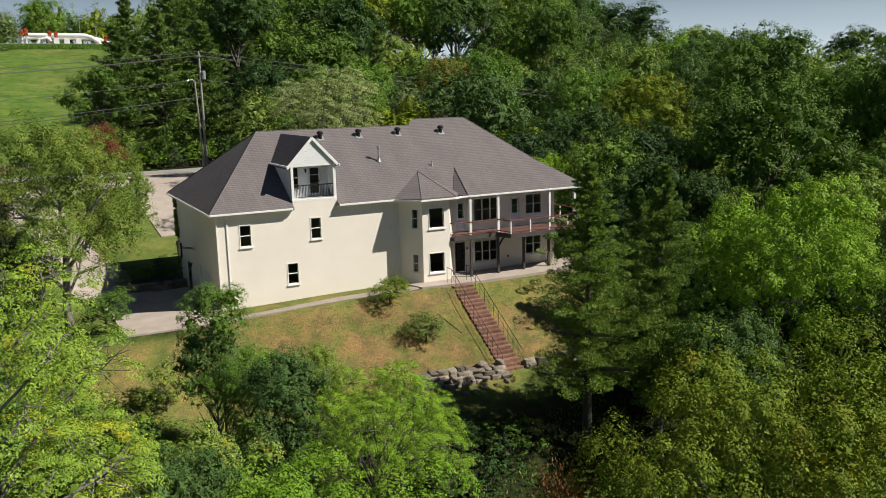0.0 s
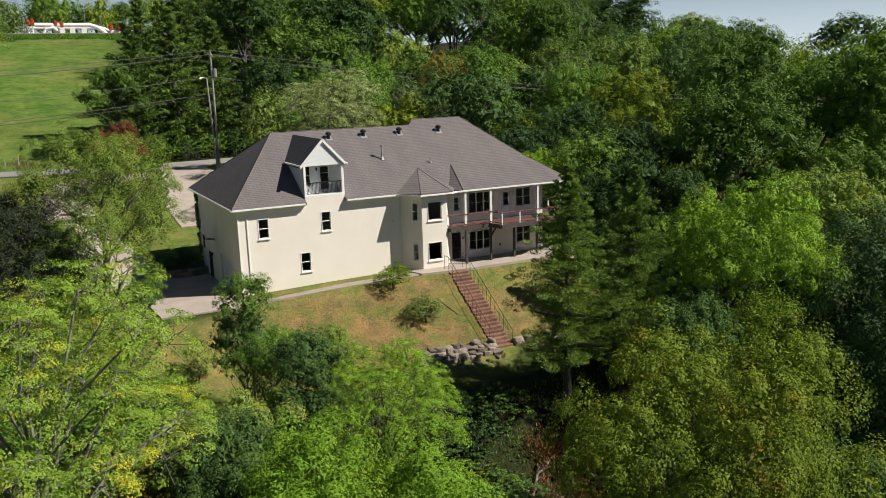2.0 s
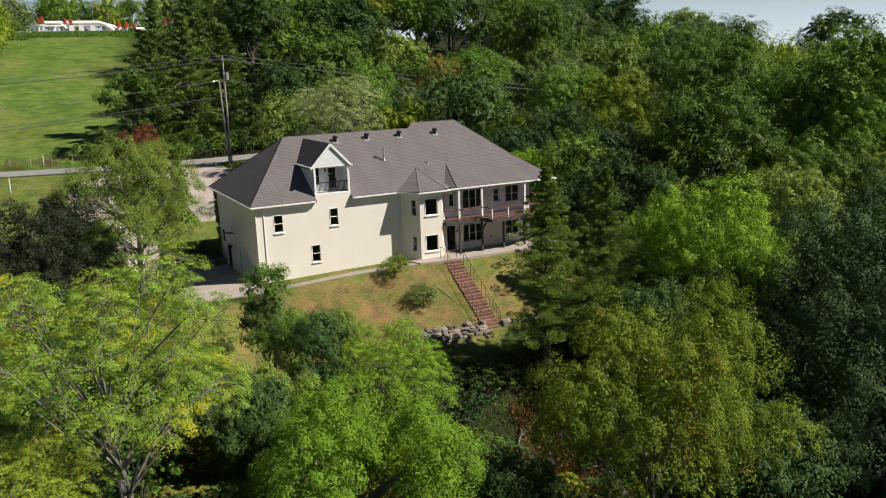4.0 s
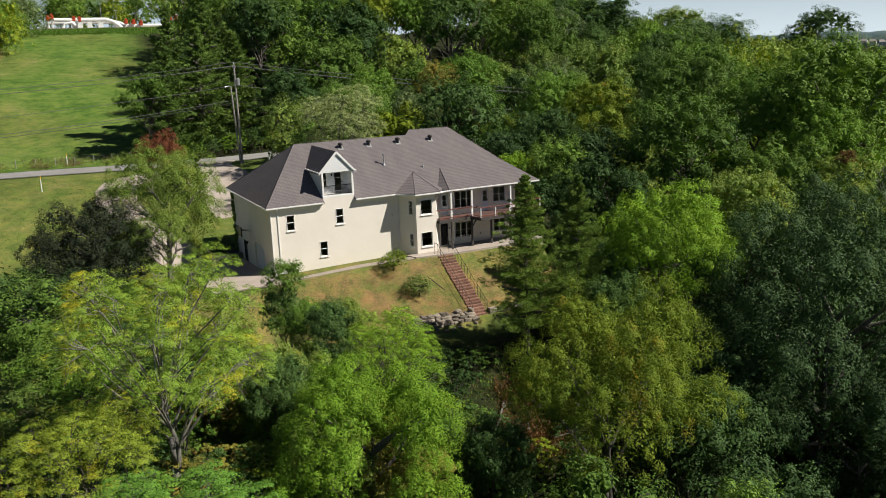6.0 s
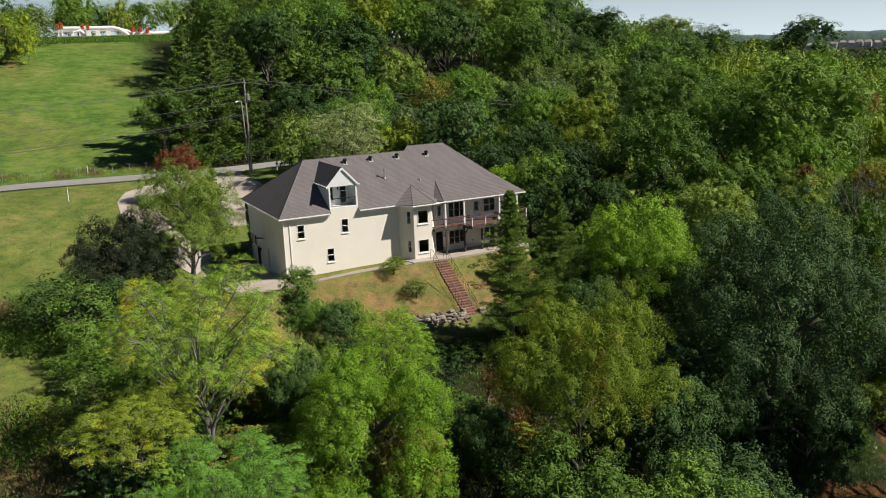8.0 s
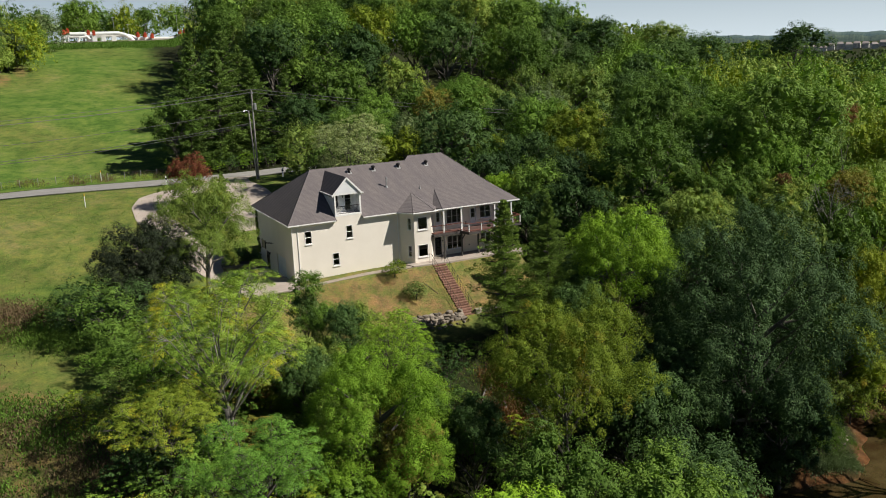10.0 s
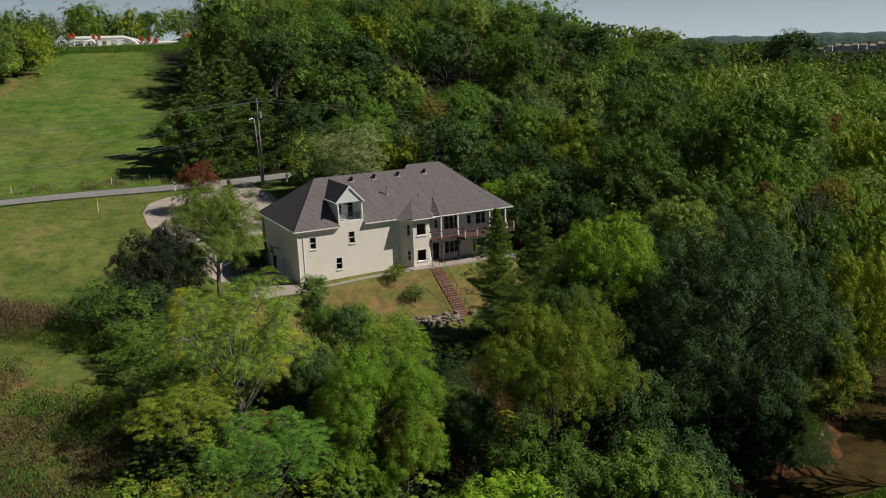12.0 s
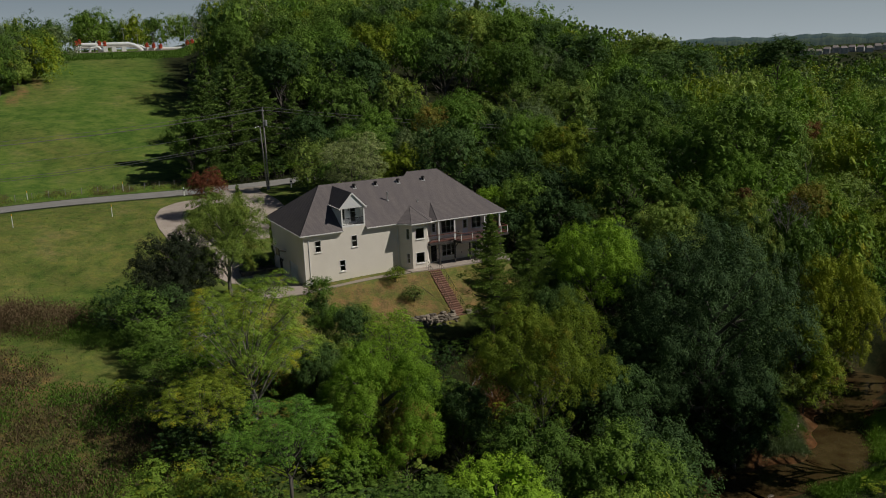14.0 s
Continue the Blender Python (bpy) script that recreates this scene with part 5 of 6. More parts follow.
# behind the road
for x, y, top, r in ((3.0, 64.5, 21.5, 5.0), (8.5, 66, 24.5, 5.6), (14.5, 67, 23.0, 5.4), (20.5, 66, 20, 4.8), (5.5, 72, 27, 5.6), (12.0, 75, 28, 6)):
    lone(x, y, top + 1, r * 1.3, "cedar_deep", "cedar", variant=int(x) % 3, grade="fine", low=gz(x, y) - 1.5, label="broad dark cedar beside the road")
lone(0.2, 63.5, 17.5, 4.0, "mid", variant=1, grade="fine", low=gz(0, 63) + 1, label="leafy tree at the meadow's edge")

# ---- the wood ----
rng = np.random.default_rng(5)
HUES = ["mid", "lush", "dark", "mid", "dark", "grey", "olive", "mid", "pale", "lush", "mid", "dark", "lush", "mid", "pale", "mid", "dark", "lush"]


def crest(x, y):
    """The height that the tree tops keep under: the treeline sinks towards the east, where the valley opens."""
    d, a = math.hypot(x + 10, y + 51), math.degrees(math.atan2(x + 10, y + 51))
    e, b = math.hypot(x + 28, y + 92), math.degrees(math.atan2(x + 28, y + 92))
    plain = max(9.0, 26.1 - e * math.tan(radians(2.7))) if b > 50.2 else 99.0
    return min(plain, 12.9 + d * math.tan(radians(np.interp(a, [30, 39.5, 43, 46, 55, 70], [9, 5.4, 3.8, 2.6, 2.2, 1.4]))),
               26.1 + e * math.tan(radians(np.interp(b, [30, 38, 39, 41, 46, 55, 70], [6, 2.4, 1.3, 1.0, 0.45, 0.05, -0.1]))))


def clear(x, y, r, pack):
    return all((x - a) ** 2 + (y - b) ** 2 > (pack * (r + s)) ** 2 for a, b, s in spots)


def wood(n, x0, x1, y0, y1, h0, h1, r0, r1, grade, keep, cedars=0.04, pack=0.56, low=0.02, name="tree", what="leafy tree in the wood"):
    made = 0
    for _ in range(n * 14):
        if made >= n:
            break
        x, y, r = rng.uniform(x0, x1), rng.uniform(y0, y1), rng.uniform(r0, r1)
        if not keep(x, y) or not clear(x, y, r, pack):
            continue
        spots.append((x, y, r))
        made += 1
        ced = rng.random() < cedars
        h = rng.uniform(h0, h1)
        if y > 85 and 18 < math.degrees(math.atan2(x + 28, y + 92)) < 36.5:
            h += 5.0
        h = max(5.0, min(h, crest(x, y) - rng.uniform(0, 2.5) - gz(x, y)))
        hue = "cedar" if ced else HUES[int(rng.integers(len(HUES)))]
        if x > 70 and math.degrees(math.atan2(x + 28, y + 92)) > 49.5 and not ced:
            hue = ["pale", "lush", "mid", "olive", "lush"][made % 5]
        z = gz(x, y)
        if grade == "far":
            far_tree(x, y, z + h, r * (0.75 if ced else 1), hue, "cedar" if ced else "broad", int(rng.integers(3)), z - 0.16 * h)
            continue
        tree(x, y, z + h, r * (0.75 if ced else 1), hue, "cedar" if ced else "broad", grade, int(rng.integers(3)), z + h * low,
             "dark cedar in the wood" if ced else what, name, group="trees of the wood")


right_of_house = lambda x, y: x > 43 or y > 24
wood(38, 29, 100, -14, 56, 11, 18, 4.6, 7.6, "mid", right_of_house, pack=0.66)
wood(9, 31, 43, -8, 22, 9, 11.5, 3.5, 4.6, "mid", lambda x, y: True)
wood(16, 15, 60, 27, 46, 9, 14, 3.5, 5, "mid", lambda x, y: y < float(road_y(x)) - 5.5)
wood(50, 2, 112, 65, 120, 14, 24, 4.6, 8.2, "mid", lambda x, y: x > 6 + 0.17 * (y - 60), pack=0.66)
wood(52, 8, 80, 118, 205, 20, 27, 5.5, 8, "far", lambda x, y: x > 12 + 0.12 * (y - 60) + 0.30 * max(0, y - 140))
wood(26, 80, 200, 118, 205, 18, 25, 6, 8, "far", lambda x, y: True)
wood(44, 98, 145, -60, 120, 14, 23, 5, 8, "far", lambda x, y: True, pack=0.6)
wood(60, 145, 260, -60, 150, 8, 13, 5, 8, "far", lambda x, y: x - 98 < 190 - abs(y), pack=0.6)
wood(26, -75, 0, 150, 245, 10, 16, 4.5, 7, "far", lambda x, y: x < -27 + 0.36 * (y - 147) - 3 and x < -9)
wood(44, -60, 110, 274, 312, 10, 14, 5, 8, "far", lambda x, y: True)
for x, y, top, r in ((-30, 165, 37, 6.5), (-36, 158, 38, 7), (-26.5, 172, 33, 5.5), (-23, 183, 35, 6), (-32, 176, 41, 7), (-41, 166, 42, 7.5), (-19.5, 194, 36, 5.5), (-27, 196, 39, 7), (-34, 188, 42, 7), (-16, 208, 39, 5.5), (-25, 180, 30, 4.5), (-20.5, 190, 31, 4.0), (-29.5, 168, 28, 4.5), (-17, 201, 33, 4.0)):
    tree(x, y, top, r, HUES[int(abs(x)) % 9], grade="mid", variant=int(abs(y)) % 3, low=gz(x, y) - 3, slim=4.5, label="leafy tree at the meadow's far edge")
for x, y in ((152, 33), (146, 27), (158, 38), (164, 36), (140, 24), (172, 40)):
    far_tree(x, y, gz(x, y) + 11, 6, HUES[int(x) % 9], "broad", int(y) % 3, gz(x, y) - 2)
for x in range(48, 136, 8):
    y = float(road_y(x)) - 7.5 - (x % 3)
    if clear(x, y, 4, 0.35):
        lone(x, y, gz(x, y) + 9.5 + x % 4, 4.2, HUES[x % 11], variant=x % 3, grade="mid", low=gz(x, y) - 2, label="leafy tree beside the road")
tree(4.5, 266, 48.5, 6.5, "mid", grade="mid", variant=1, low=gz(-3, 262) - 1, label="leafy tree behind the pipe station")
tree(32.0, 300, 47, 4, "mid", grade="mid", variant=2, low=gz(5, 270) + 4, label="leafy tree behind the pipe station")
# the ravine before the house: low trees whose heads stay under the view of the bank
for x, y, top, r, hue in ((-22, -40, 0.5, 3.6, "locust"), (-9, -50, 0.5, 3.6, "mid"), (-2, -47, -1.0, 4.0, "bright"), (4, -43, -1.0, 4.2, "mid"), (5, -52, -3.0, 4.6, "locust"), (11, -46, -3.0, 4.6, "mid"),
                          (16, -42, -5.0, 4.8, "dark"), (16, -53, -9.0, 4.8, "grey"), (19.0, -47.5, -11, 3.8, "mid"), (20, -37.5, -6.5, 4.6, "oak"), (20, -31, -3.0, 4.2, "dark"), (27, -27, -3.0, 4.2, "oak"), (-18, -50, 0, 3.6, "pale"), (-13, -57, -3, 4.0, "mid")):
    lone(x, y, top, r, hue, variant=int(abs(x)) % 3, grade="fine" if y > -48 and x < 12 else "mid", low=max(gz(x, y) + 1, top - 11), label="leafy tree in the ravine", group="trees of the wood")
# the tall one at (55.5, -43.5) is unseen, added to shade the oak's hollow
for x, y, top, r, hue in ((52.0, -21.0, -6, 4.4, "oak"), (38.4, -31.0, -9.5, 4.6, "oak"), (41.0, -28.4, -10, 4.2, "oak"), (55.5, -43.5, 9.5, 6.4, "mid"), (64.5, -22.6, 0.2, 5.6, "yellow"), (57.0, -23.4, -6.2, 4.8, "olive"), (57, -14, 4, 4.8, "pale"), (66, -16, 4, 5.5, "mid"), (61, -10, 5, 5, "mid"), (69, -9, 7, 5.4, "lush"), (77, -12, 6, 5.4, "locust"), (78, -27, 3, 5.4, "mid"), (72, -38, -2, 5, "olive"), (48, -17, 3, 4.5, "dark"), (31, -26, -1.5, 4.5, "oak"),
                          (42.5, -25.5, -7, 4.2, "oak"), (47.5, -23.5, -9, 4, "oak"), (46.5, -22, -3, 4.5, "oak")):
    lone(x, y, top, r, hue, variant=1, grade="near" if hue == "yellow" and x < 65 else "fine" if x < 60 else "mid", low=-5 if top > 9 else gz(x, y) - 1.5, slim=3.5, label="leafy tree beside the creek")


def dead_tree(x, y, top, r, variant, label):
    """A bare tree: a bole and forked limbs without leaves."""
    z = gz(x, y)
    t = thing("dead_tree", label, "tree", at=(x, y, z - 0.05), turn=(x * 37 + y * 91) % 360)
    low = max(0.5, top - z - 2.4 * r)
    k = part("trunk", trunk_mesh("bole", variant, True), None, t)
    k.scale = (r, r, low + 0.1 * (top - z - low))
    m = part("limbwork", limb_mesh("airy", "near", variant, True), None, t)
    m.location, m.scale = (0, 0, low), (r, r, (top - z - low) / 2)


dead_tree(33.5, 205, 43.0, 4.5, 0, "bare grey dead tree beside the meadow")
dead_tree(64.0, -15.0, 6.6, 3.4, 1, "bare grey dead tree in the wood")

# ---- underwood ----
def bush(x, y, h, r, hue, label, name="shrub"):
    z = gz(x, y)
    if name == "bush":
        return tree(x, y, z + h, r, hue, "broad", "small", int(abs(x * 3 + y)) % 3, z - 0.25 * h, label, name, base=z)
    return tree(x, y, z + h, r, hue, "shrub", "near", int(abs(x * 3 + y)) % 3, z - 0.1 * h, label, name, base=z)


bush(10.3, -3.4, 1.8, 1.3, "olive", "brownish rounded shrub on the lawn bank", "bush")
bush(11.4, -6.3, 1.8, 1.25, "flower", "red-flowering shrub on the lawn bank", "bush")
bush(-6.5, -1.0, 2.6, 1.6, "mid", "leafy shrub beside the drive", "bush")
bush(-4.6, -8.4, 2.4, 1.25, "fresh", "light green shrub beside the drive", "bush")
bush(-11.0, 8.5, 4.2, 2.2, "dark", "leafy shrub beside the drive", "bush")
bush(-10.8, 14.0, 3.8, 2.0, "mid", "leafy shrub beside the drive", "bush")
bush(-10.6, 19.0, 3.4, 1.8, "mid", "leafy shrub beside the drive", "bush")
bush(0.7, -8.1, 2.6, 0.95, "bright", "clipped light green shrub at the house corner", "bush")
r2 = np.random.default_rng(11)
for k in range(15):
    bush(-0.5 + 1.75 * k + r2.uniform(-0.5, 0.5), 62.6 + 0.03 * k + r2.uniform(-0.4, 0.8), r2.uniform(2.5, 4.5), r2.uniform(1.6, 2.4), ["mid", "dark", "mid", "bright"][k % 4], "leafy shrub at the roadside wood's foot")
for _ in range(34):
    x, y = r2.uniform(-24, 36), r2.uniform(-56, -10.5)
    if x < -3 + 0.2 * (y + 10) and y > -17:
        continue
    if 9 < x < 20 and y > -13.5:
        continue
    h, r = r2.uniform(1.4, 4.2), r2.uniform(1.4, 2.8)
    if float(creek_gap(x, y)) < 4.5:
        continue
    bush(x, y, h, r, ["mid", "dark", "mid", "pale", "olive", "bright", "dark"][int(r2.integers(7))], "leafy shrub in the ravine")
for _ in range(26):
    x, y = r2.uniform(28, 70), r2.uniform(-45, -12)
    if float(creek_gap(x, y)) < 6:
        continue
    bush(x, y, r2.uniform(1.5, 4), r2.uniform(1.4, 2.6), ["mid", "dark", "olive", "dark"][int(r2.integers(4))], "leafy shrub in the ravine")

for x, y, hh, r, hue in ((6.5, -15.5, 2.6, 1.8, "mid"), (9.0, -17.5, 3.0, 2.0, "dark"), (11.5, -15.5, 2.2, 1.8, "mid"), (15.5, -19.6, 2.4, 1.7, "mid"), (18.5, -20.5, 3.4, 2.4, "mid"), (8.0, -21.5, 3.2, 2.4, "dark"), (6.0, -25.0, 3.4, 2.6, "mid"), (10.5, -24.5, 3.6, 2.6, "olive"), (15.0, -25.0, 3.6, 2.6, "dark"), (19.5, -25.5, 3.8, 2.8, "mid"), (23.5, -22.0, 3.6, 2.6, "dark"), (20.5, -12.5, 2.6, 2.0, "dark"), (23.5, -13.0, 3.2, 2.4, "mid"), (5.5, -13.0, 2.6, 1.8, "locust"), (3.0, -13.5, 2.8, 1.8, "mid")):
    bush(x, y, hh, r, hue, "leafy shrub below the boulder wall")
for x, y, top, r, hue in ((-4.5, -25, 0.3, 2.6, "mid"), (-1.5, -27, -0.8, 2.6, "olive"), (-5.5, -30, -0.5, 2.6, "pale"), (1.5, -28, -2.2, 2.6, "mid"), (-4.2, -20.5, 0.8, 2.2, "pale"), (-6.5, -23.5, 1.2, 2.2, "dark"), (4.8, -30, -3, 2.8, "dark"), (-2.0, -32, -2, 2.8, "autumn")):
    lone(x, y, top, r, hue, variant=int(abs(x)) % 3, grade="fine", low=gz(x, y) - 1, label="small leafy tree below the lawn bank")
for _ in range(26):
    x, y = r2.uniform(4, 11), r2.uniform(-25, -13.5)
    bush(x, y, r2.uniform(1.2, 2.2), r2.uniform(1.0, 1.6), ["mid", "dark", "mid", "pale", "olive", "dark"][int(r2.integers(6))], "leafy shrub below the boulder wall")
for _ in range(24):
    x, y = r2.uniform(9, 25), r2.uniform(-52, -36)
    bush(x, y, r2.uniform(1.5, 3.2), r2.uniform(1.4, 2.4), ["mid", "dark", "olive", "dark"][int(r2.integers(4))], "leafy shrub on the ravine floor")
for _ in range(60):
    x, y = r2.uniform(-22, 2), r2.uniform(-52, -22)
    bush(x, y, r2.uniform(1.6, 3.6), r2.uniform(1.5, 2.6), ["lush", "mid", "dark", "pale", "olive", "mid"][int(r2.integers(6))], "leafy shrub in the ravine's undergrowth")
for x, y, top, r, hue in ((21.5, -21.5, 1.5, 3.0, "dark"), (29.5, -23.5, -2.0, 3.6, "oak"), (32.5, -17.0, 1.0, 3.6, "oak"), (25.5, -14.5, 1.5, 3.2, "dark"), (30.0, -12.5, 2.6, 3.6, "oak"), (27.0, -29.5, -5.0, 3.4, "oak")):
    lone(x, y, top, r, hue, variant=int(x) % 3, grade="fine", low=top - 7, label="dark leafy tree in the wood's shade")
for _ in range(34):
    x, y = r2.uniform(-19.5, -7), r2.uniform(-34, -15)
    bush(x, y, r2.uniform(2.2, 4.2), r2.uniform(1.6, 2.6), ["dark", "mid", "lush", "dark", "autumn"][int(r2.integers(5))], "leafy shrub in the ravine's undergrowth")
for _ in range(30):
    x, y = r2.uniform(-9.5, -2.5), r2.uniform(-25, -12)
    if x > -4.5 and y > -14:
        continue
    bush(x, y, r2.uniform(1.2, 2.6), r2.uniform(1.1, 1.9), ["lush", "fresh", "mid", "pale", "lush", "olive"][int(r2.integers(6))], "leafy shrub on the bank below the drive", "bush")
# the rank growth at the field's corner
for x, y, hh, r, hue in ((-20.4, -2.0, 5.4, 3.0, "dark"), (-18.6, -6.0, 5.6, 3.2, "mid"), (-22.6, 0.6, 3.8, 2.4, "mid"), (-16.6, -3.5, 5.2, 3.0, "dark"), (-18.0, -9.5, 4.0, 2.8, "mid"), (-17.0, -14.0, 4.2, 3.0, "mid"), (-19.0, -12.6, 3.0, 2.2, "lush"), (-16.0, -19.0, 4.4, 3.0, "lush"), (-19.5, -18.0, 3.0, 2.2, "pale"), (-13.5, -5.5, 3.4, 2.4, "mid"), (-10.5, -9.5, 3.6, 2.6, "locust"), (-8.0, -14.0, 3.8, 2.6, "mid"), (-13.5, -12.5, 4.2, 2.8, "dark"), (-11.0, -18.0, 4.2, 2.8, "mid"), (-6.5, -18.5, 4.0, 2.4, "olive")):
    bush(x, y, hh, r, hue, "dense dark green shrub at the field's corner", "bush")


def weeds(name, n, region, height, leaf, material, label, seed):
    """Rank weeds: many small upright blades and leaves on the ground within region(rng)."""
    rr = np.random.default_rng(seed)
    P = np.array([region(rr) for _ in range(n)])
    hh = height * (0.4 + 0.9 * rr.random(n))
    base = np.stack([P[:, 0], P[:, 1], ground_z(P[:, 0], P[:, 1])], 1)
    k = 5
    base = base.repeat(k, 0) + np.stack([rr.normal(size=n * k) * 0.16, rr.normal(size=n * k) * 0.16, hh.repeat(k) * rr.random(n * k)], 1)
    a = rr.random(n * k) * math.tau
    T = np.stack([np.cos(a) * 0.5, np.sin(a) * 0.5, 0.4 + rr.random(n * k)], 1)
    T /= np.linalg.norm(T, axis=1)[:, None]
    Bv = np.cross(T, rr.normal(size=(n * k, 3)))
    Bv /= np.linalg.norm(Bv, axis=1)[:, None]
    s = leaf * (0.5 + rr.random(n * k))[:, None]
    V = np.stack([base - T * s * 0.5 + Bv * s * 0.24, base + T * s * 0.6, base - T * s * 0.4 - Bv * s * 0.24], 1).reshape(-1, 3)
    return tagged(part(name, mesh_of_leaves(name, V, material), None), label, "weeds", kind="stuff")


def near_line(ax, ay, bx, by, w):
    def pick(rr):
        t, o = rr.random(), rr.normal() * w
        d = math.hypot(bx - ax, by - ay)
        return ax + (bx - ax) * t - (by - ay) / d * o, ay + (by - ay) * t + (bx - ax) / d * o
    return pick


def patches(x0, x1, y0, y1, n, w, seed, keep):
    """Picks points from n clumps of width w spread over a rectangle."""
    ps = np.random.default_rng(seed)
    C = []
    while len(C) < n:
        x, y = ps.uniform(x0, x1), ps.uniform(y0, y1)
        if keep(x, y):
            C.append((x, y))

    def pick(rr):
        x, y = C[int(rr.integers(n))]
        return x + rr.normal() * w, y + rr.normal() * w
    return pick


rough = lambda x, y: y < 5 and x < float(np.interp(y, MOWN_Y, MOWN_X)) - 2.4
weeds("weeds", 9000, near_line(-33, 12.5, -24.0, 2.5, 1.5), 2.3, 0.17, LEAF["russet"], "tall russet weeds along the field's edge", 31)
weeds("weeds", 3600, near_line(-29, 7.0, -21.0, -4.5, 1.4), 1.5, 0.13, LEAF["mid"], "green weeds among the russet ones", 30)
weeds("weeds", 9000, patches(-46, -18, -40, 5, 90, 1.3, 5, rough), 0.9, 0.19, LEAF["russet"], "rank brown weeds in the rough", 32)
weeds("weeds", 11000, patches(-46, -18, -40, 5, 80, 1.3, 6, rough), 0.7, 0.19, LEAF["lush"], "rank green weeds in the rough", 33)
weeds("weeds", 2400, patches(-62, 2, 62.5, 66.0, 60, 0.7, 8, lambda x, y: True), 0.6, 0.16, LEAF["pale"], "rank verge weeds along the wire fence", 34)
weeds("weeds", 1600, patches(-62, 2, 62.5, 66.5, 34, 0.7, 9, lambda x, y: True), 0.7, 0.16, LEAF["russet"], "dry brown verge weeds along the wire fence", 38)
weeds("weeds", 5000, near_line(-16, 243.2, 43, 243.2, 0.6), 0.6, 0.36, LEAF["lush"], "rank growth on the bank below the pipes", 36)
weeds("weeds", 9000, patches(-16, 40, 226, 243, 60, 2.0, 10, lambda x, y: True), 0.5, 0.42, LEAF["lush"], "rank green growth on the bank below the pipes", 40)

def creek_bank(rr):
    while True:
        x, y = rr.uniform(30, 62), rr.uniform(-50, -22)
        if float(creek_gap(x, y)) > 5.0:
            return x, y


weeds("weeds", 4000, creek_bank, 0.5, 0.16, LEAF["mid"], "rank weeds on the creek's banks", 55)
for x, y, hh, r, hue in ((56.0, -25.6, 5.0, 2.6, "olive"), (58.8, -25.2, 6.0, 3.0, "olive"), (54.0, -24.2, 4.0, 2.4, "pale"), (61.5, -23.4, 5.5, 3.0, "yellow"), (65.5, -21.5, 6.0, 3.0, "pale"), (39.6, -29.8, 3.4, 2.4, "oak"), (43.5, -27.6, 3.0, 2.2, "dark")):
    bush(x, y, hh, r, hue, "leafy shrub hanging over the creek", "bush")
weeds("weeds", 2600, near_line(46.0, -28.6, 52.0, -26.6, 1.3), 0.35, 0.13, LEAF["mid"], "low green weeds on the creek's bank", 62)
weeds("weeds", 1500, near_line(42.6, -30.6, 49.0, -32.2, 0.55), 0.5, 0.15, LEAF["grey"], "grey-green weeds on the creek's mud spit", 58)
weeds("weeds", 900, near_line(50.5, -25.2, 54.0, -25.0, 0.8), 0.4, 0.15, LEAF["pale"], "pale grass on the creek's bank", 59)
weeds("weeds", 2600, near_line(40.5, -40.2, 51.5, -41.2, 0.9), 0.9, 0.17, LEAF["lush"], "rank green weeds on the creek's near bank", 60)
weeds("weeds", 2400, near_line(53.0, -38.6, 63.0, -31.4, 1.0), 0.9, 0.17, LEAF["lush"], "rank green weeds on the creek's near bank", 61)
weeds("dead_brush", 2600, patches(11.5, 16.5, -24.0, -18.5, 12, 0.6, 12, lambda x, y: True), 0.9, 0.15, LEAF["rust"], "heap of dead reddish-brown brush on the ravine's side", 63)
rb = np.random.default_rng(91)
for _ in range(60):
    x, y = rb.uniform(34, 64), rb.uniform(-46, -22)
    if 5.5 < float(creek_gap(x, y)) < 11 and not (38 < x < 56 and y > -34):
        bush(x, y, rb.uniform(0.9, 2.0), rb.uniform(0.9, 1.8), ["mid", "pale", "dark", "olive"][int(rb.integers(4))], "low shrub on the creek's bank")
weeds("weeds", 6500, lambda rr: (rr.uniform(-4, 36), rr.uniform(-48, -13.5)), 0.5, 0.17, LEAF["mid"], "rank green undergrowth in the ravine", 56)
weeds("weeds", 2500, lambda rr: (rr.uniform(-4, 36), rr.uniform(-48, -13.5)), 0.4, 0.17, LEAF["russet"], "dead brown undergrowth in the ravine", 57)
lawn_bit = lambda rr: (rr.uniform(-1, 26), rr.uniform(-9.2, -2.9))
weeds("grass_tufts", 2600, lawn_bit, 0.06, 0.07, LEAF["pale"], "short pale grass tufts on the lawn bank", 51)
weeds("grass_tufts", 900, lawn_bit, 0.05, 0.06, LEAF["russet"], "dry brown grass tufts on the lawn bank", 52)
weeds("grass_tufts", 5000, lambda rr: (rr.uniform(-44, -9), rr.uniform(10, 50)), 0.06, 0.12, LEAF["pale"], "short pale grass tufts in the field", 53)

rf = np.random.default_rng(77)
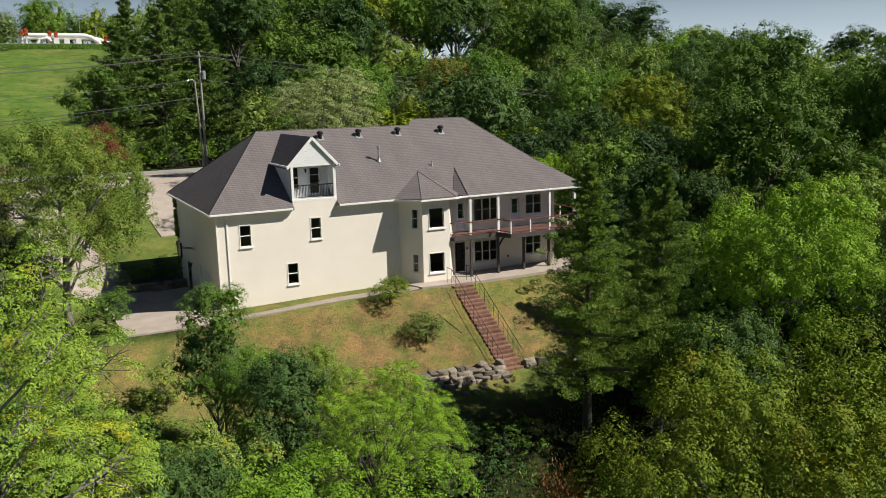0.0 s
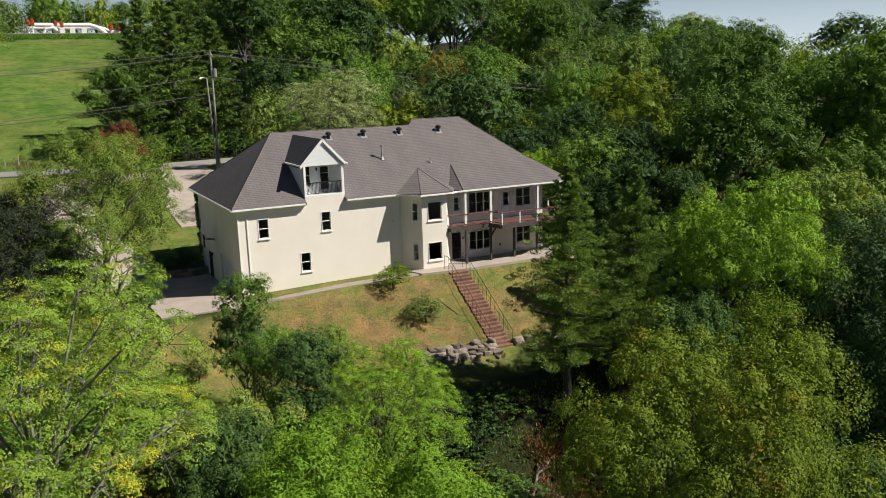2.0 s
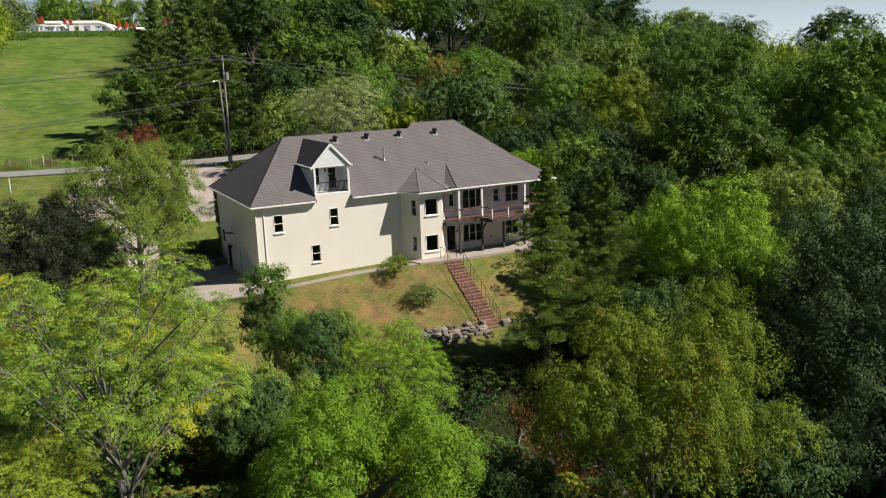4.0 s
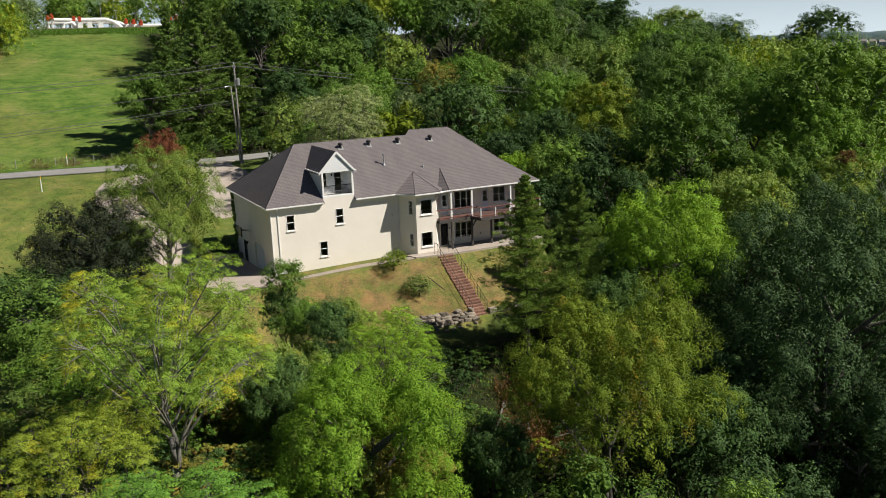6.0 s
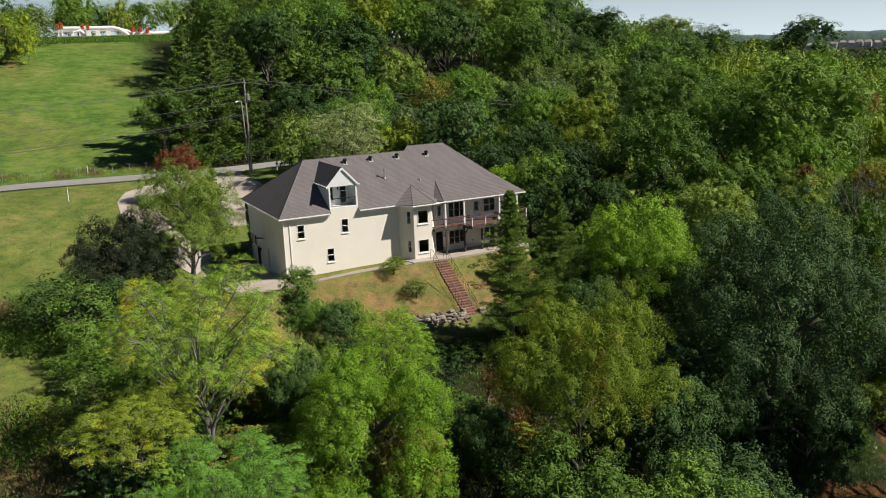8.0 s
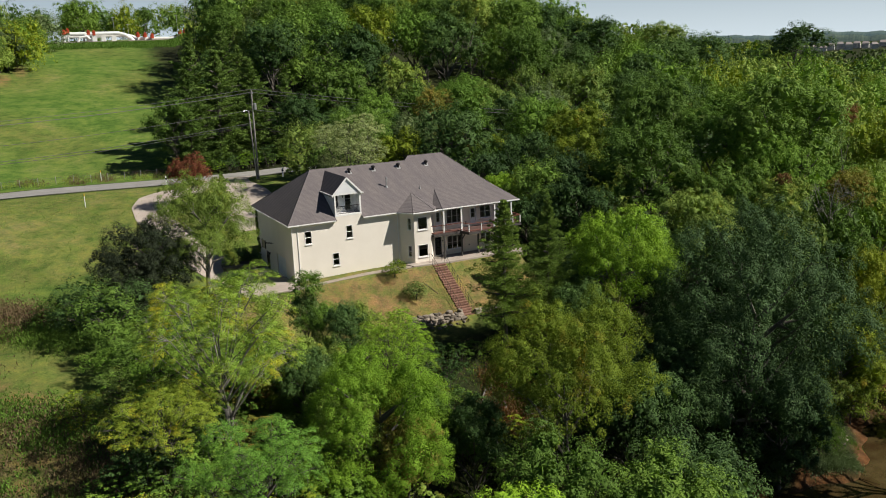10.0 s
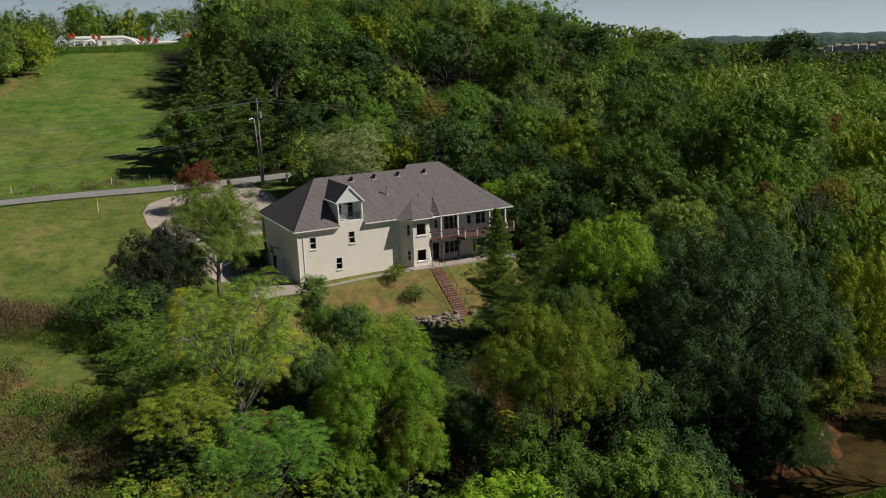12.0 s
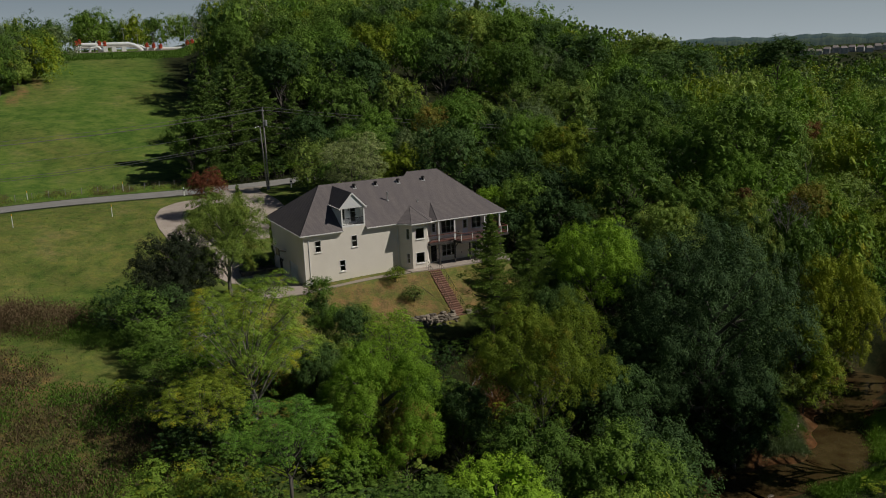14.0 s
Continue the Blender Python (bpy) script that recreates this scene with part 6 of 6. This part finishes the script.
for n, d0, d1, grade in ((70, 240, 380, "far"), (540, 380, 850, "remote"), (1700, 850, 2100, "last")):
    for _ in range(n):
        d, a = math.sqrt(rf.uniform(d0 * d0, d1 * d1)), radians(rf.uniform(29, 66))
        x, y = -20 + d * math.sin(a), -70 + d * math.cos(a)
        if -50 < d - 1190 < 60 and a > radians(49) or x < 90 and y < 320 or x < 200 and y < 200:
            continue
        z, r = gz(x, y), rf.uniform(5, 8) * (1.3 if grade == "last" else 1)
        # greyer leaf mix for the last trees: distance haze put into their colour
        far_tree(x, y, max(z + 3, min(z + rf.uniform(10, 16), crest(x, y))), r, ["grey", "mid", "dark", "willow", "grey", "lush"][int(rf.integers(6))] if grade == "last" else HUES[int(rf.integers(9))], "broad", int(rf.integers(3)), z - 4, grade)
far_v = np.concatenate([w for w, _ in FAR_LEAVES])
far_mesh = mesh_of_leaves("woodland", far_v, None)
hues = sorted({q for _, q in FAR_LEAVES})
for q in hues:
    far_mesh.materials.append(LEAF[q])
far_mesh.polygons.foreach_set("material_index", np.concatenate([np.full(len(w) // 3, hues.index(q)) for w, q in FAR_LEAVES]).astype(np.int32))
tagged(part("woodland", far_mesh, None), "distant mixed woodland on the hill and valley side", "woodland", kind="stuff")

def fallen_branch(x, y, length, turn, seed):
    """A dead branch lying on the ground, with a few broken twigs."""
    rr = random.Random(seed)
    c, q = math.cos(turn), math.sin(turn)
    bm = bmesh.new()
    pts = []
    for i in range(6):
        k = i / 5 * length
        px, py = x + c * k, y + q * k + 0.1 * rr.uniform(-1, 1)
        pts.append((px, py, gz(px, py) + 0.22 + 0.12 * rr.random()))
    add_path(bm, pts, 0.07, 6)
    for i in range(1, 5):
        a = turn + rr.choice((-1, 1)) * rr.uniform(0.5, 1.1)
        e = (pts[i][0] + math.cos(a) * 0.7, pts[i][1] + math.sin(a) * 0.7, pts[i][2] + rr.uniform(0.0, 0.45))
        add_tube(bm, pts[i], e, 0.03, 0.008, 5)
    return tagged(part("fallen_branch", bm, BARK_PALE), "bare grey-brown dead branch lying on the ravine's side", "branch", "dead branches on the ravine's side")


for i, (x, y, n, a) in enumerate(((11.8, -19.6, 3.2, 0.4), (13.0, -21.8, 2.8, 2.4), (14.4, -22.8, 3.6, 0.1), (12.4, -23.4, 2.6, 1.3), (15.2, -21.2, 2.4, 2.0), (10.4, -21.0, 2.6, 0.8))):
    fallen_branch(x, y, n, a, 300 + i)

# ---- along the road ----
POLE_WOOD = surface("weathered_pole", (0.26, 0.24, 0.22), (0.38, 0.36, 0.33), 2, 20, 0.9, stretch=(1, 1, 0.1))
WIRE = surface("cable", (0.10, 0.10, 0.10), (0.16, 0.16, 0.16), 2, 20, 0.5)
YELLOW = surface("yellow_marker", (0.62, 0.36, 0.02), (0.72, 0.45, 0.04), 4, 20, 0.6)
WHITE = surface("white_paint", (0.72, 0.72, 0.71), (0.80, 0.80, 0.79), 2, 20, 0.5, grain=0.08)
PX, PY = 10.25, 49.7


def utility_pole(x, y, top, fittings=True):
    z = gz(x, y)
    t = thing("utility_pole", "tall weathered timber utility pole with transformer and cables" if fittings else "tall weathered timber utility pole", "utility pole", at=(x, y, z))
    part("shaft", tube((0, 0, -0.4), (0, 0, top - z), 0.17, 0.11, 10), POLE_WOOD, t)
    part("crossarm", box((-0.07, -0.75, top - z - 0.55), (0.07, 0.75, top - z - 0.42), 0.01), POLE_WOOD, t)
    for v in (-0.65, 0.65):
        part("insulator", tube((0, v, top - z - 0.42), (0, v, top - z - 0.22), 0.06, 0.035, 8), GALV, t)
    part("insulator", tube((0, 0, top - z), (0, 0, top - z + 0.22), 0.06, 0.035, 8), GALV, t)
    if fittings:
        c = part("transformer", tube((0.38, -0.1, top - z - 3.0), (0.38, -0.1, top - z - 2.1), 0.24, None, 14), GALV, t, "grey transformer can")
        part("lid", tube((0.38, -0.1, top - z - 2.1), (0.38, -0.1, top - z - 2.0), 0.25, 0.1, 14), GALV, c)
        part("conduit", tube((0.0, -0.16, 0), (0.0, -0.14, 6.5), 0.035, None, 6), GALV, t)
    return t


TOPZ = 18.3
utility_pole(PX, PY, TOPZ)
utility_pole(-62, 50.5, 15.5, False)
utility_pole(100, 30.0, 9.0, False)
lp = thing("lamp_pole", "slim weathered pole with a small street lamp arm", "street lamp", at=(PX - 0.45, PY - 0.2, gz(PX, PY)))
part("shaft", tube((0.15, 0, -0.3), (-0.28, 0, 11.0), 0.13, 0.09, 10), POLE_WOOD, lp)
part("arm", add_path(bmesh.new(), [(-0.28, 0, 10.9), (-0.55, -0.1, 11.1), (-0.95, -0.2, 11.05)], 0.03), GALV, lp)
part("lamp_head", tube((-0.95, -0.2, 11.08), (-1.15, -0.24, 10.95), 0.07, 0.13, 8), GALV, lp)


def cable(a, b, sag, r=0.018):
    bm, pts = bmesh.new(), []
    for i in range(25):
        k = i / 24
        p = Vector(a).lerp(Vector(b), k)
        p.z -= 4 * sag * k * (1 - k)
        pts.append(p)
    return tagged(part("overhead_cable", add_path(bm, pts, r, 4), WIRE), "thin dark overhead cable beside the road", "cable", "overhead cables")


for (yo, zo, sag) in ((0.0, 0.2, 1.2), (-0.65, -0.3, 1.25), (0.65, -0.3, 1.3), (-0.1, -3.0, 1.4), (-0.1, -5.0, 1.6), (0.1, -5.3, 1.7)):
    cable((PX, PY + yo, TOPZ + zo), (-62, 50.5 + yo, 15.5 + zo), sag, 0.034 if zo < -4 else 0.028)
    if zo > -4:
        cable((PX, PY + yo, TOPZ + zo), (100, 30.0 + yo, 9.0 + zo), sag, 0.034 if zo == 0.2 else 0.028)
cable((PX, PY, TOPZ - 5.0), (20.5, 13.0, 8.2), 0.5, 0.02)


def stake(x, y, height, label="white marker post with a yellow cap"):
    t = thing("marker_post", label, "marker post", "marker posts", at=(x, y, gz(x, y)))
    part("post", tube((0, 0, -0.1), (0, 0, height - 0.35), 0.06, 0.055, 8), WHITE, t)
    part("cap", tube((0, 0, height - 0.35), (0.02, 0, height), 0.065, 0.05, 8), YELLOW, t, "yellow cap")


for x, y, hh in ((-16.5, 41.0, 1.9), (-30.0, 41.2, 2.0), (-12.2, 63.6, 1.7), (-27.5, 64.0, 1.5)):
    stake(x, y, hh)


def mailbox(x, y):
    t = thing("mailbox", "dark mailbox on a white timber post", "mailbox", at=(x, y, gz(x, y)))
    part("post", box((-0.09, -0.09, -0.1), (0.09, 0.09, 1.45), 0.01), WHITE, t)
    part("box", box((-0.14, -0.32, 0.95), (0.14, 0.24, 1.22), 0.06), DARK_METAL, t, "dark metal box")
    part("arm", box((-0.05, -0.3, 0.88), (0.05, 0.09, 0.94), 0.006), WHITE, t)


mailbox(14.2, 49.5)
mailbox(-3.6, 53.2)
fence = thing("wire_fence", "weathered farm fence of timber posts and wire beyond the road", "fence")
for i in range(24):
    x = -58 + i * 2.6
    y = 63.4 + 0.3 * math.sin(i)
    part("post", tube((x, y, gz(x, y) - 0.2), (x + 0.03, y, gz(x, y) + 1.25), 0.055, 0.05, 6), POLE_WOOD, fence)
for k in (0.4, 0.75, 1.1):
    pts = [(-58 + i * 2.6, 63.4 + 0.3 * math.sin(i), gz(-58 + i * 2.6, 63.4) + k) for i in range(24)]
    part("wire", add_path(bmesh.new(), pts, 0.01, 3), WIRE, fence)

# ---- pipe station on the hilltop ----
RED = surface("red_valve", (0.42, 0.05, 0.02), (0.55, 0.09, 0.03), 3, 20, 0.5)
PIPE = surface("pipe_paint", (0.66, 0.67, 0.64), (0.76, 0.77, 0.74), 1, 20, 0.45, grain=0.08)


def station(x, y):
    z = gz(x, y) + 0.6
    st = thing("pipe_station", "white gas pipes with red valves on the hilltop", "pipe station", at=(x, y, z))
    part("pad", slab([(-20, -3), (36, -3), (36, 12), (-20, 12)], -4.0, 0.1), CONCRETE, st)

    def run(pts, r):
        part("pipe", add_path(bmesh.new(), pts, r, 10), PIPE, st)
    run([(-1.0, 0, 0), (-1.6, 0, 1.8), (-2.8, 0, 2.7), (-7.4, 0, 2.8), (9, 0, 2.8), (11, 0, 2.2), (13, 0, 0.9), (13.8, 0, 0)], 0.7)
    run([(-10, 2, 0), (-9.4, 2, 1.2), (-8.4, 2, 2.0), (12, 2, 2.1), (14, 2, 1.6), (16.0, 2, 0)], 0.6)
    run([(15, 1, 0.7), (31, 1, 0.7)], 0.55)
    run([(-5, -1, 0), (-4.4, -1, 1.5), (-2, -1, 1.9), (0, -1, 0)], 0.45)
    for vx, vz in ((-9.2, 3.9), (-8.0, 4.4), (-1.2, 3.7), (0.6, 3.5), (15.5, 2.6), (18, 2.4), (20.5, 2.0), (30.6, 3.2), (32.4, 3.6)):
        v = part("valve", box((vx - 0.6, -0.7, vz - 1.3), (vx + 0.6, 0.7, vz), 0.15), RED, st, "red valve housing")
        part("wheel", tube((vx, -0.9, vz + 0.1), (vx, -0.75, vz + 0.1), 0.42, None, 12), RED, v)
        part("stem", tube((vx, 0, 0), (vx, 0, vz - 1.0), 0.25, None, 8), PIPE, v)
    for bx in (0.5, 3.5, 7.0):
        part("cabinet", box((bx - 0.8, -2.2, 0), (bx + 0.8, -1.2, 1.7), 0.05), PIPE, st)
    for lx, lh in ((8.3, 8.5), (13.2, 6.0), (31, 9)):
        part("lamp_post", tube((lx, 6, 0), (lx, 6, lh), 0.10, 0.07, 6), GALV, st)
        part("lamp_head", box((lx - 0.6, 5.8, lh), (lx + 0.6, 6.2, lh + 0.2), 0.03), GALV, st)


station(5.8, 247)

# ---- the bank: boulders, creek ----
ROCK = surface("limestone", (0.19, 0.160, 0.130), (0.36, 0.305, 0.245), 1.6, 14, 0.95, relief=0.9, depth=0.06, vary=0.5)


def boulder(x, y, sx, sy, sz, seed, z=None):
    rr = np.random.default_rng(int(seed) + 500)
    bm = bmesh.new()
    for _ in range(26):
        u = rr.normal(size=3)
        u /= np.abs(u).max() ** 0.75 * np.linalg.norm(u) ** 0.25
        k = 0.82 + 0.22 * rr.random()
        bm.verts.new((u[0] * sx * k, u[1] * sy * k, u[2] * sz * k))
    hull = bmesh.ops.convex_hull(bm, input=bm.verts)
    bmesh.ops.delete(bm, geom=[v for v in bm.verts if not v.link_faces], context="VERTS")
    bmesh.ops.bevel(bm, geom=bm.edges[:], offset=0.02, segments=1, affect="EDGES")
    ob = part("boulder", bm, ROCK)
    ob.matrix_basis = pose(x, y, (gz(x, y) if z is None else z) + sz * 0.3, random.uniform(-8, 8), random.uniform(-8, 8), random.uniform(-24, 24))
    return tagged(ob, "weathered grey limestone boulder at the foot of the bank", "boulder", "boulders of the retaining wall")


def wall_block(x, y, z, length, deep, high, seed):
    """A rough squared block with broken edges."""
    rr = np.random.default_rng(seed + 900)
    bm = bmesh.new()
    for sx in (-0.5, 0.0, 0.5):
        for sy in (-0.5, 0.5):
            for sz in (0.0, 1.0):
                j = rr.normal(size=3) * np.array([0.11, 0.10, 0.09])
                bm.verts.new((sx * length * (1 + j[0]) * (0.9 if sz else 1), sy * deep * (1 + 2 * j[1]), sz * high + j[2] * high * 1.6))
    bmesh.ops.convex_hull(bm, input=bm.verts)
    bmesh.ops.delete(bm, geom=[v for v in bm.verts if not v.link_faces], context="VERTS")
    bmesh.ops.bevel(bm, geom=bm.edges[:], offset=0.022, segments=1, affect="EDGES")
    ob = part("boulder", bm, ROCK)
    ob.matrix_basis = pose(x, y, z, rr.uniform(-5, 5), rr.uniform(-6, 6), rr.uniform(-9, 9))
    return tagged(ob, "rough squared limestone block of the dry retaining wall", "boulder", "boulders of the retaining wall")


random.seed(3)
for k in range(4):
    x = 8.9 + 0.2 * k
    while x < 15.2:
        w = random.uniform(0.35, 0.85)
        hh = random.uniform(0.20, 0.30)
        if not (k == 3 and random.random() < 0.3):
            y = -9.35 + 0.17 * k + 0.05 * math.sin(x * 2)
            wall_block(x + w / 2, y, min(gz(x, -9.4), gz(x, -9.1)) - 0.1 + 0.23 * k, w * 0.97, random.uniform(0.45, 0.6), hh, int(x * 100) + k)
        x += w
for i in range(5):
    wall_block(17.2 + i * 0.85, -9.0 + random.uniform(-0.15, 0.15), gz(17.2 + i * 0.85, -9.0) - 0.1, random.uniform(0.6, 0.95), 0.5, random.uniform(0.35, 0.5), 4000 + i)
for i in range(9):
    boulder(9.0 + i * 0.75, -10.0 + random.uniform(-0.25, 0.2), random.uniform(0.18, 0.35), random.uniform(0.15, 0.3), random.uniform(0.1, 0.2), i + 60)
pipe = add_path(bmesh.new(), [(x, y, gz(x, y) + 0.02) for x, y in ((13.1, -4.6), (13.5, -5.3), (14.0, -6.2))], 0.03, 6)
tagged(part("drain_pipe", pipe, DARK_WOOD), "thin grey drain pipe half sunk in the lawn bank", "pipe")

WATER, nodes, links, b = shader("creek_water", 0.10)
silt = ramp(nodes, [(0.35, (0.040, 0.024, 0.010)), (0.55, (0.062, 0.044, 0.018)), (0.72, (0.085, 0.060, 0.026))])
links.new(noise_tex(nodes, links, 0.35, 5, 0.65).outputs[0], silt.inputs[0])
links.new(silt.outputs[0], b.inputs["Base Color"])
b.inputs["Specular IOR Level"].default_value = 0.5
wn = noise_tex(nodes, links, 1.6, 4, 0.6)
bump(nodes, links, b, wn.outputs[0], 0.12, 0.03)

pts = []
for (ax, ay), (bx, by) in zip(CREEK, CREEK[1:]):
    pts += [(ax + (bx - ax) * i / 6, ay + (by - ay) * i / 6) for i in range(6)]
pts = [p for p in pts if 27 < p[0] < 76]
bm, last = bmesh.new(), None
for i, (x, y) in enumerate(pts):
    q = pts[min(i + 1, len(pts) - 1)] if i + 1 < len(pts) else pts[i]
    o = pts[max(i - 1, 0)]
    d = Vector((q[0] - o[0], q[1] - o[1])).normalized()
    cur = [bm.verts.new((x - d.y * w, y + d.x * w, -20.45)) for w in (-4.2, 0, 4.2)]
    if last:
        for k in range(2):
            bm.faces.new((last[k], cur[k], cur[k + 1], last[k + 1]))
    last = cur
bmesh.ops.recalc_face_normals(bm, faces=bm.faces)
tagged(part("water", bm, WATER), "shallow brown creek water in the ravine", "water", kind="structure")
for i in range(5):
    k = random.randrange(2, len(pts) - 2)
    x, y = pts[k]
    boulder(x + random.uniform(-5, 5), y + random.uniform(-5, 5), random.uniform(0.15, 0.5), random.uniform(0.15, 0.4), random.uniform(0.1, 0.25), i + 200)
for i in range(16):
    boulder(50.2 + random.gauss(0, 1.2), -28.0 + random.gauss(0, 0.8), random.uniform(0.12, 0.3), random.uniform(0.12, 0.3), random.uniform(0.08, 0.16), i + 230)

# ---- round the garage ----
planter = thing("planter", "low dark stone planter beside the garage", "planter", at=(-2.2, 12.2, gz(-2.2, 11.5)))
for i in range(9):
    for k in range(3):
        o = part("stone", box((-2.3 + i * 0.55 + 0.27 * (k % 2), -0.2, k * 0.22), (-2.3 + i * 0.55 + 0.53 + 0.27 * (k % 2), 0.15, k * 0.22 + 0.21), 0.03), ROCK, planter)
part("soil", box((-2.2, 0.15, -0.2), (2.5, 2.2, 0.58), 0.05), BARK, planter)
bush(-3.2, 13.4, 1.6, 1.2, "dark", "dark green shrub in the stone planter", "bush")
bush(-1.2, 13.6, 1.8, 1.2, "dark", "dark green shrub in the stone planter", "bush")
hoop = thing("basketball_hoop", "wall-mounted basketball hoop above the garage", "basketball hoop", at=(0.44, 8.3, 2.2))
BOARD = surface("weathered_board", (0.30, 0.24, 0.13), (0.46, 0.40, 0.24), 3, 30, 0.6)
part("backboard", box((-1.0, -0.62, 0.0), (-0.95, 0.62, 0.95), 0.01), BOARD, hoop, "yellowed backboard")
for yy in (-0.63, 0.63):
    part("frame", box((-1.03, yy - 0.03, -0.03), (-0.92, yy + 0.03, 0.98), 0.01), DARK_METAL, hoop)
part("bracket", add_path(bmesh.new(), [(0, -0.3, 0.4), (-0.95, -0.3, 0.6), (-0.95, 0.3, 0.6), (0, 0.3, 0.4)], 0.03), DARK_METAL, hoop)
ring = [(-1.3 + 0.23 * math.cos(i * math.tau / 12), 0.23 * math.sin(i * math.tau / 12), 0.15) for i in range(13)]
part("rim", add_path(bmesh.new(), ring, 0.015, 5), DARK_METAL, hoop)
gl = thing("wall_lantern", "dark wall lantern beside the garage door", "lantern", at=(0.44, 9.2, 1.25))
part("body", tube((-0.15, 0, -0.12), (-0.15, 0, 0.14), 0.06, 0.09, 6), DARK_METAL, gl)
part("bracket", tube((0, 0, 0.12), (-0.15, 0, 0.16), 0.02, None, 5), DARK_METAL, gl)
lobes = []
r3 = np.random.default_rng(21)
for i in range(60):
    z = -0.7 + 6.2 * r3.random()
    spread = 0.25 + 0.9 * r3.random() ** 2 * (1 - z / 9)
    lobes.append(((0.36, 14.5 - spread, z), (0.16, 0.24, 0.30)))
ivy = mesh_of_leaves("ivy", leaf_cloud(r3, lobes, 40, 0.14, 0.8), LEAF["pale"])
tagged(part("ivy", ivy, None), "green ivy climbing the back corner of the garage wall", "climbing plant")

# ---- the distance ----
FAR_WALL = surface("far_house_paint", (0.55, 0.53, 0.50), (0.66, 0.64, 0.60), 0.1, 1, 0.9)
FAR_ROOF = surface("far_house_roof", (0.26, 0.23, 0.22), (0.34, 0.30, 0.28), 0.1, 1, 0.9)
for i in range(12):
    d, a = 1205 + 14 * math.sin(i * 2.2), radians(50.3 + i * 0.46)
    x, y = -28 + d * math.sin(a), -92 + d * math.cos(a)
    t = thing("far_house", "distant pale house with a grey pitched roof", "house", "houses of the far estate", at=(x, y, gz(x, y)), turn=-50 + 16 * math.sin(i * 1.7))
    w, tall = 4.0 + 0.5 * math.sin(i * 3.1), 4.6 + 0.9 * math.sin(i * 5.3)
    part("wall", box((-w, -3.6, -2), (w, 3.6, tall)), FAR_WALL, t)
    bm = bmesh.new()
    p = [bm.verts.new(q) for q in ((-w - 0.4, -4.1, tall - 0.1), (w + 0.4, -4.1, tall - 0.1), (w + 0.4, 4.1, tall - 0.1), (-w - 0.4, 4.1, tall - 0.1), (-w * 0.7, 0, tall + 2.6), (w * 0.7, 0, tall + 2.6))]
    for f in ((0, 1, 5, 4), (2, 3, 4, 5), (0, 4, 3), (1, 2, 5), (3, 2, 1, 0)):
        bm.faces.new([p[k] for k in f])
    part("roof", bm, FAR_ROOF, t)
    for q in (-0.5, 0.5):
        part("window", box((w * q - 0.6, -3.68, 1.2), (w * q + 0.6, -3.55, 2.6)), GLASS, t)


def far_ridge(d, a0, a1, z0, z1, seed, material):
    """A wooded ridge on the horizon, at distance d between two bearings, with an uneven line of crowns."""
    rr = np.random.default_rng(seed)
    bm, last = bmesh.new(), None
    n = int((a1 - a0) * 22)
    bumps = rr.random(n + 1)
    for i in range(n + 1):
        a, h = radians(a0 + (a1 - a0) * i / n), z0 + (z1 - z0) * i / n
        top = h + 3 * math.sin(i * 0.05 + seed) + 1.5 * math.sin(i * 0.21 + 2 * seed)
        cur = [bm.verts.new((q * math.sin(a), q * math.cos(a), z)) for q, z in ((d, -40), (d + 60, top - 12 + 3 * bumps[i // 3]), (d + 80, top + 3 * bumps[i]), (d + 140, top - 20), (d + 200, -40))]
        if last:
            for k in range(4):
                bm.faces.new((last[k], last[k + 1], cur[k + 1], cur[k]))
        last = cur
    bmesh.ops.recalc_face_normals(bm, faces=bm.faces)
    return tagged(part("backdrop", bm, material, smooth=True), "hazy blue-green wooded ridge on the horizon", "backdrop", kind="structure")


def ridge_material(name, haze_glow):
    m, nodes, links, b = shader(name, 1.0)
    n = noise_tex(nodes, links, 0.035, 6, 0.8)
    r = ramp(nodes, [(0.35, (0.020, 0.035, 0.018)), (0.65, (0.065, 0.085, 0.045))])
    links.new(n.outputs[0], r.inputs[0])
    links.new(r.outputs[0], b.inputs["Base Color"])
    # blue emission stands in for the haze of distance
    b.inputs["Emission Color"].default_value, b.inputs["Emission Strength"].default_value = (0.30, 0.53, 0.74, 1), haze_glow
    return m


far_ridge(2300, 20, 80, 30, 26, 3, ridge_material("ridge_near_haze", 0.05))
far_ridge(3000, 20, 80, 46, 38, 4, ridge_material("ridge_far_haze", 0.10))
